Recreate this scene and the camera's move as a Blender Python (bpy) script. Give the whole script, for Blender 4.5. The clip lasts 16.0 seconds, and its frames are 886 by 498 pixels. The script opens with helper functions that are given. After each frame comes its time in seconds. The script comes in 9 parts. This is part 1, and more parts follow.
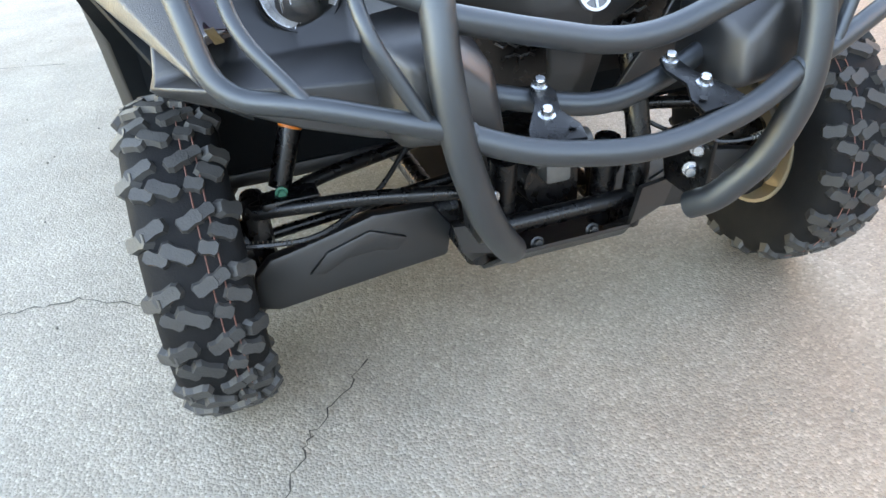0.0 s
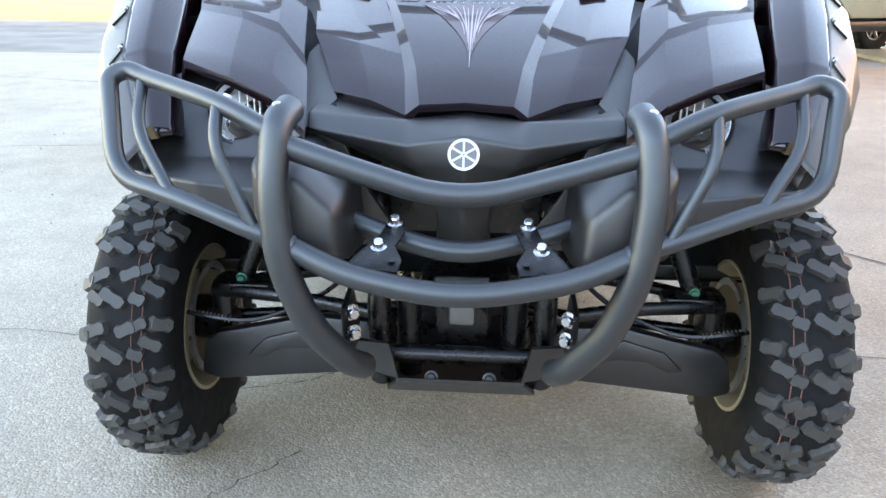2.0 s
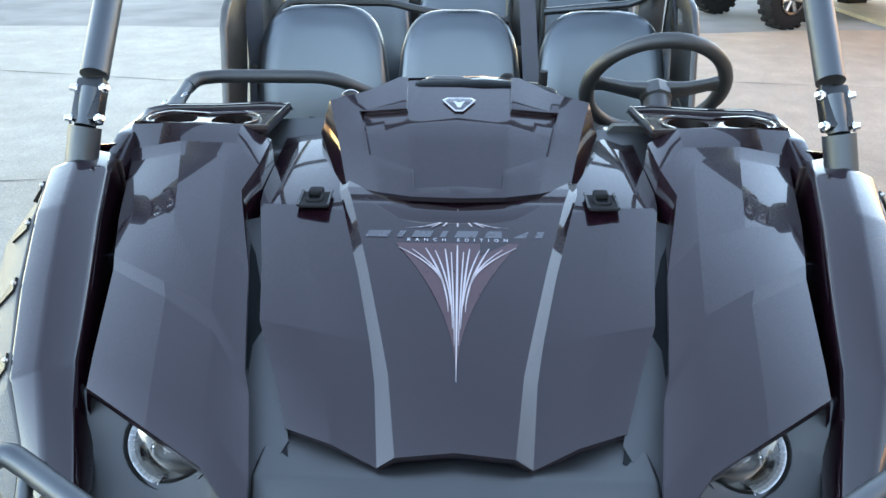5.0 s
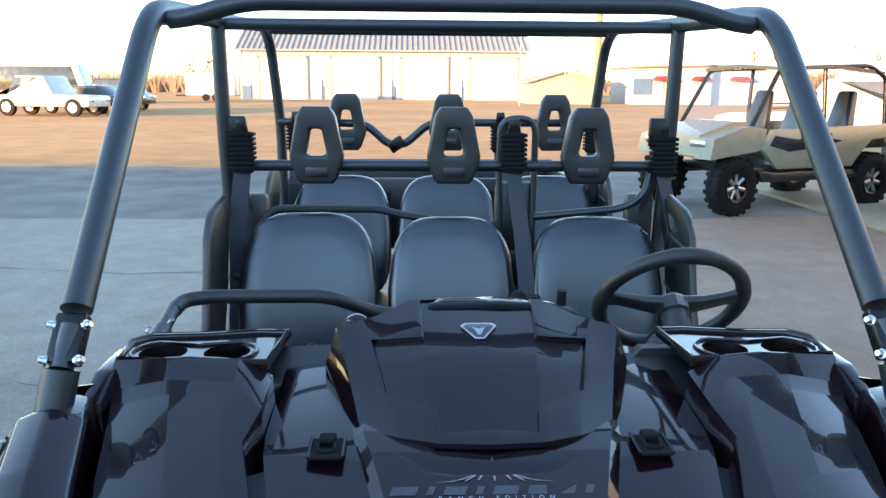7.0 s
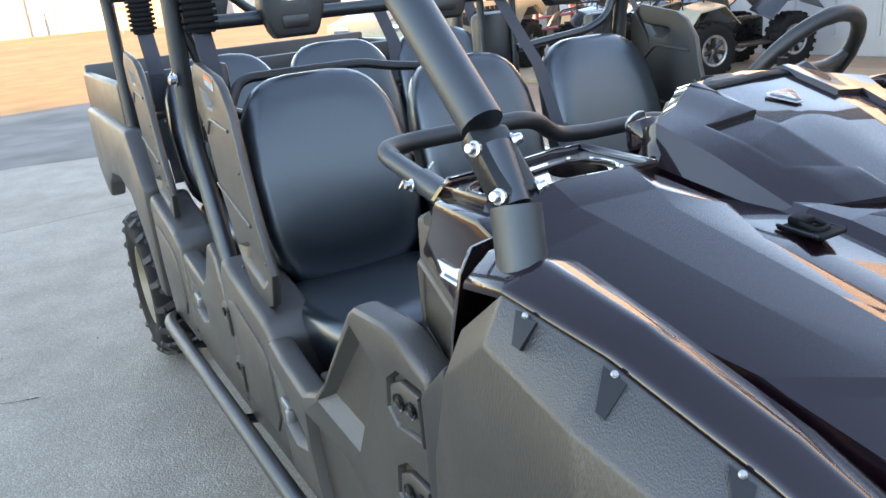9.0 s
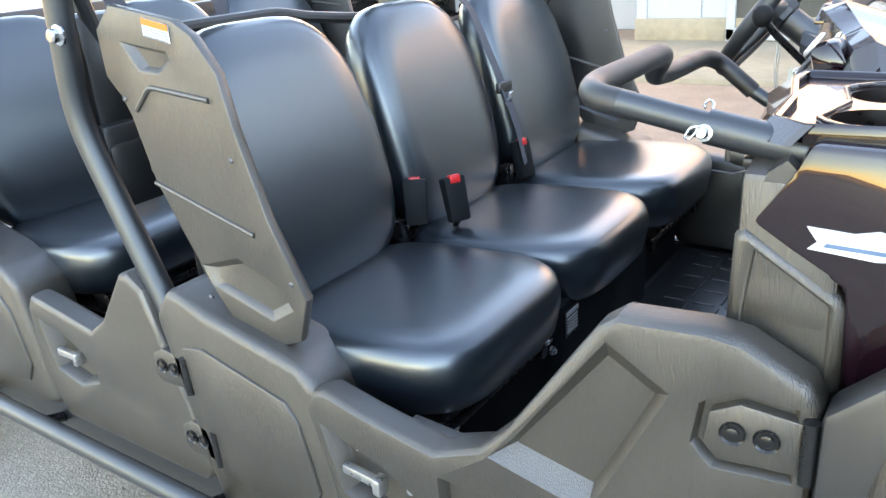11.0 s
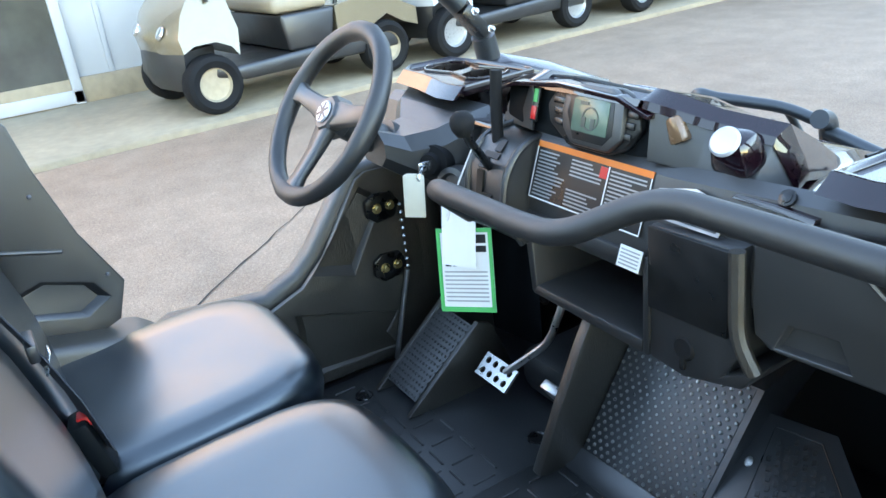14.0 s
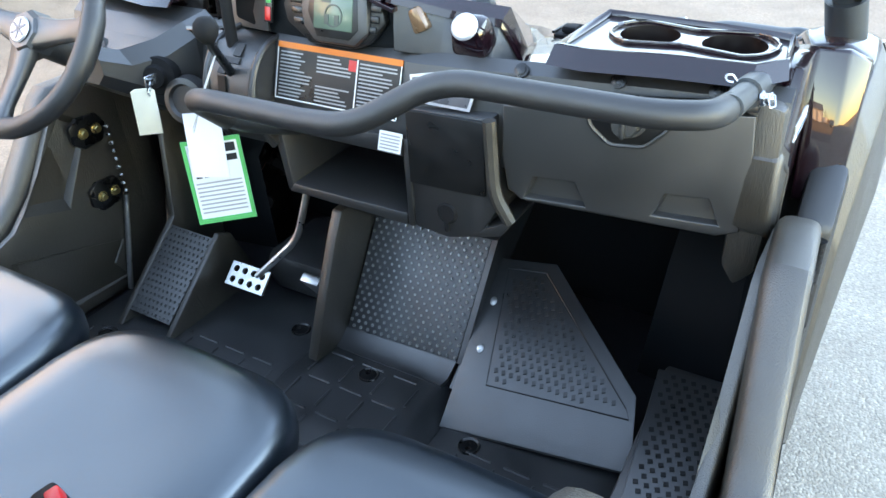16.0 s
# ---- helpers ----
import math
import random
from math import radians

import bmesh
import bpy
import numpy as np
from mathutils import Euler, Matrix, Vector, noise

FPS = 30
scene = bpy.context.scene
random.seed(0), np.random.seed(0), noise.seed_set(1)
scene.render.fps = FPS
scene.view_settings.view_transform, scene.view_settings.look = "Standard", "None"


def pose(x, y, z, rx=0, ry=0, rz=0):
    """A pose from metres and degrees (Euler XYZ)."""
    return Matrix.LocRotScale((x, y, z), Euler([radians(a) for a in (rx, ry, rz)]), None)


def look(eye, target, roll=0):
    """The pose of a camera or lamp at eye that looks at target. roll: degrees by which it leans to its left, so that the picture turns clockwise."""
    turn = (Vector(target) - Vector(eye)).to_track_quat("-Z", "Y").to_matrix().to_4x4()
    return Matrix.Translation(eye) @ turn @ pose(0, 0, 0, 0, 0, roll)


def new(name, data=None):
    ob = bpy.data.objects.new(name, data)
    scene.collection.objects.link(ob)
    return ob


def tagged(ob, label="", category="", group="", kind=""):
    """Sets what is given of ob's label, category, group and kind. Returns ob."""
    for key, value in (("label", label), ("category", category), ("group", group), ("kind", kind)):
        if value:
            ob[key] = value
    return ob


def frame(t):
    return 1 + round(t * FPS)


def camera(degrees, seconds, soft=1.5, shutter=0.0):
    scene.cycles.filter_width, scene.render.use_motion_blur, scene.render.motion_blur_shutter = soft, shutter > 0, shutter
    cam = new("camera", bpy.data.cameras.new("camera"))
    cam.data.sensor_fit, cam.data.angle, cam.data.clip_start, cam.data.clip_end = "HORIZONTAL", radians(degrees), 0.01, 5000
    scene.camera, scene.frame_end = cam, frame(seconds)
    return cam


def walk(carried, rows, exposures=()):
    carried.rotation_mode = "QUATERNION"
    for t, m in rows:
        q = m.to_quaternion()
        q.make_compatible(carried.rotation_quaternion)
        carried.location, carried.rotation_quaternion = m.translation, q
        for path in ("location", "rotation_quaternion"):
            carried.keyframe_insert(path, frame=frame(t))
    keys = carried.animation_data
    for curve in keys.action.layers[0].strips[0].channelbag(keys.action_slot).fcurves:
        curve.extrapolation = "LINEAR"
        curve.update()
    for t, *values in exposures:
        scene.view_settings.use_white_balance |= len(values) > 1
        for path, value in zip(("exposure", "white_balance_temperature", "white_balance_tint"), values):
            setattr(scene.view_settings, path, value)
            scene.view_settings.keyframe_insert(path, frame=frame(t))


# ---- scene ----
cam = camera(59.4, 16.0)
PATH = [
    (0, (-0.545, -1.29, 1.053), (-0.081, 0.354, 0.013), -5.2),
    (0.5, (-0.271, -1.482, 1.045), (-0.04, 0.221, 0.023), -2.1),
    (1, (-0.013, -1.494, 0.997), (0.023, 0.232, -0.012), 2.3),
    (1.5, (0.046, -1.497, 0.992), (-0.043, 0.291, 0.102), 2.2),
    (2, (0.035, -1.491, 1.047), (-0.067, 0.389, 0.372), 0.8),
    (2.5, (0.008, -1.501, 1.108), (-0.071, 0.412, 0.529), 0.1),
    (3, (0.0, -1.478, 1.21), (-0.053, 0.43, 0.611), 0.4),
    (3.5, (0.015, -1.391, 1.345), (-0.048, 0.482, 0.649), 1.0),
    (4, (-0.002, -1.254, 1.424), (-0.07, 0.564, 0.594), 0.5),
    (4.5, (-0.026, -1.111, 1.482), (-0.066, 0.683, 0.598), 0.3),
    (5, (-0.002, -0.986, 1.515), (-0.036, 0.826, 0.669), 0.3),
    (5.2, (0.006, -0.948, 1.527), (-0.032, 0.882, 0.72), -0.0),
    (7.3, (-0.198, -0.813, 1.559), (-0.045, 1.143, 1.172), 0.6),
    (7.5, (-0.349, -0.807, 1.528), (-0.141, 1.145, 1.145), 0.7),
    (8, (-0.684, -0.748, 1.518), (-0.335, 1.168, 1.065), -0.6),
    (8.5, (-0.91, -0.51, 1.432), (-0.292, 1.306, 0.866), -3.8),
    (8.7, (-0.99, -0.424, 1.39), (-0.25, 1.334, 0.787), -4.7),
    (10.8, (-1.454, 0.358, 1.286), (0.04, 1.464, 0.549), -4.8),
    (11, (-1.391, 0.408, 1.291), (0.105, 1.507, 0.547), -4.7),
    (11.5, (-1.163, 0.447, 1.319), (0.241, 1.645, 0.55), -5.4),
    (12, (-1.107, 0.518, 1.339), (0.253, 1.761, 0.562), -7.3),
    (12.5, (-1.163, 0.765, 1.36), (0.42, 1.723, 0.6), -8.0),
    (13, (-1.132, 1.015, 1.383), (0.68, 1.351, 0.606), -6.7),
    (13.5, (-0.944, 1.186, 1.397), (0.859, 0.857, 0.596), -7.2),
    (13.7, (-0.89, 1.249, 1.407), (0.847, 0.669, 0.603), -7.0),
    (14, (-0.808, 1.347, 1.407), (0.776, 0.433, 0.597), -6.5),
    (14.5, (-0.701, 1.461, 1.429), (0.579, 0.165, 0.604), -5.2),
    (15, (-0.68, 1.458, 1.442), (0.356, -0.021, 0.583), -3.6),
    (15.5, (-0.705, 1.498, 1.438), (0.214, 0.014, 0.46), -3.1),
    (16, (-0.747, 1.519, 1.438), (0.154, 0.102, 0.35), -3.2),
]
walk(cam, [(t, look(e, g, r)) for t, e, g, r in PATH], exposures=[(0, 4.35, 11200, 27), (1.5, 4.35, 11000, 27), (2.5, 4.0, 10300, 27), (3.5, 3.9, 9700, 24), (5, 4.0, 9900, 21), (7.3, 2.7, 7700, 16), (8.0, 2.5, 7800, 17), (8.7, 3.1, 9500, 26), (10.8, 4.25, 10600, 27), (11.5, 4.3, 9900, 23), (12, 4.45, 9200, 21), (14, 4.25, 8900, 19), (15, 4.25, 9700, 22), (16, 4.55, 10000, 22)])

# ---- world, sun and sky ----
SUN_EL, SUN_AZ = 7.0, 233.0          # degrees; azimuth clockwise from +y
world = bpy.data.worlds.new("evening_sky")
scene.world = world
world.use_nodes = True
_nt = world.node_tree
_bg = _nt.nodes["Background"]
_sky = _nt.nodes.new("ShaderNodeTexSky")
_sky.sky_type, _sky.sun_disc = "NISHITA", False
_sky.sun_elevation, _sky.sun_rotation = radians(SUN_EL + 1), radians(SUN_AZ)
_sky.altitude, _sky.air_density, _sky.dust_density, _sky.ozone_density = 300, 1.0, 0.0, 2.6
_nt.links.new(_sky.outputs["Color"], _bg.inputs["Color"])
_bg.inputs["Strength"].default_value = 0.15
_sd = bpy.data.lights.new("sun", "SUN")
_sd.energy, _sd.angle, _sd.color = 2.7, radians(0.6), (1.0, 0.62, 0.33)
sun = new("sun", _sd)
_a = radians(SUN_AZ)
_d = Vector((math.sin(_a) * math.cos(radians(SUN_EL)), math.cos(_a) * math.cos(radians(SUN_EL)), math.sin(radians(SUN_EL))))
sun.matrix_world = look(_d * 50, (0, 0, 0))


# ---- materials ----
def mat(name, color, rough=0.5, metal=0.0, var=0.15, scale=30.0, bump=0.0, bscale=200.0, coat=0.0, spec=0.5,
        rvar=0.1, tint=None, emit=0.0, rand=0.0, big=1.5, crough=0.02):
    """Principled material with colour variation at two scales, uneven gloss and fine relief."""
    m = bpy.data.materials.new(name)
    m.use_nodes = True
    nt = m.node_tree
    p = nt.nodes["Principled BSDF"]
    L = nt.links.new
    tc = nt.nodes.new("ShaderNodeTexCoord")
    n1 = nt.nodes.new("ShaderNodeTexNoise")
    n1.inputs["Scale"].default_value, n1.inputs["Detail"].default_value = scale, 5
    n2 = nt.nodes.new("ShaderNodeTexNoise")
    n2.inputs["Scale"].default_value, n2.inputs["Detail"].default_value = big, 4
    L(tc.outputs["Object"], n1.inputs["Vector"])
    L(tc.outputs["Object"], n2.inputs["Vector"])
    add = nt.nodes.new("ShaderNodeMath")
    add.operation = "ADD"
    L(n1.outputs["Fac"], add.inputs[0])
    L(n2.outputs["Fac"], add.inputs[1])
    mr = nt.nodes.new("ShaderNodeMapRange")
    mr.inputs["From Min"].default_value, mr.inputs["From Max"].default_value = 0.6, 1.4
    L(add.outputs[0], mr.inputs["Value"])
    mix = nt.nodes.new("ShaderNodeMix")
    mix.data_type = "RGBA"
    c = Vector(color)
    d = Vector(tint) if tint else c
    mix.inputs["A"].default_value = (*(c * (1 - var)), 1)
    mix.inputs["B"].default_value = (*(d * (1 + var)), 1)
    L(mr.outputs["Result"], mix.inputs["Factor"])
    col = mix.outputs["Result"]
    if rand:
        oi = nt.nodes.new("ShaderNodeObjectInfo")
        hs = nt.nodes.new("ShaderNodeHueSaturation")
        r2 = nt.nodes.new("ShaderNodeMapRange")
        r2.inputs["To Min"].default_value, r2.inputs["To Max"].default_value = 1 - rand, 1 + rand
        L(oi.outputs["Random"], r2.inputs["Value"])
        L(r2.outputs["Result"], hs.inputs["Value"])
        L(col, hs.inputs["Color"])
        col = hs.outputs["Color"]
    L(col, p.inputs["Base Color"])
    rr = nt.nodes.new("ShaderNodeMapRange")
    rr.inputs["From Min"].default_value, rr.inputs["From Max"].default_value = 0.3, 0.7
    rr.inputs["To Min"].default_value, rr.inputs["To Max"].default_value = max(0.02, rough - rvar), min(1, rough + rvar)
    L(n1.outputs["Fac"], rr.inputs["Value"])
    L(rr.outputs["Result"], p.inputs["Roughness"])
    p.inputs["Metallic"].default_value = metal
    p.inputs["Specular IOR Level"].default_value = spec
    p.inputs["Coat Weight"].default_value = coat
    p.inputs["Coat Roughness"].default_value = crough
    if bump:
        n3 = nt.nodes.new("ShaderNodeTexNoise")
        n3.inputs["Scale"].default_value, n3.inputs["Detail"].default_value = bscale, 3
        L(tc.outputs["Object"], n3.inputs["Vector"])
        bp = nt.nodes.new("ShaderNodeBump")
        bp.inputs["Strength"].default_value, bp.inputs["Distance"].default_value = bump, 0.002
        L(n3.outputs["Fac"], bp.inputs["Height"])
        L(bp.outputs["Normal"], p.inputs["Normal"])
    if emit:
        L(col, p.inputs["Emission Color"])
        p.inputs["Emission Strength"].default_value = emit
    return m


def lens_mat(name, ior=1.5):
    """A thin clear cover: see-through, with a mirror gloss that grows at a slant."""
    m = bpy.data.materials.new(name)
    m.use_nodes = True
    nt = m.node_tree
    nt.nodes.remove(nt.nodes["Principled BSDF"])
    tr, gl, mx_, fr = (nt.nodes.new(n) for n in ("ShaderNodeBsdfTransparent", "ShaderNodeBsdfGlossy", "ShaderNodeMixShader", "ShaderNodeFresnel"))
    gl.inputs["Roughness"].default_value = 0.03
    fr.inputs["IOR"].default_value = ior
    nt.links.new(fr.outputs[0], mx_.inputs[0])
    nt.links.new(tr.outputs[0], mx_.inputs[1])
    nt.links.new(gl.outputs[0], mx_.inputs[2])
    nt.links.new(mx_.outputs[0], nt.nodes["Material Output"].inputs["Surface"])
    return m


def asphalt_mat():
    m = bpy.data.materials.new("asphalt")
    m.use_nodes = True
    nt = m.node_tree
    p = nt.nodes["Principled BSDF"]
    L = nt.links.new
    tc = nt.nodes.new("ShaderNodeTexCoord")

    def noise_tex(scale, detail=4):
        n = nt.nodes.new("ShaderNodeTexNoise")
        n.inputs["Scale"].default_value, n.inputs["Detail"].default_value = scale, detail
        L(tc.outputs["Object"], n.inputs["Vector"])
        return n

    def ramp(src, stops):
        r = nt.nodes.new("ShaderNodeValToRGB")
        els = r.color_ramp.elements
        while len(els) < len(stops):
            els.new(0.5)
        for e, (pos, c) in zip(els, stops):
            e.position, e.color = pos, (*c, 1)
        L(src, r.inputs["Fac"])
        return r.outputs["Color"]

    vor = nt.nodes.new("ShaderNodeTexVoronoi")
    vor.inputs["Scale"].default_value = 165
    L(tc.outputs["Object"], vor.inputs["Vector"])
    sep = nt.nodes.new("ShaderNodeSeparateColor")
    L(vor.outputs["Color"], sep.inputs["Color"])
    stones = ramp(sep.outputs[0], [(0, (0.262, 0.228, 0.186)), (0.5, (0.327, 0.287, 0.236)), (0.85, (0.372, 0.327, 0.270)), (1, (0.46, 0.405, 0.335))])
    big = ramp(noise_tex(0.5, 5).outputs["Fac"], [(0.3, (0.78, 0.73, 0.69)), (0.5, (0.95, 0.94, 0.93)), (0.7, (1.06, 1.05, 1.04))])
    mid = ramp(noise_tex(4.0, 5).outputs["Fac"], [(0.3, (0.88, 0.88, 0.88)), (0.7, (1.08, 1.08, 1.08))])
    m1 = nt.nodes.new("ShaderNodeMix")
    m1.data_type, m1.blend_type = "RGBA", "MULTIPLY"
    m1.inputs["Factor"].default_value = 1
    L(stones, m1.inputs["A"])
    L(big, m1.inputs["B"])
    m2 = nt.nodes.new("ShaderNodeMix")
    m2.data_type, m2.blend_type = "RGBA", "MULTIPLY"
    m2.inputs["Factor"].default_value = 1
    L(m1.outputs["Result"], m2.inputs["A"])
    L(mid, m2.inputs["B"])
    # reddish dust ground into the asphalt on the shop's side of the yard
    xyz = nt.nodes.new("ShaderNodeSeparateXYZ")
    L(tc.outputs["Object"], xyz.inputs["Vector"])
    wob = nt.nodes.new("ShaderNodeMath")
    wob.operation, wob.inputs[1].default_value = "MULTIPLY_ADD", 3.0
    L(noise_tex(0.7, 5).outputs["Fac"], wob.inputs[0])
    front = nt.nodes.new("ShaderNodeMath")
    front.operation, front.inputs[1].default_value = "MINIMUM", 0.0
    L(xyz.outputs["Y"], front.inputs[0])
    both = nt.nodes.new("ShaderNodeMath")
    both.operation, both.inputs[1].default_value = "MULTIPLY_ADD", -0.7
    L(front.outputs[0], both.inputs[0])
    L(xyz.outputs["X"], both.inputs[2])
    L(both.outputs[0], wob.inputs[2])
    edge = nt.nodes.new("ShaderNodeMapRange")
    edge.interpolation_type = "SMOOTHSTEP"
    edge.inputs["From Min"].default_value, edge.inputs["From Max"].default_value = 1.3, 3.2
    L(wob.outputs[0], edge.inputs["Value"])
    m3 = nt.nodes.new("ShaderNodeMix")
    m3.data_type, m3.blend_type = "RGBA", "MULTIPLY"
    L(edge.outputs["Result"], m3.inputs["Factor"])
    L(m2.outputs["Result"], m3.inputs["A"])
    m3.inputs["B"].default_value = (1.06, 0.82, 0.70, 1)
    L(m3.outputs["Result"], p.inputs["Base Color"])
    p.inputs["Roughness"].default_value = 0.66
    p.inputs["Specular IOR Level"].default_value = 0.5
    bp = nt.nodes.new("ShaderNodeBump")
    bp.inputs["Strength"].default_value, bp.inputs["Distance"].default_value = 0.55, 0.0045
    L(vor.outputs["Distance"], bp.inputs["Height"])
    bp.invert = True
    L(bp.outputs["Normal"], p.inputs["Normal"])
    return m


ASPHALT = asphalt_mat()
PAINT = mat("maroon_paint", (0.0105, 0.0030, 0.0052), 0.28, 0.0, 0.12, 900, coat=1.0, rvar=0.04, big=2, spec=0.12)
PAINT.node_tree.nodes["Principled BSDF"].inputs["Coat IOR"].default_value = 1.57
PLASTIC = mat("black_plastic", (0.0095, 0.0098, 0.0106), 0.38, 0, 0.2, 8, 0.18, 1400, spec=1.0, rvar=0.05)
FLOORM = mat("scuffed_floor_plastic", (0.0190, 0.0205, 0.0220), 0.37, 0, 0.35, 14, 0.25, 700, spec=1.0, rvar=0.08, coat=0.3, crough=0.35)
DASHP = mat("dash_plastic", (0.0190, 0.0188, 0.0188), 0.40, 0, 0.2, 8, 0.2, 1400, spec=1.0, rvar=0.05, coat=0.2, crough=0.4)
# duller, darker copy of black_plastic; deepens shade under seats and in wells
MATT = mat("matt_black_plastic", (0.0065, 0.0085, 0.0098), 0.55, 0, 0.2, 8, 0.18, 1400, spec=0.12)
# black plastic whose base is browned to carry the warm low light
GRAINED = mat("grained_black_plastic", (0.0300, 0.0245, 0.0185), 0.38, 0, 0.22, 10, 0.6, 650, spec=1.0, rvar=0.07, coat=0.25, crough=0.40)
_g = GRAINED.node_tree
_gm = _g.nodes.new("ShaderNodeMapping")
_gm.inputs["Scale"].default_value = (1, 1, 0.12)          # the moulded grain runs upright
_g.links.new([n for n in _g.nodes if n.type == "TEX_COORD"][0].outputs["Object"], _gm.inputs["Vector"])
_g.links.new(_gm.outputs["Vector"], [n for n in _g.nodes if n.type == "TEX_NOISE" and n.inputs["Scale"].default_value > 500][0].inputs["Vector"])
TUBE = mat("powder_coated_tube", (0.0110, 0.0125, 0.0145), 0.43, 0.0, 0.12, 12, 0.10, 1500, spec=1.0, rvar=0.04, coat=0.25, crough=0.40)
VINYL = mat("black_vinyl", (0.0042, 0.0080, 0.0120), 0.335, 0, 0.12, 6, 0.05, 1600, spec=1.0, rvar=0.012, coat=0.95, crough=0.27)
# gloss tinted blue to stand for the blue sky's reflection
for _m, _c in ((VINYL, (0.78, 0.93, 1.0)), (TUBE, (0.85, 0.95, 1.0))):
    _m.node_tree.nodes["Principled BSDF"].inputs["Specular Tint"].default_value = (*_c, 1)
CUPLINER = mat("cup_liner", (0.006, 0.002, 0.0016), 0.35, 0, 0.1, 40, coat=0.3)
RUBBER = mat("tyre_rubber", (0.0105, 0.0105, 0.011), 0.72, 0, 0.35, 25, 0.3, 300, spec=0.18)
KNOB_TOP = mat("dusty_tread", (0.050, 0.048, 0.045), 0.55, 0, 0.35, 35, 0.4, 250, rand=0.3)
FOAM = mat("foam_grip", (0.0125, 0.0125, 0.0128), 0.48, 0, 0.2, 20, 0.15, 1500, rvar=0.05, spec=0.8)
RIM = mat("champagne_rim", (0.42, 0.34, 0.24), 0.45, 0.3, 0.2, 20)
ZINC = mat("zinc_bolt", (0.62, 0.64, 0.66), 0.22, 1.0, 0.15, 60)
STEEL = mat("brushed_steel", (0.45, 0.45, 0.44), 0.35, 0.9, 0.2, 60)
DARKSTEEL = mat("black_steel", (0.0045, 0.0046, 0.005), 0.30, 0.0, 0.25, 50, 0.15, 400, spec=0.55)
WEB = mat("seat_belt_webbing", (0.060, 0.065, 0.078), 0.7, 0, 0.2, 200, 0.9, 1300)
RED = mat("red_button", (0.65, 0.02, 0.02), 0.35)
GREENCAP = mat("green_cap", (0.01, 0.20, 0.13), 0.4)
ORANGE = mat("orange_label", (0.75, 0.17, 0.02), 0.5)
WHITE = mat("white_label", (0.75, 0.75, 0.73), 0.5, var=0.05)
BLACKLBL = mat("black_label", (0.010, 0.010, 0.010), 0.35)
GREYBAR = mat("grey_print", (0.33, 0.33, 0.33), 0.5)
SILVER = mat("silver_print", (0.55, 0.55, 0.57), 0.35, 0.5)
DKPRINT = mat("dark_grey_print", (0.12, 0.12, 0.13), 0.3, 0.6)
PINSTRIPE = mat("pinstripe_print", (0.40, 0.34, 0.35), 0.4, 0.2)
PINK = mat("maroon_print", (0.045, 0.012, 0.016), 0.35, coat=0.6)
GREEN = mat("green_print", (0.02, 0.42, 0.12), 0.5)
LENS = lens_mat("lamp_lens")
SCREEN = lens_mat("clear_windscreen", 1.18)
CHROME = mat("chrome", (0.8, 0.8, 0.82), 0.08, 1.0, 0.05)
LCD = mat("lcd_screen", (0.10, 0.15, 0.11), 0.2, 0, 0.15, 30)
WIN = mat("dark_window", (0.07, 0.07, 0.06), 0.06, 0, 0.3, 3, spec=0.9)
SIDING = mat("white_siding", (0.44, 0.45, 0.46), 0.45, 0, 0.06, 2)
CONCRETE = mat("concrete", (0.34, 0.265, 0.18), 0.85, 0, 0.22, 12, 0.6, 150)
ROOFM = mat("grey_metal_roof", (0.30, 0.30, 0.29), 0.65, 0.0, 0.15, 1)
BLUE = mat("blue_wainscot", (0.08, 0.16, 0.26), 0.5)
FIELD = mat("dry_grass_field", (0.40, 0.19, 0.060), 0.95, 0, 0.30, 1.2, 1.0, 30, tint=(0.46, 0.25, 0.10), big=0.12)
WOODS = mat("bare_woods", (0.27, 0.20, 0.145), 0.95, 0, 0.3, 2.0)
BARK = mat("bark", (0.16, 0.11, 0.08), 0.9, 0, 0.3, 8)
CARWHITE = mat("white_car_paint", (0.52, 0.52, 0.52), 0.25, 0, 0.05, 3, coat=0.6)
CARDARK = mat("dark_car_paint", (0.02, 0.022, 0.028), 0.22, 0, 0.1, 3, coat=0.6)
BEIGE = mat("beige_body_plastic", (0.30, 0.28, 0.20), 0.35, 0, 0.08, 8, coat=0.3)
BRONZE = mat("bronze_paint", (0.24, 0.185, 0.115), 0.30, 0.35, 0.1, 400, coat=0.8)
TAN = mat("tan_seat_vinyl", (0.36, 0.28, 0.19), 0.5, 0, 0.1, 20, 0.2, 300)
REDPIPE = mat("red_gate_paint", (0.30, 0.03, 0.04), 0.45, 0, 0.2, 10)
WOODPOLE = mat("wooden_pole", (0.42, 0.27, 0.13), 0.85, 0, 0.2, 5)
DIRT = mat("gravel_shoulder", (0.17, 0.15, 0.135), 0.95, 0, 0.4, 1.4, 1.0, 60, big=0.35, tint=(0.20, 0.18, 0.16))


# ---- mesh helpers ----
def B():
    return bmesh.new()


def finish(bm, name, material, angle=32, smooth=True):
    bmesh.ops.recalc_face_normals(bm, faces=bm.faces)
    me = bpy.data.meshes.new(name)
    bm.to_mesh(me)
    bm.free()
    me.materials.append(material)
    if smooth:
        me.polygons.foreach_set("use_smooth", [True] * len(me.polygons))
        me.set_sharp_from_angle(angle=radians(angle))
    return me


def part(name, bm, material, parent=None, label="", angle=32, smooth=True):
    while parent and parent.parent and parent.parent.parent:      # thing > part > sub-part, no deeper
        parent = parent.parent
    ob = new(name, finish(bm, name, material, angle, smooth))
    ob.parent = parent
    if label:
        ob["label"] = label
    return ob


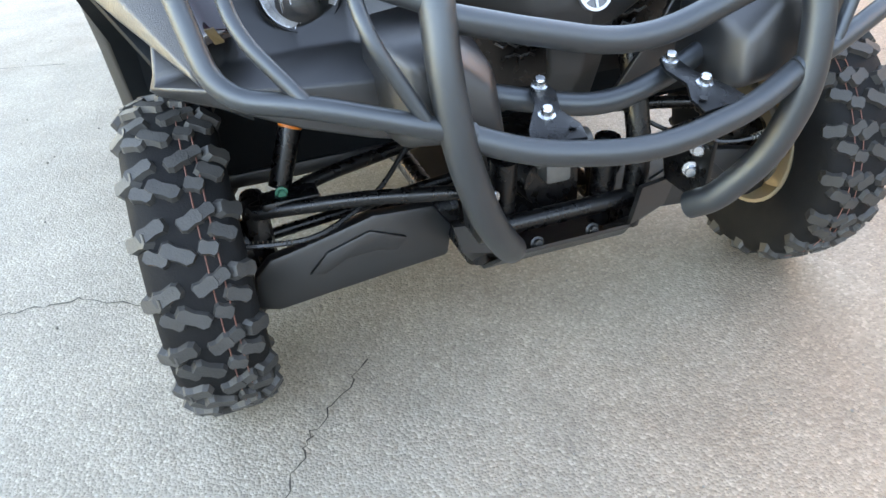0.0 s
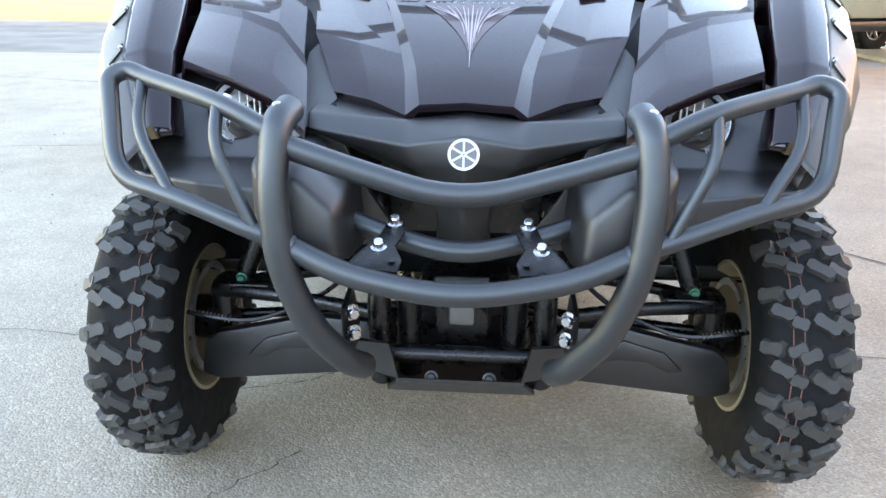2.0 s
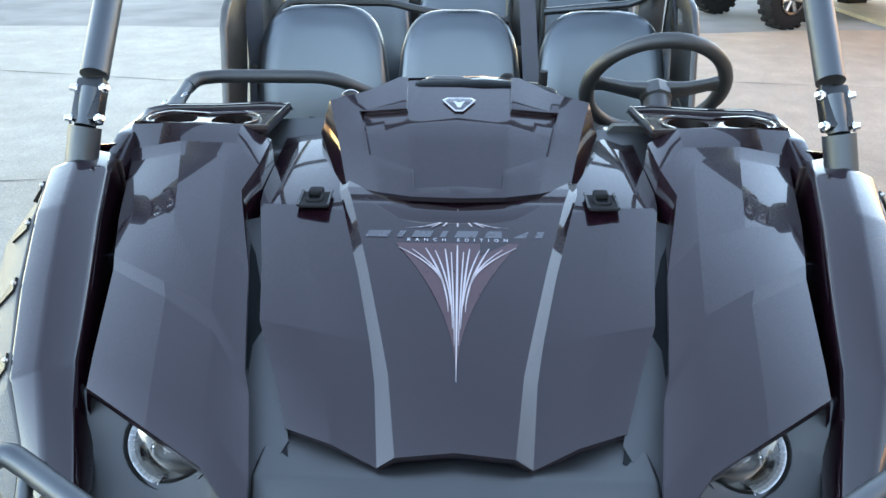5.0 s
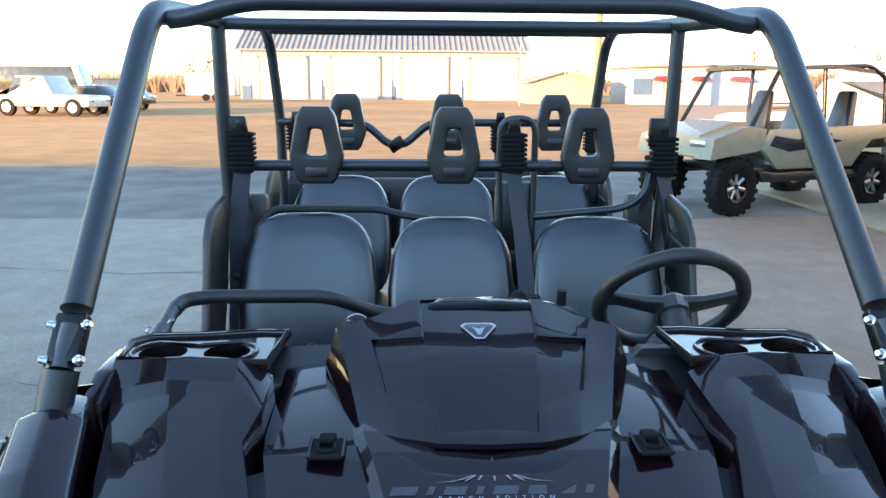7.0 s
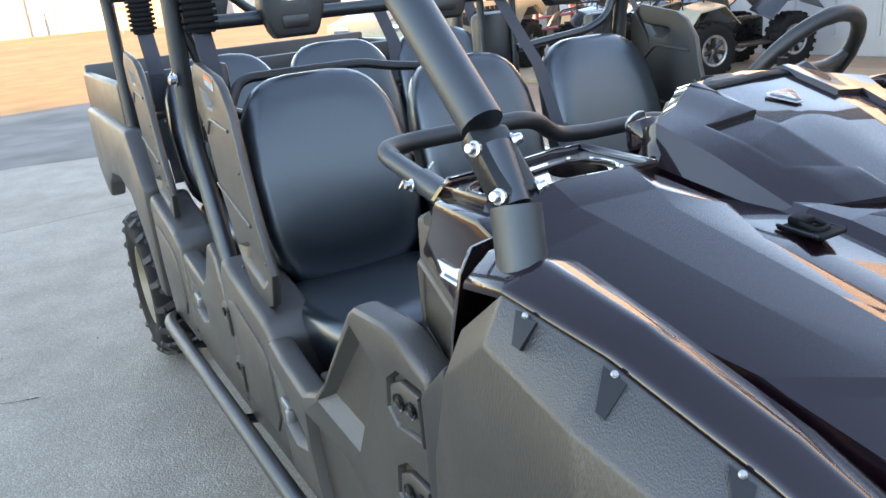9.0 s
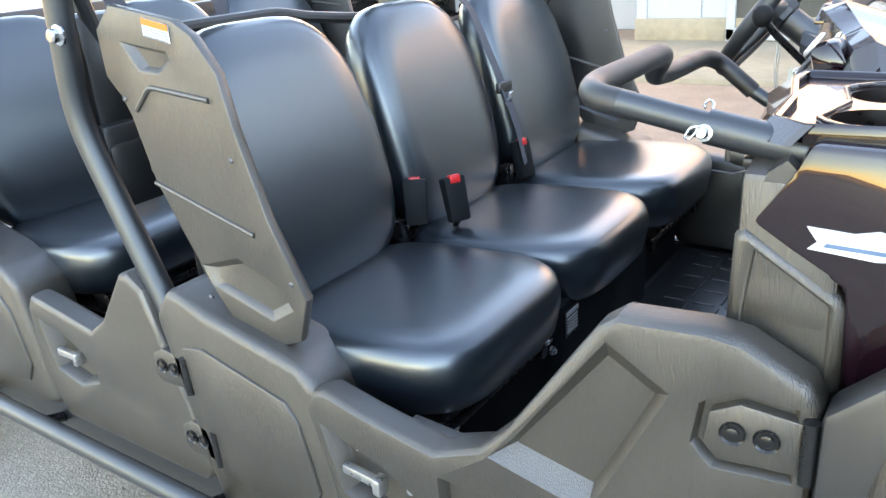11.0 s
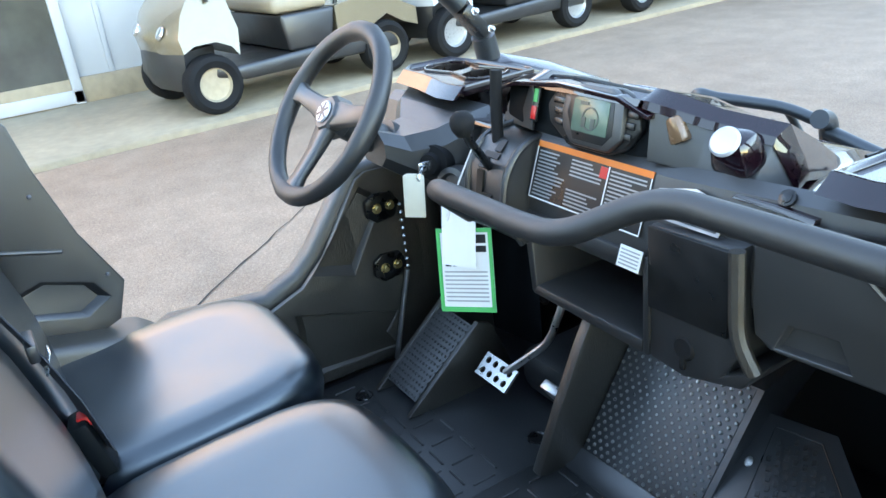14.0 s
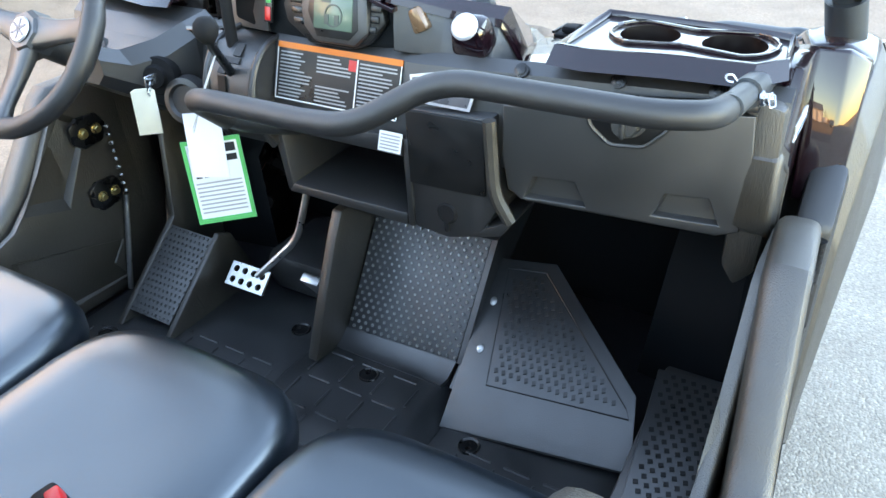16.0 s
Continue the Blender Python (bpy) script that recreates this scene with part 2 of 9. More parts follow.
def parts(name, bm, material, parent=None, label="", angle=32, smooth=True):
    """Every loose piece of bm becomes a part of its own."""
    bm.verts.index_update()
    seen = set()
    out = []
    for v in bm.verts:
        if v in seen:
            continue
        stack, isl = [v], []
        seen.add(v)
        while stack:
            q = stack.pop()
            isl.append(q)
            for e in q.link_edges:
                w = e.other_vert(q)
                if w not in seen:
                    seen.add(w)
                    stack.append(w)
        t = bmesh.new()
        idx = {q: t.verts.new(q.co) for q in isl}
        for f in {f for q in isl for f in q.link_faces}:
            t.faces.new([idx[q] for q in f.verts])
        out.append(part(name, t, material, parent, label, angle, smooth))
    bm.free()
    return out


def thing(name, label, category, group="", kind="", at=(0, 0, 0)):
    ob = new(name)
    ob.location = at
    ob.empty_display_size = 0.1
    return tagged(ob, label, category, group, kind)


def tube(bm, pts, r, fillet=0.05, n=12, caps=True):
    """A round tube along a polyline, with rounded bends."""
    P = [Vector(p) for p in pts]
    path = [P[0]]
    for i in range(1, len(P) - 1):
        a, b, c = P[i - 1], P[i], P[i + 1]
        d1, d2 = (a - b), (c - b)
        k = min(fillet, d1.length * 0.48, d2.length * 0.48)
        s, e = b + d1.normalized() * k, b + d2.normalized() * k
        if d1.angle(d2) > radians(176) or k < 1e-4:
            path.append(b)
            continue
        for j in range(7):
            t = j / 6
            path.append(s * (1 - t) ** 2 + b * 2 * t * (1 - t) + e * t * t)
    path.append(P[-1])
    tang = [(path[min(i + 1, len(path) - 1)] - path[max(i - 1, 0)]).normalized() for i in range(len(path))]
    ref = Vector((0, 0, 1)) if abs(tang[0].z) < 0.9 else Vector((1, 0, 0))
    u = tang[0].cross(ref).normalized()
    rings = []
    for i, (p, t) in enumerate(zip(path, tang)):
        u = (u - t * u.dot(t)).normalized()
        v = t.cross(u)
        rr = r[min(int(len(r) * i / len(path)), len(r) - 1)] if isinstance(r, (list, tuple)) else r
        rings.append([bm.verts.new(p + u * (rr * math.cos(2 * math.pi * k / n)) + v * (rr * math.sin(2 * math.pi * k / n))) for k in range(n)])
    for a, b in zip(rings, rings[1:]):
        for k in range(n):
            bm.faces.new((a[k], a[(k + 1) % n], b[(k + 1) % n], b[k]))
    if caps:
        bm.faces.new(rings[0])
        bm.faces.new(rings[-1])
    return bm


def bevel_new(bm, geom_edges, w, seg=2):
    if w > 0:
        bmesh.ops.bevel(bm, geom=geom_edges, offset=w, offset_type="OFFSET", segments=seg, profile=0.5, affect="EDGES", clamp_overlap=True)


def box(bm, c, s, bev=0.0, rot=None, seg=2, taper=None):
    """A box of size s round c, with bevelled edges; rot: a matrix; taper: (x, y) scale of the top."""
    t = bmesh.new()
    bmesh.ops.create_cube(t, size=1.0)
    for v in t.verts:
        if taper and v.co.z > 0:
            v.co.x *= taper[0]
            v.co.y *= taper[1]
        v.co = Vector((v.co.x * s[0], v.co.y * s[1], v.co.z * s[2]))
    bevel_new(t, t.edges[:], min(bev, min(s) * 0.45), seg)
    M = Matrix.Translation(c) @ (rot.to_4x4() if rot else Matrix.Identity(4))
    t.transform(M)
    return merge(bm, t)


def merge(bm, t):
    me = bpy.data.meshes.new("tmp")
    t.to_mesh(me)
    t.free()
    bm.from_mesh(me)
    bpy.data.meshes.remove(me)
    return bm


def prism(bm, poly, axis, a, b, bev=0.0, seg=2, inset=None):
    """The polygon, given in the two axes other than axis, drawn out from a to b along axis."""
    t = bmesh.new()

    def at(p, h):
        return {"x": (h, p[0], p[1]), "y": (p[0], h, p[1]), "z": (p[0], p[1], h)}[axis]
    lo = [t.verts.new(at(p, a)) for p in poly]
    hi = [t.verts.new(at(p, b)) for p in poly]
    t.faces.new(lo)
    t.faces.new(hi)
    n = len(poly)
    for i in range(n):
        t.faces.new((lo[i], lo[(i + 1) % n], hi[(i + 1) % n], hi[i]))
    bmesh.ops.recalc_face_normals(t, faces=t.faces)
    bevel_new(t, t.edges[:], bev, seg)
    return merge(bm, t)


def shell(bm, rows, thick=0.006, bev=0.0, lift=(0, 0, -1), seg=3, lim=9):
    """A panel: a grid of points, given thickness along lift, its folds rounded."""
    t = bmesh.new()
    n = len(rows[0])
    off = Vector(lift) * thick
    top = [[t.verts.new(p) for p in r] for r in rows]
    bot = [[t.verts.new(Vector(p) + off) for p in r] for r in rows]
    for i in range(len(rows) - 1):
        for j in range(n - 1):
            t.faces.new((top[i][j], top[i][j + 1], top[i + 1][j + 1], top[i + 1][j]))
            t.faces.new((bot[i][j], bot[i + 1][j], bot[i + 1][j + 1], bot[i][j + 1]))
    for i in range(len(rows) - 1):
        for j in (0, n - 1):
            t.faces.new((top[i][j], top[i + 1][j], bot[i + 1][j], bot[i][j]))
    for j in range(n - 1):
        for i in (0, -1):
            t.faces.new((top[i][j], top[i][j + 1], bot[i][j + 1], bot[i][j]))
    bmesh.ops.recalc_face_normals(t, faces=t.faces)
    if bev:
        es = [e for e in t.edges if len(e.link_faces) == 2 and e.calc_face_angle(0) > radians(lim) and (e.verts[0] in {v for r in top for v in r}) and (e.verts[1] in {v for r in top for v in r})]
        bevel_new(t, es, bev, seg)
    return merge(bm, t)


def pocket_panel(bm, outl, pockets, xf, xb, bev=0.010, rim=0.006):
    """A panel in the y-z plane from xf (outside) to xb, with pockets sunk into its outer face: (outline, depth, floor scale)."""
    t = bmesh.new()
    o = [t.verts.new((xf, *p)) for p in outl]
    hs = [[t.verts.new((xf, *p)) for p in h[0]] for h in pockets]
    es = [t.edges.new((l[i], l[(i + 1) % len(l)])) for l in [o] + hs for i in range(len(l))]
    bmesh.ops.triangle_fill(t, edges=es, use_beauty=True)
    b = [t.verts.new((xb, *p)) for p in outl]
    n = len(o)
    for i in range(n):
        t.faces.new((o[i], o[(i + 1) % n], b[(i + 1) % n], b[i]))
    t.faces.new(b)
    d = 1 if xb > xf else -1
    rims = []
    for h, (poly, depth, sc) in zip(hs, pockets):
        c = (sum(p[0] for p in poly) / len(poly), sum(p[1] for p in poly) / len(poly))
        fl = [t.verts.new((xf + d * depth, c[0] + (p[0] - c[0]) * sc, c[1] + (p[1] - c[1]) * sc)) for p in poly]
        m = len(h)
        for i in range(m):
            t.faces.new((h[i], h[(i + 1) % m], fl[(i + 1) % m], fl[i]))
        t.faces.new(fl)
        rims += [t.edges.get((h[i], h[(i + 1) % m])) for i in range(m)]
    bmesh.ops.recalc_face_normals(t, faces=t.faces)
    outer = [t.edges.get((o[i], o[(i + 1) % n])) for i in range(n)]
    inner = [t.edges.get((b[i], b[(i + 1) % n])) for i in range(n)]
    bmesh.ops.bevel(t, geom=inner, offset=bev * 1.3, offset_type="OFFSET", segments=3, profile=0.5, affect="EDGES", clamp_overlap=True)
    outer = [e for e in outer if e.is_valid]
    bmesh.ops.bevel(t, geom=outer, offset=bev, offset_type="OFFSET", segments=3, profile=0.5, affect="EDGES", clamp_overlap=True)
    rims = [e for e in rims if e.is_valid]
    bmesh.ops.bevel(t, geom=rims, offset=rim, offset_type="OFFSET", segments=2, profile=0.5, affect="EDGES", clamp_overlap=True)
    return merge(bm, t)


def lathe(bm, profile, c, axis=(0, 0, 1), n=24, closed=False):
    """Revolve (radius, height) pairs round an axis through c."""
    q = Vector((0, 0, 1)).rotation_difference(Vector(axis)).to_matrix().to_4x4()
    M = Matrix.Translation(c) @ q
    rings = []
    for r, h in profile:
        if r < 1e-6:
            rings.append([bm.verts.new(M @ Vector((0, 0, h)))])
        else:
            rings.append([bm.verts.new(M @ Vector((r * math.cos(2 * math.pi * k / n), r * math.sin(2 * math.pi * k / n), h))) for k in range(n)])
    pairs = list(zip(rings, rings[1:])) + ([(rings[-1], rings[0])] if closed else [])
    for a, b in pairs:
        for k in range(n):
            if len(a) == 1 and len(b) == 1:
                continue
            if len(a) == 1:
                bm.faces.new((a[0], b[k], b[(k + 1) % n]))
            elif len(b) == 1:
                bm.faces.new((a[k], a[(k + 1) % n], b[0]))
            else:
                bm.faces.new((a[k], a[(k + 1) % n], b[(k + 1) % n], b[k]))
    return bm


def loft(bm, loops, caps=True):
    """A skin over closed loops with the same number of points."""
    R = [[bm.verts.new(p) for p in l] for l in loops]
    n = len(R[0])
    for a, b in zip(R, R[1:]):
        for k in range(n):
            bm.faces.new((a[k], a[(k + 1) % n], b[(k + 1) % n], b[k]))
    if caps:
        bm.faces.new(R[0])
        bm.faces.new(R[-1])
    return bm


def bolt(bm, c, axis, r=0.009, h=0.008):
    lathe(bm, [(0, -0.004), (r * 1.5, -0.004), (r * 1.5, 0.0), (r, 0.001), (r, h * 0.8), (r * 0.8, h), (0, h)], c, axis, 10)


def mx(p, s):
    """Mirror a point given for the passenger side (x < 0): s = 1 keeps it, -1 mirrors it."""
    return (p[0] * s, p[1], p[2])


def MX(pts, s):
    return [mx(p, s) for p in pts]

# ---- the setting: ground, buildings, distance ----
def build_ground():
    bm = B()
    random.seed(3)
    xs = [-1500, -400, -150, -60, -30] + [i * 1.0 for i in range(-20, 21)] + [30, 60, 150, 400, 1500]
    lines = [(-1500, 0), (-60, 0), (-15, 0), (-4, 0), (3, 0), (8.3, 0.35), (11, 0.5), (14.2, 0.6), (30, 0), (70, 0), (200, 0), (1500, 0)]
    grid = [[bm.verts.new((x, y + (noise.noise((x * 0.45, y, 0)) * j * 1.6 if abs(x) < 22 else 0), 0)) for x in xs] for y, j in lines]
    for i in range(len(lines) - 1):
        for k in range(len(xs) - 1):
            f = bm.faces.new((grid[i][k], grid[i][k + 1], grid[i + 1][k + 1], grid[i + 1][k]))
            f.material_index = 0 if lines[i + 1][0] <= 8.3 else (1 if lines[i + 1][0] <= 14.2 else 2)
    g = part("ground", bm, ASPHALT, None, smooth=False)
    g.data.materials.append(DIRT)
    g.data.materials.append(FIELD)
    tagged(g, "worn grey asphalt yard running into dirt and dry field", "ground", kind="structure")
    return g


ground = build_ground()

CRACK = mat("tar_crack", (0.035, 0.033, 0.03), 0.95, 0, 0.3, 60)


def crack(pts, w=0.006):
    bm = B()
    random.seed(len(pts))
    P = []
    for a, b in zip(pts, pts[1:]):
        for k in range(12):
            t = k / 12
            P.append((a[0] + (b[0] - a[0]) * t + random.uniform(-1, 1) * 0.008, a[1] + (b[1] - a[1]) * t + random.uniform(-1, 1) * 0.008))
    P.append(pts[-1])
    prev = None
    for i, p in enumerate(P):
        q = P[min(i + 1, len(P) - 1)]
        o = P[max(i - 1, 0)]
        d = Vector((q[0] - o[0], q[1] - o[1])).normalized()
        hw = w * random.uniform(0.25, 1.0) / 2
        a = bm.verts.new((p[0] - d.y * hw, p[1] + d.x * hw, 0.004))
        b = bm.verts.new((p[0] + d.y * hw, p[1] - d.x * hw, 0.004))
        if prev:
            bm.faces.new((prev[0], prev[1], b, a))
        prev = (a, b)
    part("crack", bm, CRACK, ground, "thin dark crack in the asphalt")


crack([(-1.9, 0.62), (-1.17, 0.55), (-0.97, 0.54), (-0.6, 0.27), (-0.39, 0.35), (-0.316, 0.46), (-0.2, 0.6), (0.3, 0.7), (1.6, 0.55)])
crack([(-0.368, 0.009), (-0.508, -0.149), (-0.565, -0.25), (-0.68, -0.477), (-0.72, -0.9)], 0.004)
crack([(-6, 3.2), (-3.5, 2.9), (-2.2, 3.15), (-1.2, 2.8)], 0.012)
crack([(1.1, 1.9), (2.4, 0.6), (3.4, -0.5), (4.9, -1.4)], 0.012)
crack([(-5, 6.1), (-2.5, 5.6), (1, 5.9), (4, 5.5)], 0.015)

PEBBLE = mat("pebble", (0.30, 0.27, 0.24), 0.9, 0, 0.3, 40, rand=0.4)


def build_pebbles():
    bm = B()
    random.seed(11)
    for _ in range(420):
        x, y = random.uniform(-3.0, 2.0), random.uniform(-2.2, 3.5)
        r = random.uniform(0.0015, 0.0045)
        bmesh.ops.create_icosphere(bm, subdivisions=1, radius=r, matrix=Matrix.Translation((x, y, r * 0.5)))
    o = part("pebbles", bm, PEBBLE, None)
    tagged(o, "loose pale grit scattered on the asphalt", "grit", kind="stuff")


build_pebbles()

# the walk in front of the shop, and the shop's wall
bm = B()
prism(bm, [(5.15, 12.0), (7.25, 12.0), (7.25, -40), (6.9, -40), (5.5, -4.0), (5.2, -0.7), (5.08, 1.5)], "z", -0.05, 0.05, 0.015)
walkway = tagged(part("walkway", bm, CONCRETE), "pale concrete walk along the shop wall", "walkway", kind="structure")
bm = B()
box(bm, (7.35, -20.1, 2.1), (0.25, 47.8, 4.2), 0.01)
box(bm, (8.1, 3.675, 2.1), (1.25, 0.25, 4.2), 0.01)
box(bm, (8.6, 6.7, 2.1), (0.25, 5.8, 4.2), 0.01)
wall_shop = part("wall_shop", bm, SIDING)
tagged(wall_shop, "white ribbed metal wall of the shop", "wall", kind="structure")
bm = B()
for i in range(88):
    y = -43.7 + i * 0.6
    if 0.3 < y < 3.0:
        continue
    box(bm, (7.215 if y < 3.8 else 8.465, y, 2.2), (0.03, 0.05, 3.9), 0.01)
parts("wall_rib", bm, SIDING, wall_shop, "raised ribs of the metal siding")
bm = B()
box(bm, (7.2, -20.1, 0.16), (0.06, 47.8, 0.24), 0.008)
part("wall_base", bm, CONCRETE, wall_shop, "concrete footing of the wall")


def shop_window(y0, y1):
    w = thing("window_" + ("1" if y0 < 1.5 else "2"), "white-framed shop window with dark glass", "window", kind="structure")
    bm = B()
    for y in (y0, y1):
        box(bm, (7.18, y, 1.15), (0.08, 0.09, 2.2), 0.008)
    for z in (0.12, 2.25):
        box(bm, (7.18, (y0 + y1) / 2, z), (0.08, y1 - y0 + 0.09, 0.12), 0.008)
    part("window_frame", bm, SIDING, w, "white metal frame")
    bm = B()
    box(bm, (7.19, (y0 + y1) / 2, 1.15), (0.02, y1 - y0, 2.1))
    part("pane", bm, WIN, w, "dark reflecting pane")


shop_window(0.45, 1.5)
shop_window(1.62, 2.75)

# unseen wall, added to shade the yard and block horizon glow in reflections
bm = B()
box(bm, (-41, -34, 4.55), (102, 8, 9.1), 0.05)
tagged(part("wall_shed", bm, SIDING), "unseen long wall added to shade the yard", "wall", kind="structure")


def garage():
    g = thing("garage_building", "white metal garage with pale doors and grey roof", "building", at=(0, 0, 0))
    x0, x1, y, h = -18.9, 12.9, 88.0, 5.4
    bm = B()
    prism(bm, [(y, -0.5), (y, h), (y + 7, h + 3.0), (y + 14, h), (y + 14, -0.5)], "x", x0, x1)
    part("wall", bm, SIDING, g)
    bm = B()
    shell(bm, [[(x0 - 0.5, y - 0.6, h - 0.05), (x1 + 0.5, y - 0.6, h - 0.05)], [(x0 - 0.5, y + 7, h + 3.15), (x1 + 0.5, y + 7, h + 3.15)], [(x0 - 0.5, y + 14.6, h - 0.05), (x1 + 0.5, y + 14.6, h - 0.05)]], 0.15)
    roof = part("roof", bm, ROOFM, g, "grey ribbed metal roof")
    bm = B()
    for i in range(55):
        x = x0 - 0.3 + i * 0.6
        shell(bm, [[(x, y - 0.6, h + 0.06), (x + 0.09, y - 0.6, h + 0.06)], [(x, y + 7, h + 3.26), (x + 0.09, y + 7, h + 3.26)]], 0.12)
    part("roof_rib", bm, ROOFM, roof)
    bm = B()
    for i in range(36):
        x = x0 + 0.2 + i * 0.92
        box(bm, (x, y - 0.03, h / 2), (0.1, 0.06, h))
    part("wall_rib", bm, SIDING, g, "raised siding ribs")
    for a, b in ((-16.7, -11.7), (-8.75, -3.7), (-1.0, 3.9), (6.7, 11.75)):
        bm = B()
        box(bm, ((a + b) / 2, y - 0.06, 2.15), (b - a, 0.1, 4.7))
        d = part("garage_door", bm, mat("door_cream", (0.78, 0.78, 0.74), 0.5, var=0.05, scale=1), g, "pale sectional garage door")
        bm = B()
        for z in (0.9, 1.8, 2.7, 3.6):
            box(bm, ((a + b) / 2, y - 0.115, z), (b - a, 0.02, 0.05))
        part("door_joint", bm, ROOFM, d)
        bm = B()
        for x in (a - 0.14, b + 0.14):
            box(bm, (x, y - 0.1, 2.2), (0.28, 0.2, 4.8))
        box(bm, ((a + b) / 2, y - 0.1, 4.62), (b - a + 0.56, 0.2, 0.26))
        part("door_trim", bm, ROOFM, d)
    for x in (-18.2, -10.2, -2.3, 5.3, 12.3):
        bm = B()
        box(bm, (x, y - 0.05, 0.7), (1.0, 0.1, 1.5))
        part("wainscot", bm, BLUE, g, "blue lower siding panel")
    for x in (-10.4, -2.6, 5.2):
        bm = B()
        box(bm, (x, y - 0.12, 1.1), (0.9, 0.1, 2.2))
        part("side_door", bm, SIDING, g, "white walk-in door")


garage()


def far_block(name, label, x0, x1, y, h, rise, m, roofm, cat="building"):
    g = thing(name, label, cat)
    bm = B()
    prism(bm, [(x0, -0.3), (x0, h), ((x0 + x1) / 2, h + rise), (x1, h), (x1, -0.3)], "y", y, y + 8)
    part("wall", bm, m, g)
    bm = B()
    shell(bm, [[(x0 - 0.3, y - 0.4, h), (x0 - 0.3, y + 8.4, h)], [((x0 + x1) / 2, y - 0.4, h + rise + 0.1), ((x0 + x1) / 2, y + 8.4, h + rise + 0.1)], [(x1 + 0.3, y - 0.4, h), (x1 + 0.3, y + 8.4, h)]], 0.15)
    part("roof", bm, roofm, g)
    return g


CREAM = mat("cream_siding", (0.50, 0.40, 0.28), 0.7, var=0.1, scale=1)
b = far_block("small_building", "tan low building with a grey gabled roof", 10.6, 16.8, 70, 2.0, 0.9, CREAM, ROOFM)
b = far_block("store_building", "white low store building with a flat roof", 20.0, 36, 70, 3.4, 0.1, SIDING, WOODS)
for x in (22.5, 26.0, 29.5):
    bm = B()
    box(bm, (x, 69.4, 2.35), (1.7, 1.0, 0.35), 0.05, taper=(0.7, 0.6))
    part("awning", bm, mat("red_awning", (0.5, 0.04, 0.04), 0.6), b, "small red awning")
bm = B()
box(bm, (20.8, 69.93, 1.6), (1.6, 0.1, 1.4))
part("window", bm, BLUE, b, "blue-grey window")


def trailer():
    g = thing("box_trailer", "white enclosed cargo trailer parked on the field", "trailer")
    bm = B()
    box(bm, (-19.0, 76, 1.55), (4.6, 2.2, 2.1), 0.08)
    part("body", bm, mat("trailer_skin", (0.55, 0.56, 0.57), 0.4, 0.2), g)
    bm = B()
    for x in (-19.4, -18.5):
        lathe(bm, [(0, -0.1), (0.33, -0.1), (0.33, 0.1), (0, 0.1)], (x, 74.9, 0.33), (0, 1, 0), 14)
    part("wheel", bm, RUBBER, g)
    bm = B()
    tube(bm, [(-21.2, 76, 0.5), (-22.5, 76, 0.5)], 0.06)
    part("tongue", bm, DARKSTEEL, g)


trailer()


def bare_tree(x, y, h, seed, spread=0.5):
    random.seed(seed)
    t = thing("tree", "bare leafless tree with fine spreading twigs", "tree", "bare trees", at=(0, 0, 0))
    bm = B()
    tips = []

    def grow(p, d, length, r, depth):
        q = p + d * length
        mid = p + d * length * 0.5 + Vector((random.uniform(-1, 1), random.uniform(-1, 1), 0)) * length * 0.06
        tube(bm, [p, mid, q], [r, r * 0.85, r * 0.65], fillet=length * 0.2, n=5)
        if depth == 0:
            tips.append((q, d, length))
            return
        for _ in range(random.choice((3, 4)) if depth > 1 else 4):
            dd = (d + Vector((random.uniform(-1, 1), random.uniform(-1, 1), random.uniform(-0.25, 0.6))) * spread * 1.5).normalized()
            grow(p + d * length * random.uniform(0.55, 1.0), dd, length * random.uniform(0.55, 0.75), r * 0.55, depth - 1)
    grow(Vector((x, y, 0)), Vector((0.03, 0, 1)), h * 0.32, h * 0.022, 3)
    part("trunk", bm, BARK, t, smooth=False)
    bm = B()
    for q, d, l in tips:
        for _ in range(4):
            e = q + (d + Vector((random.uniform(-1, 1), random.uniform(-1, 1), random.uniform(-0.3, 0.8))) * 0.8).normalized() * l * random.uniform(0.5, 1)
            tube(bm, [q, e], h * 0.0026, n=3, caps=False)
    part("crown", bm, BARK, t, "fine bare twigs", smooth=False)


bare_tree(-23.6, 90, 8.2, 5, 0.62)
bare_tree(46, 96, 8.5, 8)
bare_tree(58, 90, 9.5, 9)
bare_tree(70, 100, 9.0, 12)
bare_tree(38, 120, 8.0, 15)
for i, (tx, ty, th) in enumerate(((50, 112, 11), (63, 106, 12), (76, 114, 11), (88, 122, 12), (98, 112, 13), (30, 135, 9), (112, 120, 12))):
    bare_tree(tx, ty, th, 40 + i, 0.6)


def woods():
    bm = B()
    random.seed(21)
    for _ in range(2400):
        x = random.uniform(-190, 230)
        y = random.uniform(150, 190)
        h = random.uniform(1.8, 4.6) * (1.5 if x > 60 else 1.0)
        for _ in range(11):
            a, t = random.uniform(0, 6.28), random.uniform(0.1, 0.75)
            c = Vector((x + math.cos(a) * t * h * 0.3, y + math.sin(a) * t * h * 0.3, 0))
            d = Vector((x + math.cos(a) * t * h * 0.8, y + math.sin(a) * t * h * 0.8, h * random.uniform(0.55, 1.0)))
            w = Vector((random.uniform(0.10, 0.28), 0, 0))
            bm.faces.new([bm.verts.new(p) for p in (c - w, c + w, d + w * 0.3, d - w * 0.3)])
    o = part("far_woods", bm, WOODS, None, smooth=False)
    tagged(o, "brown leafless woods along the horizon", "woods", kind="stuff")


woods()


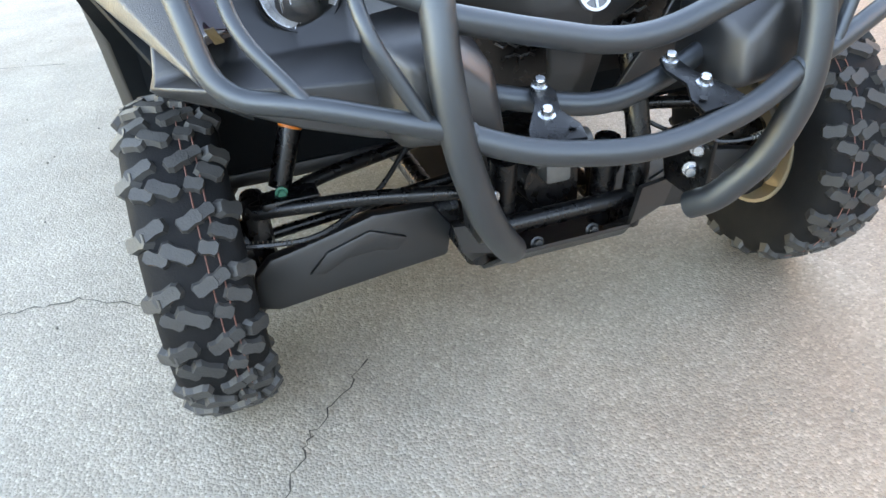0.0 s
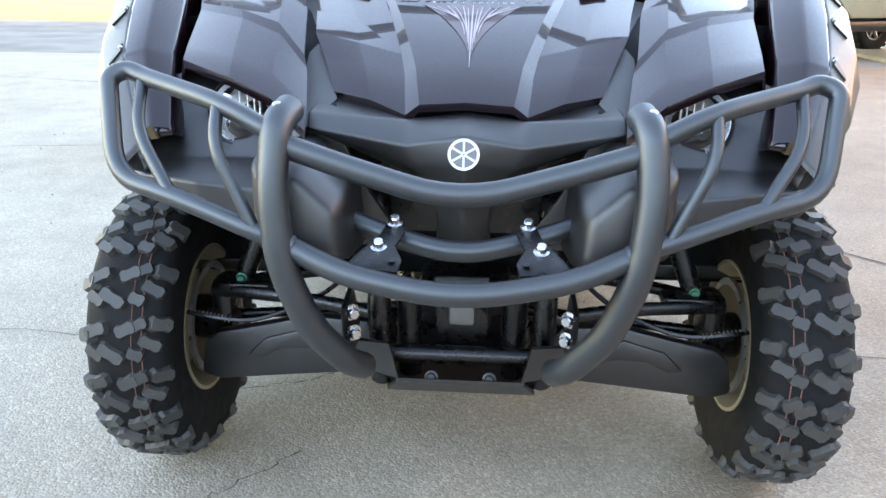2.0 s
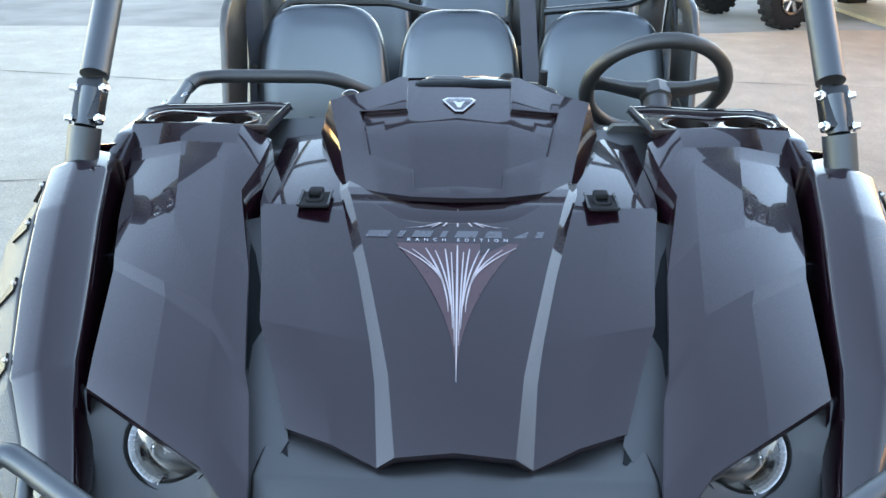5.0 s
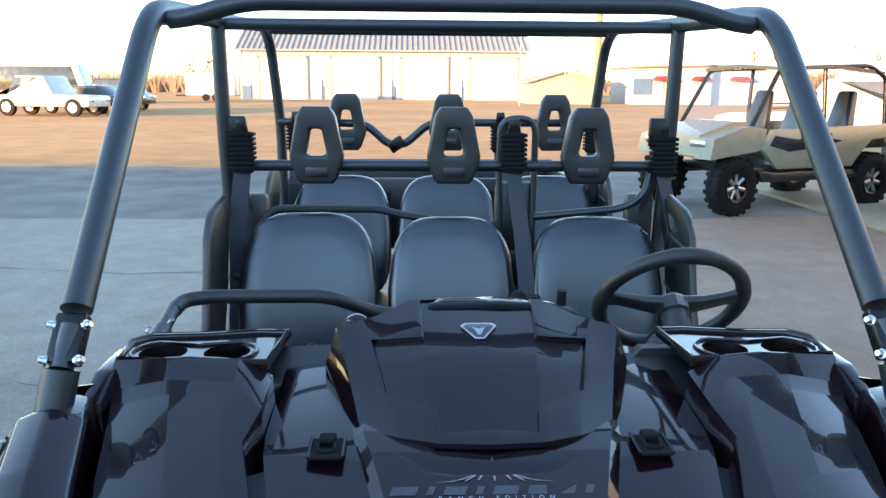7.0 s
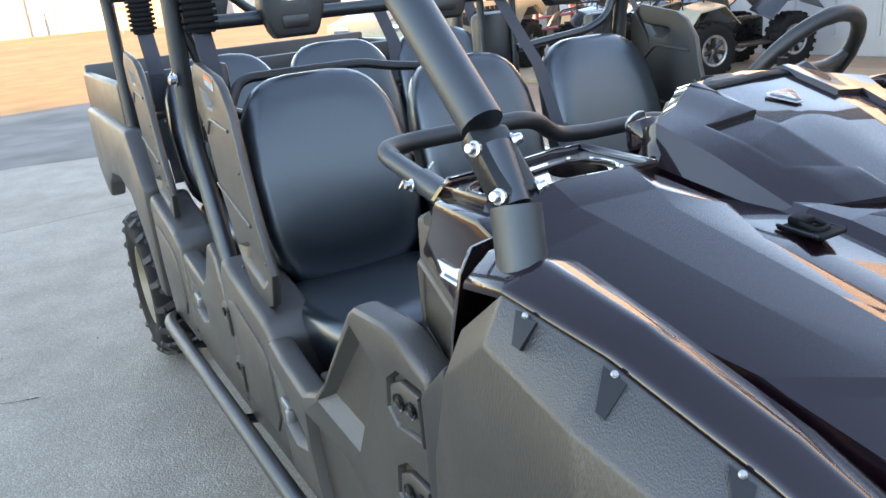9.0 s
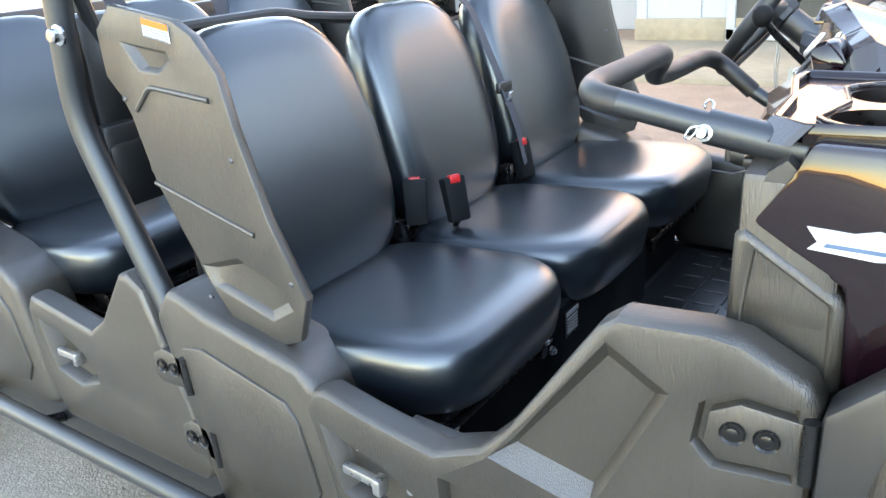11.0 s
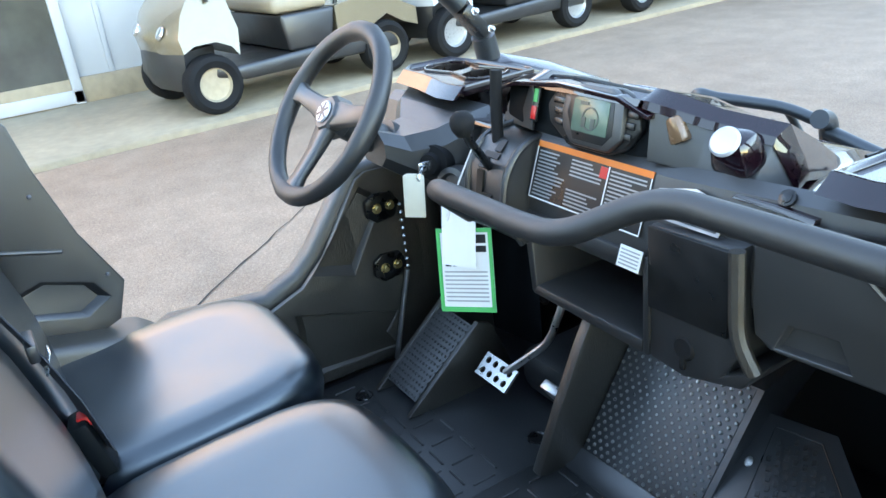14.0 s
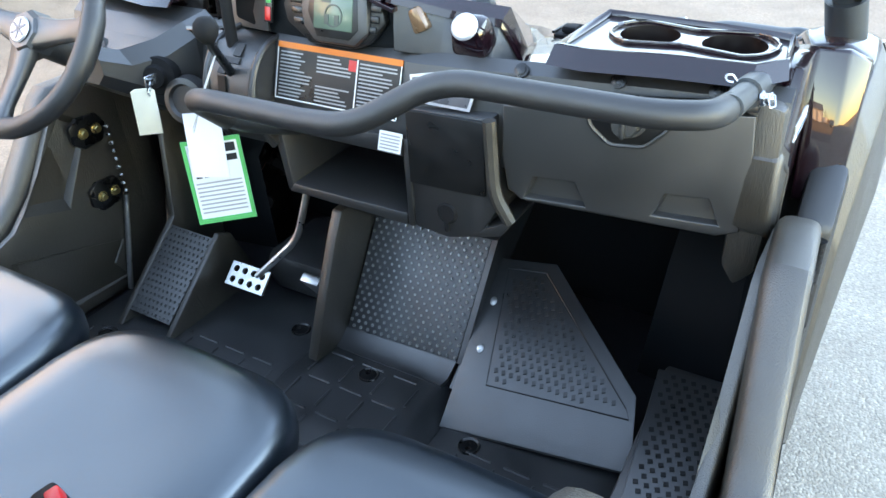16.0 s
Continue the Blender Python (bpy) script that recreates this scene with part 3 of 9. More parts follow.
def post(name, label, x, y, h, r, m, cat):
    bm = B()
    tube(bm, [(x, y, 0), (x, y, h)], [r, r * 0.8], n=10)
    o = part(name, bm, m)
    tagged(o, label, cat)
    return o


post("utility_pole", "tall tan wooden utility pole", 14.3, 60, 12, 0.28, WOODPOLE, "pole")
for x, y in ((8.6, 62), (12.2, 62)):
    post("light_pole", "thin grey steel yard light pole", x, y, 6.0, 0.05, STEEL, "pole")


def parked_car(name, label, x, y, yaw, length, h, paint, truck=False):
    c = thing(name, label, "car", at=(0, 0, 0))
    M = Matrix.Translation((x, y, 0)) @ Matrix.Rotation(radians(yaw), 4, "Z")
    L2, w = length / 2, 0.9
    prof = ([(-L2, 0.45), (-L2, 0.95), (-L2 + 0.9, 1.02), (-L2 + 1.4, h), (0.3, h), (0.75, 1.05), (L2, 0.98), (L2, 0.45)] if truck else
            [(-L2, 0.4), (-L2, 0.85), (-L2 + 1.0, 0.95), (-L2 + 1.7, h), (L2 - 1.0, h), (L2 - 0.4, 0.95), (L2, 0.85), (L2, 0.4)])
    bm = B()
    prism(bm, prof, "y", -w, w, 0.08)
    bm.transform(M)
    part("body", bm, paint, c)
    bm = B()
    win = [p for p in prof if p[1] > 0.9][:4]
    cx = sum(p[0] for p in win) / len(win)
    prism(bm, [(cx + (p[0] - cx) * 0.86, 1.0 + (p[1] - 1.0) * 0.88 + 0.04) for p in win], "y", -w - 0.012, w + 0.012, 0.01)
    bm.transform(M)
    part("side_glass", bm, WIN, c)
    for sx in (-1, 1):
        for sy in (-1, 1):
            bm = B()
            r = 0.42 if truck else 0.33
            lathe(bm, [(0, -0.12), (r * 0.6, -0.12), (r, -0.1), (r, 0.1), (r * 0.6, 0.12), (0, 0.12)], (sx * (L2 - 0.85), sy * w * 0.92, r), (0, 1, 0), 18)
            bm.transform(M)
            wh = part("wheel", bm, RUBBER, c)
            bm = B()
            lathe(bm, [(0, -0.135), (r * 0.55, -0.13), (r * 0.55, 0.13), (0, 0.135)], (sx * (L2 - 0.85), sy * w * 0.92, r), (0, 1, 0), 12)
            bm.transform(M)
            part("rim", bm, STEEL, wh)
    for sy in (-1, 1):
        bm = B()
        box(bm, (L2, sy * 0.65, 0.78), (0.06, 0.35, 0.18), 0.02)
        bm.transform(M)
        part("headlight", bm, CHROME, c)
    return c


parked_car("pickup_truck", "white pickup truck parked on the field", -17.6, 38.5, -12, 5.2, 1.9, CARWHITE, True)
parked_car("sedan", "dark sedan parked on the field", -17.4, 42.0, -10, 4.5, 1.45, CARDARK)
parked_car("jeep", "dark boxy off-roader parked on the field", -17.6, 46.5, -8, 4.5, 1.85, CARDARK, False)
parked_car("van", "white motorhome parked far on the field", -29, 62, 0, 9.0, 3.0, CARWHITE)

# ---- the vehicle ----
CAR = thing("side_by_side", "dark maroon six-seat side-by-side utility vehicle with black cage and bumper", "utility vehicle")

# tyres with tread, rims
TYRE_R, TYRE_W = 0.310, 0.165


def wheel(cx, cy, s, w=TYRE_W, steer=0.0):
    """A wheel at (cx, cy); s is -1 on the passenger side: the outside of the wheel."""
    r = TYRE_R
    e = new("wheel")
    e.parent = CAR
    M = Matrix.Translation((cx, cy, r)) @ Matrix.Rotation(radians(steer), 4, "Z") @ Matrix.Diagonal((1, r / 0.318, r / 0.318, 1))
    bm = B()
    h = w / 2
    prof = [(0.165, -h * 0.80), (0.20, -h * 0.98), (0.25, -h), (0.278, -h * 0.96), (0.293, -h * 0.78), (0.302, -h * 0.4), (0.304, 0), (0.302, h * 0.4), (0.293, h * 0.78), (0.278, h * 0.96),
            (0.25, h), (0.20, h * 0.98), (0.165, h * 0.80)]
    lathe(bm, prof, (0, 0, 0), (1, 0, 0), 48)
    bm.transform(M)
    t = part("tyre", bm, RUBBER, e, "knobby black off-road tyre", 50)
    # tread lugs: two slanted rows in the middle, shoulder lugs on the sides
    lug = bmesh.new()
    n = 18
    rows = ((-0.22, 0.046, 0.021, -32, 0.0, 0.3045, 0), (0.13, 0.034, 0.021, 24, 0.45, 0.305, 0), (0.40, 0.030, 0.019, 24, 0.54, 0.3025, 6), (0.34, 0.026, 0.020, -20, 0.0, 0.303, 5),
            (-0.58, 0.040, 0.021, 20, 0.42, 0.300, -14), (-0.60, 0.034, 0.019, -28, 0.0, 0.299, -16), (-0.86, 0.036, 0.022, 5, 0.30, 0.288, -42), (0.86, 0.036, 0.022, -5, 0.55, 0.288, 42), (0.66, 0.036, 0.020, -26, 0.20, 0.297, 18))
    for i in range(n):
        for off, lx, ly, yaw, da, rad, lean in rows:
            aa = (i + da) * 2 * math.pi / n
            b = bmesh.new()
            outl = [(-0.5, -0.32), (-0.32, -0.5), (0.10, -0.42), (0.36, -0.5), (0.5, -0.25), (0.5, 0.32), (0.32, 0.5), (-0.08, 0.40), (-0.36, 0.5), (-0.5, 0.30)]
            lo = [b.verts.new((x * lx * 1.40, y * ly * 1.85, -0.016)) for x, y in outl]
            hi = [b.verts.new((x * lx * 1.12, y * ly * 1.15, 0.0085)) for x, y in outl]
            b.faces.new(hi)
            for k in range(10):
                b.faces.new((lo[k], lo[(k + 1) % 10], hi[(k + 1) % 10], hi[k]))
            b.transform(Matrix.Rotation(-aa, 4, "X") @ Matrix.Translation((off * h * s * -1, 0, rad)) @ Matrix.Rotation(radians(lean * s * -1), 4, "Y") @ Matrix.Rotation(radians(yaw), 4, "Z"))
            merge(lug, b)
    lug.transform(M)
    (parts if s < 0 and cy < 1 else part)("lug" if s < 0 and cy < 1 else "tread", lug, KNOB_TOP, e, "dusty grey tread lug", 20)
    bm = B()
    lathe(bm, [(0.168, -h * 0.85), (0.160, -h * 0.85), (0.150, -h * 0.5), (0.148, h * 0.5), (0.160, h * 0.85), (0.168, h * 0.85)], (0, 0, 0), (1, 0, 0), 40, closed=True)
    bm.transform(M)
    part("rim", bm, RIM, e, "champagne steel rim barrel")
    bm = B()
    lathe(bm, [(0.149, s * 0.02), (0.10, s * 0.035), (0.07, s * 0.05), (0.0, s * 0.05), (0.0, s * 0.035), (0.07, s * 0.035), (0.10, s * 0.02), (0.149, s * 0.008)], (0, 0, 0), (1, 0, 0), 32)
    for k in range(4):
        a = k * math.pi / 2 + 0.4
        lathe(bm, [(0.0, s * 0.06), (0.01, s * 0.06), (0.01, s * 0.04)], (0, 0.055 * math.cos(a), 0.055 * math.sin(a)), (1, 0, 0), 8)
    bm.transform(M)
    part("disc", bm, RIM, e, "champagne wheel centre")
    # colour lines moulded round the tread
    bm = B()
    for x in (-0.010, 0.010):
        lathe(bm, [(0.3045, x - 0.0012 - s * 0.03), (0.306, x - s * 0.03), (0.3045, x + 0.0012 - s * 0.03)], (0, 0, 0), (1, 0, 0), 48)
    bm.transform(M)
    part("tread_line", bm, mat("rust_line", (0.22, 0.09, 0.07), 0.7), e, "thin rusty lines round the tyre")
    return e


for s in (-1, 1):
    wheel(s * 0.637, 0.07, s)
    wheel(s * 0.635, 2.88, s, 0.215)

# front suspension
for s in (-1, 1):
    X = -s  # s=-1: passenger side, points given for x<0
    k = 1 if s < 0 else -1
    bm = B()
    # knuckle and hub carrier
    box(bm, mx((-0.525, 0.06, 0.32), k), (0.05, 0.09, 0.19), 0.02)
    lathe(bm, [(0, -0.04), (0.05, -0.04), (0.05, 0.03), (0.035, 0.05), (0, 0.05)], mx((-0.555, 0.07, 0.31), k), (1, 0, 0), 16)
    part("knuckle", bm, DARKSTEEL, CAR, "black cast wheel knuckle")
    bm = B()
    lathe(bm, [(0.11, -0.004), (0.125, -0.004), (0.125, 0.004), (0.11, 0.004)], mx((-0.57, 0.07, 0.31), k), (1, 0, 0), 28, closed=True)
    part("brake_disc", bm, STEEL, CAR, "steel brake disc")
    bm = B()
    tube(bm, MX([(-0.17, -0.10, 0.41), (-0.34, -0.05, 0.415), (-0.53, 0.0, 0.405)], k), 0.014)
    tube(bm, MX([(-0.17, 0.14, 0.42), (-0.38, 0.07, 0.42), (-0.53, 0.01, 0.405)], k), 0.014)
    box(bm, mx((-0.46, 0.01, 0.415), k), (0.11, 0.06, 0.025), 0.01)
    part("upper_arm", bm, DARKSTEEL, CAR, "black tubular upper suspension arm")
    bm = B()
    tube(bm, MX([(-0.16, 0.0, 0.30), (-0.36, 0.02, 0.28), (-0.54, 0.03, 0.24)], k), 0.015)
    tube(bm, MX([(-0.16, 0.15, 0.30), (-0.38, 0.07, 0.29), (-0.54, 0.0, 0.24)], k), 0.015)
    part("lower_arm", bm, DARKSTEEL, CAR, "black tubular lower suspension arm")
    bm = B()
    out = [(-0.165, 0.305), (-0.20, 0.360), (-0.32, 0.367), (-0.445, 0.337), (-0.52, 0.322), (-0.552, 0.292), (-0.562, 0.222), (-0.52, 0.208), (-0.44, 0.217), (-0.31, 0.230), (-0.18, 0.242)]
    prism(bm, [(p[0] * k, p[1]) for p in out], "y", -0.036, -0.004, 0.010)
    g = part("arm_guard", bm, PLASTIC, CAR, "moulded black arm guard")
    bm = B()
    out = [(-0.26, 0.310), (-0.33, 0.340), (-0.415, 0.315), (-0.455, 0.275), (-0.425, 0.270), (-0.38, 0.293), (-0.32, 0.295), (-0.28, 0.285)]
    prism(bm, [(p[0] * k, p[1]) for p in out], "y", -0.044, -0.034, 0.004)
    part("guard_rib", bm, PLASTIC, g)
    # coil-over shock
    bm = B()
    a, b = Vector(mx((-0.472, 0.035, 0.43), k)), Vector(mx((-0.34, 0.10, 0.76), k))
    d = (b - a).normalized()
    tube(bm, [a, a + d * 0.15], 0.021, n=14)
    tube(bm, [a + d * 0.15, b], 0.010, n=10)
    sh = part("shock", bm, DARKSTEEL, CAR, "black shock absorber")
    bm = B()
    u = d.orthogonal().normalized()
    v = d.cross(u)
    tube(bm, [a + d * (0.12 + 0.20 * i / 70) + (u * math.cos(i * 0.7) + v * math.sin(i * 0.7)) * 0.030 for i in range(71)], 0.005, fillet=0.0, n=6)
    part("spring", bm, DARKSTEEL, sh, "black coil spring")
    bm = B()
    tube(bm, [a + d * 0.112, a + d * 0.121], 0.0222, n=14)
    part("shock_band", bm, ORANGE, sh, "orange band on the shock")
    bm = B()
    bolt(bm, a + Vector((0, -0.028, 0)), (0, -1, 0), 0.008, 0.010)
    part("grease_cap", bm, GREENCAP, sh, "bright green bolt cap")
    bm = B()
    tube(bm, MX([(-0.60, -0.06, 0.385), (-0.52, -0.075, 0.375), (-0.43, -0.07, 0.365), (-0.30, -0.02, 0.40), (-0.2, 0.05, 0.48)], k), 0.005, 0.06, 6)
    part("brake_hose", bm, DARKSTEEL, CAR, "thin black brake hose")
    bm = B()
    for i in range(16):
        lathe(bm, [(0.0052, 0), (0.0075, 0.0014), (0.0052, 0.0028)], Vector(mx((-0.60, -0.061, 0.385), k)).lerp(Vector(mx((-0.47, -0.073, 0.370), k)), i / 16), Vector(mx((0.13, -0.012, -0.015), k)), 6)
    part("hose_spring", bm, STEEL, CAR, "steel spring round the brake hose")
    bm = B()
    tube(bm, MX([(-0.12, 0.10, 0.34), (-0.53, 0.08, 0.31)], k), 0.012)
    tube(bm, MX([(-0.15, 0.0, 0.33), (-0.24, 0.0, 0.33)], k), 0.032)
    part("tie_rod", bm, DARKSTEEL, CAR, "black tie rod and axle boot")

# frame, gear case and skid plate under the nose
bm = B()
for s in (-1, 1):
    tube(bm, [(s * 0.155, -0.14, 0.29), (s * 0.155, -0.17, 0.45), (s * 0.16, -0.10, 0.66), (s * 0.2, 0.3, 0.72)], 0.022)
    tube(bm, [(s * 0.155, -0.13, 0.29), (s * 0.155, 0.4, 0.28), (s * 0.3, 0.7, 0.30), (s * 0.3, 2.9, 0.34)], 0.022)
    tube(bm, [(s * 0.10, -0.12, 0.30), (s * 0.10, -0.15, 0.48)], 0.024)
tube(bm, [(-0.16, -0.16, 0.355), (0.16, -0.16, 0.355)], 0.018)
tube(bm, [(-0.3, 0.9, 0.30), (0.3, 0.9, 0.30)], 0.02)
tube(bm, [(-0.3, 1.9, 0.32), (0.3, 1.9, 0.32)], 0.02)
parts("chassis_tube", bm, DARKSTEEL, CAR, "black welded steel chassis tube")
bm = B()
box(bm, (0, 0.05, 0.36), (0.20, 0.22, 0.16), 0.03)
lathe(bm, [(0, -0.06), (0.05, -0.06), (0.06, 0.0), (0.05, 0.06), (0, 0.06)], (0.0, -0.06, 0.40), (0, -1, 0), 16)
part("gear_case", bm, DARKSTEEL, CAR, "dark front gear case")
bm = B()
tube(bm, [(-0.050, -0.17, 0.490), (0.048, -0.17, 0.490)], 0.028, n=18)
box(bm, (0.0, -0.13, 0.44), (0.05, 0.06, 0.05), 0.008)
part("oil_pipe", bm, mat("dull_alloy", (0.20, 0.205, 0.20), 0.45, 0.6, 0.25, 60), CAR, "dull alloy casting behind the bumper")
bm = B()
shell(bm, [[(-0.215, -0.20, 0.40), (-0.13, -0.225, 0.405)], [(-0.20, -0.19, 0.34), (-0.115, -0.215, 0.33)], [(-0.16, -0.14, 0.275), (-0.10, -0.15, 0.29)]], 0.012, lift=(0, 1, 0))
shell(bm, [[(0.215, -0.20, 0.40), (0.13, -0.225, 0.405)], [(0.20, -0.19, 0.34), (0.115, -0.215, 0.33)], [(0.16, -0.14, 0.275), (0.10, -0.15, 0.29)]], 0.012, lift=(0, 1, 0))
shell(bm, [[(-0.12, -0.205, 0.325), (0.12, -0.205, 0.325)], [(-0.145, -0.14, 0.27), (0.145, -0.14, 0.27)], [(-0.16, 0.10, 0.245), (0.16, 0.10, 0.245)], [(-0.16, 0.6, 0.245), (0.16, 0.6, 0.245)]], 0.008)
parts("skid_plate", bm, PLASTIC, CAR, "black front skid plate")
bm = B()
for x in (-0.055, 0.055):
    bolt(bm, (x, -0.185, 0.318), (0, -1, 0.4), 0.009, 0.01)
parts("skid_bolt", bm, DARKSTEEL, CAR)

# front bumper
BUMPER = new("front_bumper")
BUMPER.parent = CAR
BUMPER["label"] = "black tubular front brush guard"
for s in (-1, 1):
    k = 1 if s < 0 else -1
    bm = B()
    tube(bm, MX([(-0.262, -0.335, 0.848), (-0.270, -0.384, 0.836), (-0.276, -0.414, 0.74), (-0.264, -0.428, 0.63), (-0.228, -0.408, 0.52), (-0.178, -0.36, 0.438), (-0.160, -0.322, 0.412)], k), 0.0232, 0.045, 18)
    part("upright", bm, TUBE, BUMPER, "thick bent upright tube")
    bm = B()
    bolt(bm, mx((-0.271, -0.371, 0.8615), k), (0, -0.4, 1), 0.005, 0.002)
    for z, y in ((0.50, -0.30), (0.455, -0.285)):
        bolt(bm, mx((-0.183, y, z), k), (0.6 * k, -0.8, 0), 0.010, 0.012)
    parts("bumper_bolt", bm, ZINC, BUMPER, "zinc bolts")
    bm = B()
    prism(bm, [(-0.33, 0.52), (-0.25, 0.53), (-0.19, 0.45), (-0.20, 0.40), (-0.27, 0.40), (-0.32, 0.44)], "x", -0.192 * k - 0.004, -0.192 * k + 0.004, 0.001)
    part("bumper_tab", bm, DARKSTEEL, BUMPER)
    bm = B()
    tube(bm, MX([(-0.245, -0.420, 0.660), (-0.300, -0.420, 0.680), (-0.442, -0.380, 0.722), (-0.545, -0.335, 0.735), (-0.572, -0.262, 0.880), (-0.545, -0.248, 0.892), (-0.514, -0.262, 0.882), (-0.363, -0.352, 0.858), (-0.278, -0.385, 0.822)], k), 0.0150, 0.055, 14)
    part("side_loop", bm, TUBE, BUMPER, "rounded side loop of the guard")
    bm = B()
    tube(bm, MX([(-0.514, -0.264, 0.880), (-0.508, -0.325, 0.810), (-0.440, -0.380, 0.722)], k), 0.0100, 0.06, 12)
    part("guard_bar", bm, TUBE, BUMPER)
    bm = B()
    tube(bm, MX([(-0.366, -0.350, 0.858), (-0.362, -0.398, 0.800), (-0.302, -0.420, 0.682)], k), 0.0100, 0.06, 12)
    part("guard_bar", bm, TUBE, BUMPER)
    # plastic buffers behind the uprights
    bm = B()
    t = B()
    loft(t, [MX([(-0.335, -0.22, 0.615), (-0.165, -0.22, 0.60), (-0.175, -0.22, 0.735), (-0.245, -0.22, 0.79), (-0.34, -0.22, 0.78)], k),
              MX([(-0.325, -0.345, 0.625), (-0.172, -0.345, 0.61), (-0.182, -0.335, 0.715), (-0.25, -0.335, 0.77), (-0.33, -0.335, 0.765)], k),
              MX([(-0.30, -0.385, 0.645), (-0.19, -0.385, 0.63), (-0.196, -0.375, 0.695), (-0.25, -0.37, 0.745), (-0.305, -0.37, 0.745)], k)])
    bmesh.ops.recalc_face_normals(t, faces=t.faces)
    bevel_new(t, t.edges[:], 0.012, 3)
    merge(bm, t)
    part("buffer", bm, PLASTIC, BUMPER, "black plastic bumper block", 50)
    bm = B()
    prism(bm, [(-0.095 * k, -0.30), (-0.118 * k, -0.305), (-0.128 * k, -0.345), (-0.158 * k, -0.395), (-0.168 * k, -0.425), (-0.09 * k, -0.435), (-0.086 * k, -0.405), (-0.10 * k, -0.37), (-0.088 * k, -0.33)], "z", -0.003, 0.003, 0.001)
    bm.transform(Matrix.Translation((0, -0.37, 0.645)) @ Matrix.Rotation(radians(17), 4, "X") @ Matrix.Translation((0, 0.37, 0)))
    wp = part("winch_plate", bm, DARKSTEEL, BUMPER, "flat black winch mounting plate")
    bm = B()
    for p in ((-0.106, -0.315, 0.667), (-0.124, -0.378, 0.648)):
        bolt(bm, mx(p, k), (0, -0.3, 1), 0.0085, 0.012)
    parts("plate_bolt", bm, ZINC, wp, "bright zinc bolt")
    bm = B()
    lathe(bm, [(0, 0), (0.006, 0), (0.006, 0.001), (0, 0.001)], mx((-0.100, -0.412, 0.6395), k), (0, -0.29, 0.957), 12)
    part("plate_hole", bm, BLACKLBL, wp)
bm = B()
tube(bm, [(-0.268, -0.385, 0.805), (-0.17, -0.393, 0.775), (0, -0.405, 0.728), (0.17, -0.393, 0.775), (0.268, -0.385, 0.805)], 0.0182, 0.11, 16)
part("cross_tube", bm, TUBE, BUMPER, "upper V-shaped cross tube")
bm = B()
tube(bm, [(-0.268, -0.412, 0.662), (-0.17, -0.438, 0.623), (0, -0.46, 0.598), (0.17, -0.438, 0.623), (0.268, -0.412, 0.662)], 0.0180, 0.12, 16)
part("cross_tube", bm, TUBE, BUMPER, "lower bowed cross tube")
bm = B()
tube(bm, [(-0.21, -0.27, 0.665), (-0.12, -0.30, 0.640), (0, -0.32, 0.615), (0.12, -0.30, 0.640), (0.21, -0.27, 0.665)], 0.0175, 0.10, 16)
part("cross_tube", bm, TUBE, BUMPER, "inner cross tube")

# nose: black fascia with grille
bm = B()
half = [[(-0.252, -0.115, 0.842), (-0.10, -0.15, 0.806), (0, -0.145, 0.818)],
        [(-0.265, -0.205, 0.822), (-0.10, -0.19, 0.81), (0, -0.185, 0.815)],
        [(-0.262, -0.235, 0.800), (-0.10, -0.255, 0.780), (0, -0.262, 0.798)],
        [(-0.215, -0.225, 0.778), (-0.085, -0.248, 0.745), (0, -0.272, 0.755)],
        [(-0.195, -0.195, 0.768), (-0.060, -0.235, 0.715), (0, -0.262, 0.712)]]
rows = [r + [mx(p, -1) for p in reversed(r[:-1])] for r in half]
shell(bm, rows, 0.012, 0.006, lift=(0, 1, -0.3))
for s in (-1, 1):
    k = 1 if s < 0 else -1
    t = B()
    shell(t, [MX([(-0.268, -0.235, 0.795), (-0.225, -0.15, 0.836)], k), MX([(-0.292, -0.115, 0.850), (-0.252, -0.06, 0.876)], k), MX([(-0.332, 0.04, 0.915), (-0.285, 0.02, 0.918)], k), MX([(-0.382, 0.25, 0.985), (-0.335, 0.26, 0.992)], k)], 0.01)
    part("nose_cheek", t, PLASTIC, CAR, "black panel between hood and fender")
nose = part("nose_panel", bm, PLASTIC, CAR, "black plastic nose panel", 40)
bm = B()
shell(bm, [[(-0.055, -0.240, 0.722), (0, -0.262, 0.715), (0.055, -0.240, 0.722)], [(-0.045, -0.215, 0.64), (0, -0.235, 0.64), (0.045, -0.215, 0.64)], [(-0.05, -0.17, 0.57), (0, -0.18, 0.57), (0.05, -0.17, 0.57)]], 0.01, 0.006, lift=(0, 1, 0))
part("nose_keel", bm, PLASTIC, CAR, "black centre strut of the grille", 40)
bm = B()
lathe(bm, [(0, 0), (0.0265, 0), (0.0265, 0.003), (0.024, 0.005), (0, 0.005)], (0, -0.272, 0.770), (0, -0.93, 0.30), 28)
em = part("emblem", bm, DKPRINT, CAR, "round nose badge, grey with a silver ring")
bm = B()
lathe(bm, [(0.021, 0.0055), (0.0255, 0.0055), (0.0255, 0.007), (0.021, 0.007)], (0, -0.272, 0.770), (0, -0.93, 0.30), 28, closed=True)
Q = Vector((0, 0, 1)).rotation_difference(Vector((0, -0.93, 0.30)).normalized()).to_matrix().to_4x4()
for i in range(6):
    t = bmesh.new()
    box(t, (0, 0.011, 0.0062), (0.0035, 0.019, 0.0018))
    t.transform(Matrix.Translation((0, -0.272, 0.770)) @ Q @ Matrix.Rotation(radians(60 * i), 4, "Z"))
    merge(bm, t)
parts("emblem_ring", bm, SILVER, em, "silver ring and bars")
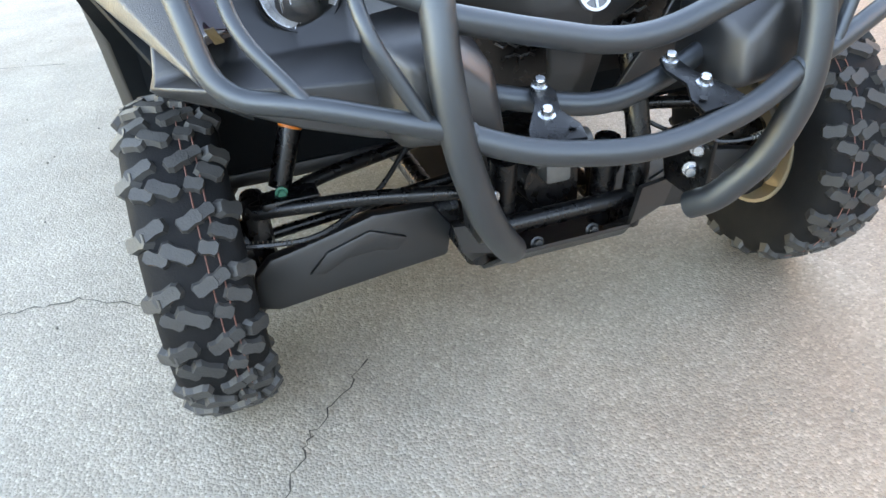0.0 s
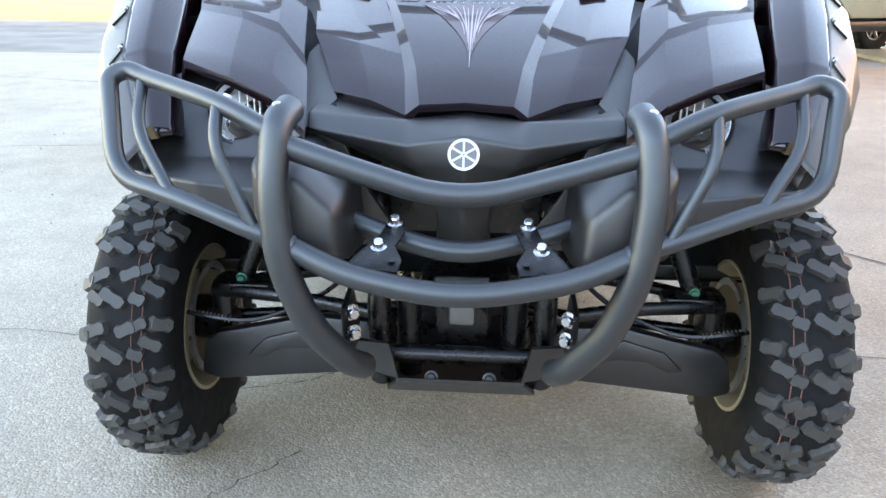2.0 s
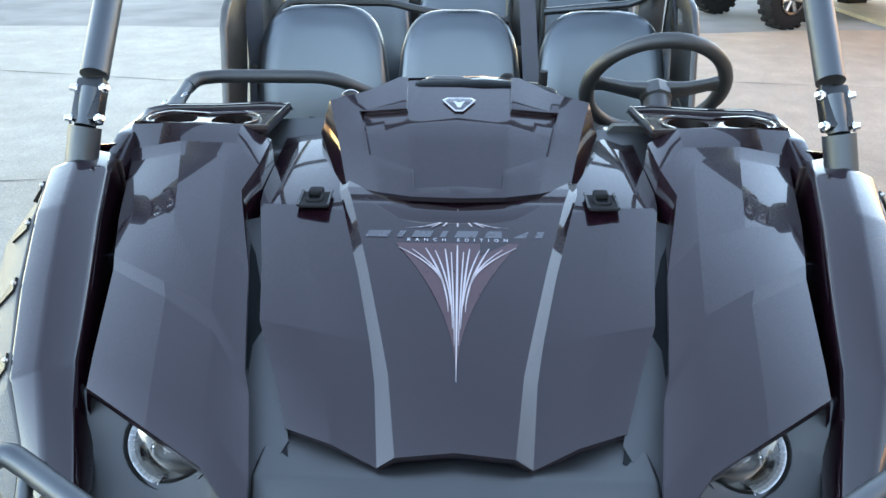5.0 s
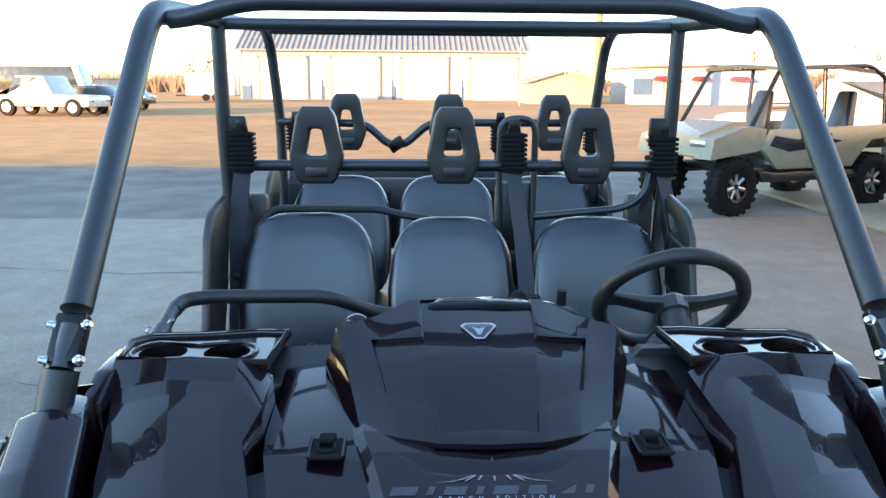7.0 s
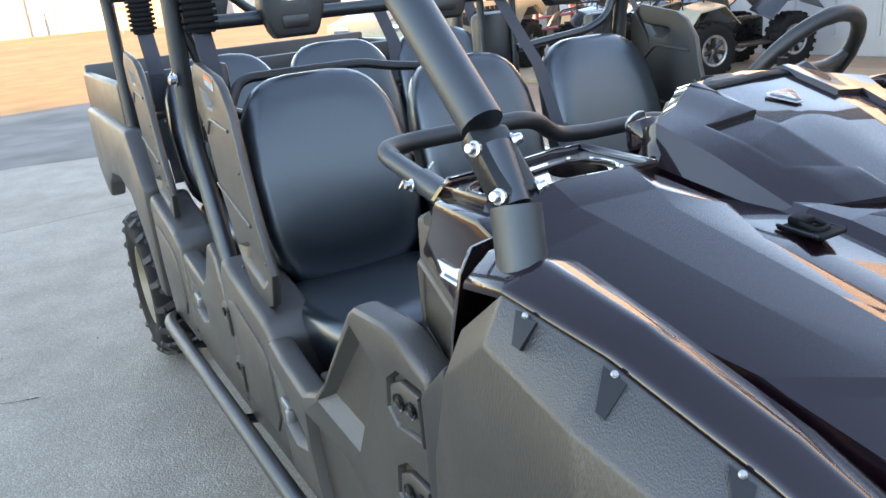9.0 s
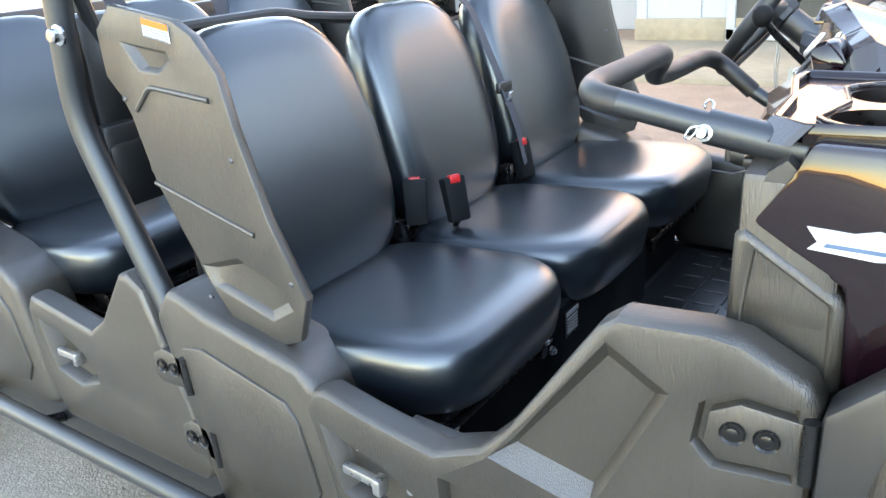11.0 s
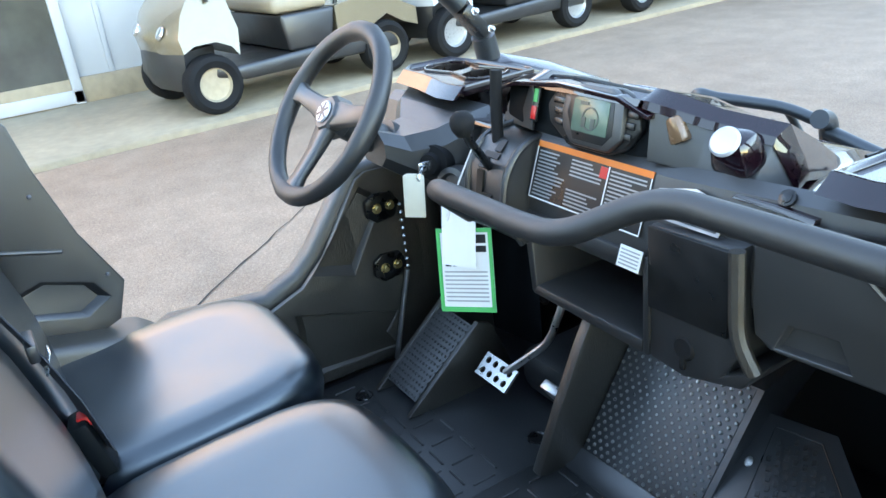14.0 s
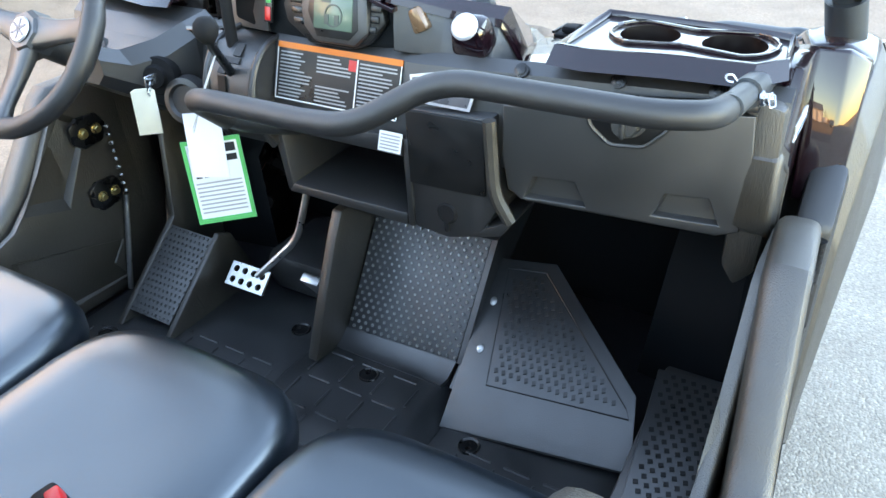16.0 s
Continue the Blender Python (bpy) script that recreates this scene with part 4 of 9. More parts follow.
# dark backing and the mesh of the grille
bm = B()
shell(bm, [[(-0.26, -0.12, 0.80), (0.26, -0.12, 0.80)], [(-0.22, -0.09, 0.58), (0.22, -0.09, 0.58)]], 0.01, lift=(0, 1, 0))
part("grille_back", bm, DARKSTEEL, CAR, "dark radiator behind the grille")
bm = B()
for s in (-1, 1):
    for i in range(7):
        z = 0.66 + i * 0.017
        x1 = 0.055 + (z - 0.65) * 0.05
        x2 = 0.10 + (z - 0.655) * 0.95
        n = max(3, int((x2 - x1) / 0.010))
        tube(bm, [(s * (x1 + (x2 - x1) * j / n), -0.185 - 0.006 * (j % 2), z + 0.006 * ((j + i) % 2) + 0.10 * (x1 + (x2 - x1) * j / n)) for j in range(n + 1)], 0.0022, 0, 5)
parts("grille_wire", bm, PLASTIC, CAR, "black wavy grille mesh")
bm = B()
for s in (-1, 1):
    k = 1 if s < 0 else -1
    shell(bm, [MX([(-0.27, -0.215, 0.80), (-0.205, -0.205, 0.772)], k), MX([(-0.255, -0.20, 0.70), (-0.165, -0.19, 0.68)], k), MX([(-0.25, -0.18, 0.58), (-0.10, -0.17, 0.575)], k)], 0.01, 0.004, lift=(0, 1, 0))
parts("grille_surround", bm, PLASTIC, CAR, "black grille surround")

REFLECT = mat("lamp_reflector", (0.74, 0.76, 0.79), 0.42, 0.15, 0.1, 40)
LAMPRING = mat("lamp_ring", (0.60, 0.62, 0.65), 0.45, 0.1, 0.1, 40)
# side fascia under the headlights
for s in (-1, 1):
    k = 1 if s < 0 else -1
    bm = B()
    rows = [MX([(-0.25, -0.205, 0.80), (-0.32, -0.10, 0.86), (-0.42, -0.045, 0.875), (-0.52, -0.065, 0.87), (-0.585, -0.12, 0.83)], k),
            MX([(-0.265, -0.225, 0.77), (-0.33, -0.135, 0.80), (-0.41, -0.10, 0.80), (-0.50, -0.115, 0.80), (-0.61, -0.16, 0.79)], k),
            MX([(-0.275, -0.225, 0.73), (-0.34, -0.185, 0.735), (-0.42, -0.180, 0.735), (-0.52, -0.185, 0.735), (-0.62, -0.185, 0.735)], k),
            MX([(-0.28, -0.272, 0.700), (-0.35, -0.276, 0.706), (-0.44, -0.274, 0.713), (-0.55, -0.240, 0.716), (-0.63, -0.18, 0.712)], k),
            MX([(-0.28, -0.282, 0.605), (-0.35, -0.284, 0.624), (-0.44, -0.274, 0.652), (-0.55, -0.225, 0.688), (-0.62, -0.16, 0.696)], k)]
    shell(bm, rows, 0.01, 0.010, lift=(0, 1, -0.2))
    part("side_fascia", bm, PLASTIC, CAR, "black plastic fascia below the headlight", 40)
    HL = Vector(mx((-0.398, -0.128, 0.806), k))
    ax = Vector(mx((-0.05, -0.90, 0.32), k)).normalized()
    lamp = new("headlight")
    lamp.parent = CAR
    lamp["label"] = "round clear headlight in a black bezel"
    bm = B()
    lathe(bm, [(0.052, -0.03), (0.063, -0.02), (0.064, 0.008), (0.061, 0.012), (0.058, -0.005)], HL, ax, 32)
    part("bezel", bm, PLASTIC, lamp)
    hx = Vector((1, 0, 0))
    hx = (hx - ax * hx.dot(ax)).normalized()
    hy = ax.cross(hx)
    bm = B()
    lathe(bm, [(0.0, -0.034), (0.016, -0.032), (0.030, -0.025), (0.041, -0.012), (0.046, 0.001)], HL, ax, 28)
    part("reflector", bm, REFLECT, lamp, "silvery bowl reflector", 50)
    bm = B()
    lathe(bm, [(0.0455, 0.000), (0.047, 0.004), (0.057, 0.007), (0.058, 0.003)], HL, ax, 40)
    ring = part("lamp_ring", bm, LAMPRING, lamp, "grey ribbed ring round the lamp")
    bm = B()
    for i in range(44):
        a = 2 * math.pi * i / 44
        d = hx * math.cos(a) + hy * math.sin(a)
        tube(bm, [HL + d * 0.047 + ax * 0.0045, HL + d * 0.0565 + ax * 0.0072], 0.0011, n=5)
    part("ring_rib", bm, LAMPRING, ring, "fine ribs of the ring")["kind"] = "stuff"
    bm = B()
    for q in (-0.027, -0.0135, 0.0, 0.0135, 0.027):
        hgt = math.sqrt(0.040 ** 2 - q * q)
        dep = -0.030 + 18 * q * q
        tube(bm, [HL + hx * q - hy * hgt + ax * (dep + 0.016), HL + hx * q + ax * (dep + 0.006), HL + hx * q + hy * hgt + ax * (dep + 0.016)], 0.0022, 0.01, 6)
    parts("reflector_flute", bm, CHROME, lamp, "upright chrome flutes of the reflector")
    bm = B()
    lathe(bm, [(0, 0.004), (0.008, 0.004), (0.011, -0.002), (0.011, -0.03), (0, -0.03)], HL, ax, 14)
    part("bulb", bm, STEEL, lamp, "bulb cap in the middle")
    bm = B()
    lathe(bm, [(0, 0.022), (0.03, 0.019), (0.050, 0.010), (0.058, 0.004), (0.057, 0.001), (0.03, 0.015), (0, 0.018)], HL, ax, 32)
    o = part("lens", bm, LENS, lamp, "clear glass lens")
    o.visible_shadow = False

# hood between the fenders
bm = B()
half = [[(-0.232, -0.136, 0.846), (-0.166, -0.156, 0.836), (-0.104, -0.177, 0.815), (-0.080, -0.177, 0.833), (0, -0.170, 0.837)],
        [(-0.262, -0.06, 0.893), (-0.19, -0.06, 0.885), (-0.117, -0.06, 0.868), (-0.097, -0.06, 0.885), (0, -0.06, 0.890)],
        [(-0.290, 0.0, 0.935), (-0.21, 0.0, 0.918), (-0.129, 0.0, 0.898), (-0.112, 0.0, 0.913), (0, 0.0, 0.917)],
        [(-0.312, 0.12, 0.968), (-0.235, 0.12, 0.958), (-0.158, 0.12, 0.946), (-0.142, 0.12, 0.960), (0, 0.12, 0.962)],
        [(-0.345, 0.27, 1.012), (-0.27, 0.27, 1.010), (-0.199, 0.27, 1.001), (-0.183, 0.27, 1.015), (0, 0.27, 1.014)],
        [(-0.35, 0.32, 1.020), (-0.28, 0.32, 1.019), (-0.213, 0.32, 1.014), (-0.198, 0.32, 1.026), (0, 0.32, 1.025)],
        [(-0.352, 0.62, 1.055), (-0.30, 0.62, 1.06), (-0.25, 0.62, 1.06), (-0.2, 0.62, 1.06), (0, 0.62, 1.06)]]
half.insert(0, [(x, y + 0.004, z - 0.008) for x, y, z in half[0]])
rows = [r + [mx(p, -1) for p in reversed(r[:-1])] for r in half]
shell(bm, rows, 0.007, 0.0055, seg=3, lim=5, lift=(0, 0.4, -0.9))
hood = part("hood", bm, PAINT, CAR, "glossy dark maroon hood with two raised creases", 45)

# dark channel between the hood and each fender
for k in (1, -1):
    bm = B()
    shell(bm, [MX([(-0.222, -0.170, 0.826), (-0.270, -0.215, 0.800)], k), MX([(-0.252, -0.060, 0.868), (-0.292, -0.090, 0.860)], k), MX([(-0.282, 0.020, 0.918), (-0.312, 0.0, 0.905)], k), MX([(-0.304, 0.12, 0.944), (-0.335, 0.10, 0.945)], k), MX([(-0.330, 0.25, 0.985), (-0.370, 0.25, 0.985)], k)], 0.006)
    part("hood_channel", bm, MATT, CAR, "dark channel between hood and fender", 50)

# dash cowl on top of the hood
bm = B()
half = [[(-0.220, 0.358, 1.014), (-0.203, 0.338, 1.022), (-0.14, 0.295, 1.026), (-0.080, 0.270, 1.028), (0, 0.262, 1.029)],
        [(-0.250, 0.445, 1.042), (-0.232, 0.450, 1.084), (-0.165, 0.440, 1.098), (-0.097, 0.44, 1.112), (0, 0.44, 1.115)],
        [(-0.276, 0.520, 1.066), (-0.258, 0.538, 1.127), (-0.186, 0.568, 1.140), (-0.122, 0.598, 1.162), (0, 0.602, 1.165)],
        [(-0.280, 0.545, 1.058), (-0.257, 0.562, 1.116), (-0.185, 0.590, 1.130), (-0.120, 0.628, 1.153), (0, 0.632, 1.156)]]
rows = [r + [mx(p, -1) for p in reversed(r[:-1])] for r in half]


def inside(p, poly, m=0.016):
    """Whether p lies in the polygon, m or more from its sides."""
    ok = False
    n = len(poly)
    for i in range(n):
        (x1, y1), (x2, y2) = poly[i], poly[(i + 1) % n]
        if (y1 > p[1]) != (y2 > p[1]) and p[0] < (x2 - x1) * (p[1] - y1) / (y2 - y1) + x1:
            ok = not ok
        e = Vector((x2 - x1, y2 - y1))
        q = Vector((p[0] - x1, p[1] - y1))
        t = max(0, min(1, q.dot(e) / e.length_squared))
        if (q - e * t).length < m:
            return False
    return ok


ear = [(-0.106, 0.640), (-0.101, 0.486), (-0.193, 0.503), (-0.165, 0.383), (-0.081, 0.328), (-0.077, 0.288)]
ear = ear + [(-x, y) for x, y in reversed(ear)]
fine = []
for a, b in zip(rows, rows[1:]):
    for u in range(4 if b is not rows[-1] else 1):
        r = [Vector(p).lerp(Vector(q), u / (4 if b is not rows[-1] else 1)) for p, q in zip(a, b)]
        fine.append([p.lerp(q, v / 3) for p, q in zip(r, r[1:]) for v in range(3)] + [r[-1]])
fine.append([p.lerp(q, v / 3) for p, q in zip([Vector(p) for p in rows[-1]], [Vector(p) for p in rows[-1]][1:]) for v in range(3)] + [Vector(rows[-1][-1])])
g = [[bm.verts.new(p) for p in r] for r in fine]
for a, b in zip(g, g[1:]):
    for k in range(len(a) - 1):
        bm.faces.new((a[k], a[k + 1], b[k + 1], b[k]))
for (xa, ya), (xb, yb) in zip(ear, ear[1:] + ear[:1]):
    bmesh.ops.bisect_plane(bm, geom=bm.verts[:] + bm.edges[:] + bm.faces[:], plane_co=(xa, ya, 0), plane_no=(yb - ya, xa - xb, 0), dist=1e-5)
rim = [e for e in bm.edges if e.is_boundary]
low = [f for f in bm.faces if inside(f.calc_center_median()[:2], ear, 0.0)]
sunk = bmesh.ops.extrude_face_region(bm, geom=low)
for f in low:
    if f.is_valid:
        bm.faces.remove(f)
deep = {v for v in sunk["geom"] if isinstance(v, bmesh.types.BMVert)}
bmesh.ops.translate(bm, verts=list(deep), vec=(0, 0.0035, -0.0085))
for v in deep:
    v.co.x *= 0.975
lips = [e for e in bm.edges if e.verts[0] not in deep and e.verts[1] not in deep and any(any(v in deep for v in f.verts) for f in e.link_faces) and len(e.link_faces) == 2]
bmesh.ops.bevel(bm, geom=lips, offset=0.0042, offset_type="OFFSET", segments=3, profile=0.5, affect="EDGES", clamp_overlap=True)
skirt = bmesh.ops.extrude_edge_only(bm, edges=[e for e in rim if e.is_valid and e.is_boundary])
bmesh.ops.translate(bm, verts=[v for v in skirt["geom"] if isinstance(v, bmesh.types.BMVert)], vec=(0, 0.004, -0.010))
cowl = part("dash_cowl", bm, PAINT, CAR, "glossy dark maroon dash cowl with a sunk, eared centre", 28)

for k in (1, -1):
    bm = B()
    shell(bm, [MX([(-0.118, 0.624, 1.150), (-0.183, 0.588, 1.126), (-0.254, 0.560, 1.112), (-0.278, 0.545, 1.056)], k), MX([(-0.118, 0.632, 1.075), (-0.183, 0.612, 1.068), (-0.250, 0.590, 1.060), (-0.276, 0.570, 1.030)], k)], 0.006, 0.002, lift=(0, -1, 0))
    part("cowl_return", bm, DASHP, cowl, "black back edge of the cowl", 40)


def cowl_z(x, y):
    """The height of the cowl's raised plate."""
    zs = [(0.262, 1.029), (0.44, 1.115), (0.602, 1.165), (0.64, 1.155)]
    for (a, za), (b, zb) in zip(zs, zs[1:]):
        if y <= b:
            break
    z = za + (zb - za) * (y - a) / (b - a)
    return z - max(0, abs(x) - 0.105) * (0.0 if y < 0.28 else min(0.30, (y - 0.28) * 1.6)) - 0.0078


bm = B()
half = [[(-0.150, 0.272, 1.016), (-0.08, 0.252, 1.014), (0, 0.246, 1.013)], [(-0.100, 0.232, 1.001), (-0.06, 0.224, 0.999), (0, 0.222, 0.999)]]
shell(bm, [r + [mx(p, -1) for p in reversed(r[:-1])] for r in half], 0.006, 0.002)
part("cowl_scoop", bm, PAINT, cowl, "shallow scoop below the cowl lip")
bm = B()
tri = [(-0.033, 0.018), (-0.024, 0.026), (0.024, 0.026), (0.033, 0.018), (0.008, -0.022), (-0.008, -0.022)]
prism(bm, tri, "z", 0, 0.002, 0.0005)
Mb = Matrix.Translation((0, 0.505, cowl_z(0, 0.505) + 0.0008)) @ Matrix.Rotation(math.atan2(0.050, 0.162), 4, "X")
bm.transform(Mb)
bd = part("cowl_badge", bm, SILVER, CAR, "shield-shaped silver badge")
bm = B()
prism(bm, [(p[0] * 0.84, p[1] * 0.84) for p in tri], "z", 0.002, 0.003, 0.0003)
bm.transform(Mb)
part("badge_field", bm, DKPRINT, bd)
bm = B()
prism(bm, [(-0.012, 0.012), (0, 0.005), (0.012, 0.012), (0.006, -0.002), (0.003, -0.012), (-0.003, -0.012), (-0.006, -0.002)], "z", 0.003, 0.0038)
bm.transform(Mb)
part("badge_mark", bm, SILVER, bd)

# hood latches
for s in (-1, 1):
    L = new("hood_latch")
    L.parent = CAR
    L["label"] = "black rubber hood latch"
    bm = B()
    box(bm, (s * 0.250, 0.280, 1.0165), (0.050, 0.066, 0.006), 0.0025)
    part("latch_plate", bm, RUBBER, L)
    for q in (-0.0255, 0.0255):
        bm = B()
        tube(bm, [(s * 0.250 + q, 0.250, 1.0175), (s * 0.250 + q, 0.311, 1.0215)], 0.0026, n=8)
        part("latch_rail", bm, DARKSTEEL, L, "thin glossy side rail")
    bm = B()
    box(bm, (s * 0.250, 0.295, 1.026), (0.026, 0.024, 0.012), 0.004)
    tube(bm, [(s * 0.237, 0.287, 1.025), (s * 0.237, 0.262, 1.021), (s * 0.263, 0.262, 1.021), (s * 0.263, 0.287, 1.025)], 0.0035, 0.01, 8)
    part("latch_strap", bm, RUBBER, L)

# hood graphics
def hood_z(x, y):
    """The height of the middle of the hood at y."""
    ys = [(-0.170, 0.836), (-0.06, 0.890), (0.0, 0.916), (0.12, 0.960), (0.27, 1.012), (0.32, 1.023), (0.6, 1.05)]
    for (a, za), (b, zb) in zip(ys, ys[1:]):
        if y <= b:
            return za + (zb - za) * (y - a) / (b - a)
    return 1.05


def decal(polys, material, name, label="", h=0.0012):
    bm = B()
    for poly in polys:
        lo = [bm.verts.new((x, y, hood_z(x, y) + h)) for x, y in poly]
        bm.faces.new(lo)
    bmesh.ops.triangulate(bm, faces=bm.faces)
    bmesh.ops.remove_doubles(bm, verts=bm.verts, dist=0.00002)
    return parts(name, bm, material, hood, label, smooth=False)


def sliver(x0, y0, x1, y1, w, bow=1.0):
    """A thin blade that tapers to a point, bowed inwards, cut into short lengths to follow the hood."""
    n = 10
    out = []
    P = [(x1 + (x0 - x1) * (1 - i / n) ** bow, y0 + (y1 - y0) * i / n) for i in range(n + 1)]
    for i in range(n):
        (xa, ya), (xb, yb) = P[i], P[i + 1]
        wa, wb = w * math.sin(math.pi * (0.15 + 0.85 * i / n)) / 2 + 0.0003, w * math.sin(math.pi * (0.15 + 0.85 * (i + 1) / n)) / 2 + 0.0003
        out.append([(xa - wa, ya), (xa + wa, ya), (xb + wb, yb), (xb - wb, yb)])
    return out


fan = []
for s in (-1, 1):
    for x0, x1, y0, y1, w, bow in ((0.096, 0.020, 0.167, 0.080, 0.0034, 1.9), (0.074, 0.022, 0.163, 0.088, 0.0026, 1.7), (0.052, 0.013, 0.165, 0.036, 0.0030, 1.8),
                                   (0.036, 0.010, 0.160, 0.050, 0.0022, 1.6), (0.020, 0.006, 0.164, 0.006, 0.0026, 1.5), (0.010, 0.003, 0.157, -0.022, 0.0018, 1.3)):
        fan += sliver(s * x0, y0, s * x1, y1, w, bow)
    for x0, y0, x1, y1 in ((0.024, 0.215, 0.009, 0.246), (0.044, 0.213, 0.015, 0.238), (0.066, 0.212, 0.022, 0.230), (0.086, 0.211, 0.034, 0.220)):
        fan += sliver(s * x0, y0, s * x1, y1, 0.0034, 1.4)
fan += sliver(0, 0.172, 0, -0.078, 0.0030) + sliver(0, 0.214, 0, 0.256, 0.0030)
field = []
for i in range(10):
    a, b = i / 10, (i + 1) / 10
    wa, wb = 0.098 * (1 - a) ** 1.9 + 0.004 * (1 - a), 0.098 * (1 - b) ** 1.9 + 0.004 * (1 - b)
    ya, yb = 0.178 - 0.25 * a, 0.178 - 0.25 * b
    field.append([(-wa, ya), (wa, ya), (wb, yb), (-wb, yb)])
decal(field, PINK, "graphic_field", "dull maroon wedge behind the pinstripes", 0.0022)
decal(fan, PINSTRIPE, "pinstripe", "fine silver pinstripe fanning down the hood", 0.0035)
# the model mark as plain slanted bars
marks = []
x = -0.150
for w in (0.040, 0.012, 0.034, 0.012, 0.038, 0.036, 0.022, 0.014):
    n = x + w
    marks.append([(x - 0.004, 0.191), (n - 0.006, 0.191), (n, 0.206), (x + 0.002, 0.206)])
    x = n + 0.0125
for q in marks:
    decal([q], DKPRINT, "model_mark", "grey slanted bar of the model mark", 0.0024)


def words(text, size, M, material, parent, name="lettering", label="", spacing=1.0, align="CENTER"):
    c = bpy.data.curves.new("words", "FONT")
    c.body, c.size, c.align_x, c.align_y, c.space_character = text, size, align, "CENTER", spacing
    tmp = bpy.data.objects.new("tmp", c)
    scene.collection.objects.link(tmp)
    me = bpy.data.meshes.new_from_object(tmp.evaluated_get(bpy.context.evaluated_depsgraph_get()))
    bpy.data.objects.remove(tmp)
    me.transform(M)
    me.materials.append(material)
    o = new(name, me)
    o.parent = parent
    if label:
        o["label"] = label
    return o


words("RANCH EDITION", 0.0098, Matrix.Translation((0, 0.1835, hood_z(0, 0.1835) + 0.0035)) @ Matrix.Rotation(math.atan(0.347), 4, "X"), SILVER, hood, label="small silver words", spacing=2.55)

# glossy fenders with cup-holder trays
def ring_plate(bm, outer, holes, z, thick):
    """A flat plate with round holes: outer in x, y; holes as (x, y, r)."""
    t = bmesh.new()
    loops = [[t.verts.new((x, y, z)) for x, y in outer]]
    for hx, hy, r in holes:
        loops.append([t.verts.new((hx + r * math.cos(2 * math.pi * i / 24), hy + r * math.sin(2 * math.pi * i / 24), z)) for i in range(24)])
    es = [t.edges.new((l[i], l[(i + 1) % len(l)])) for l in loops for i in range(len(l))]
    bmesh.ops.triangle_fill(t, edges=es, use_beauty=True)
    g = bmesh.ops.extrude_face_region(t, geom=t.faces[:])
    bmesh.ops.translate(t, verts=[v for v in g["geom"] if isinstance(v, bmesh.types.BMVert)], vec=(0, 0, -thick))
    return merge(bm, t)


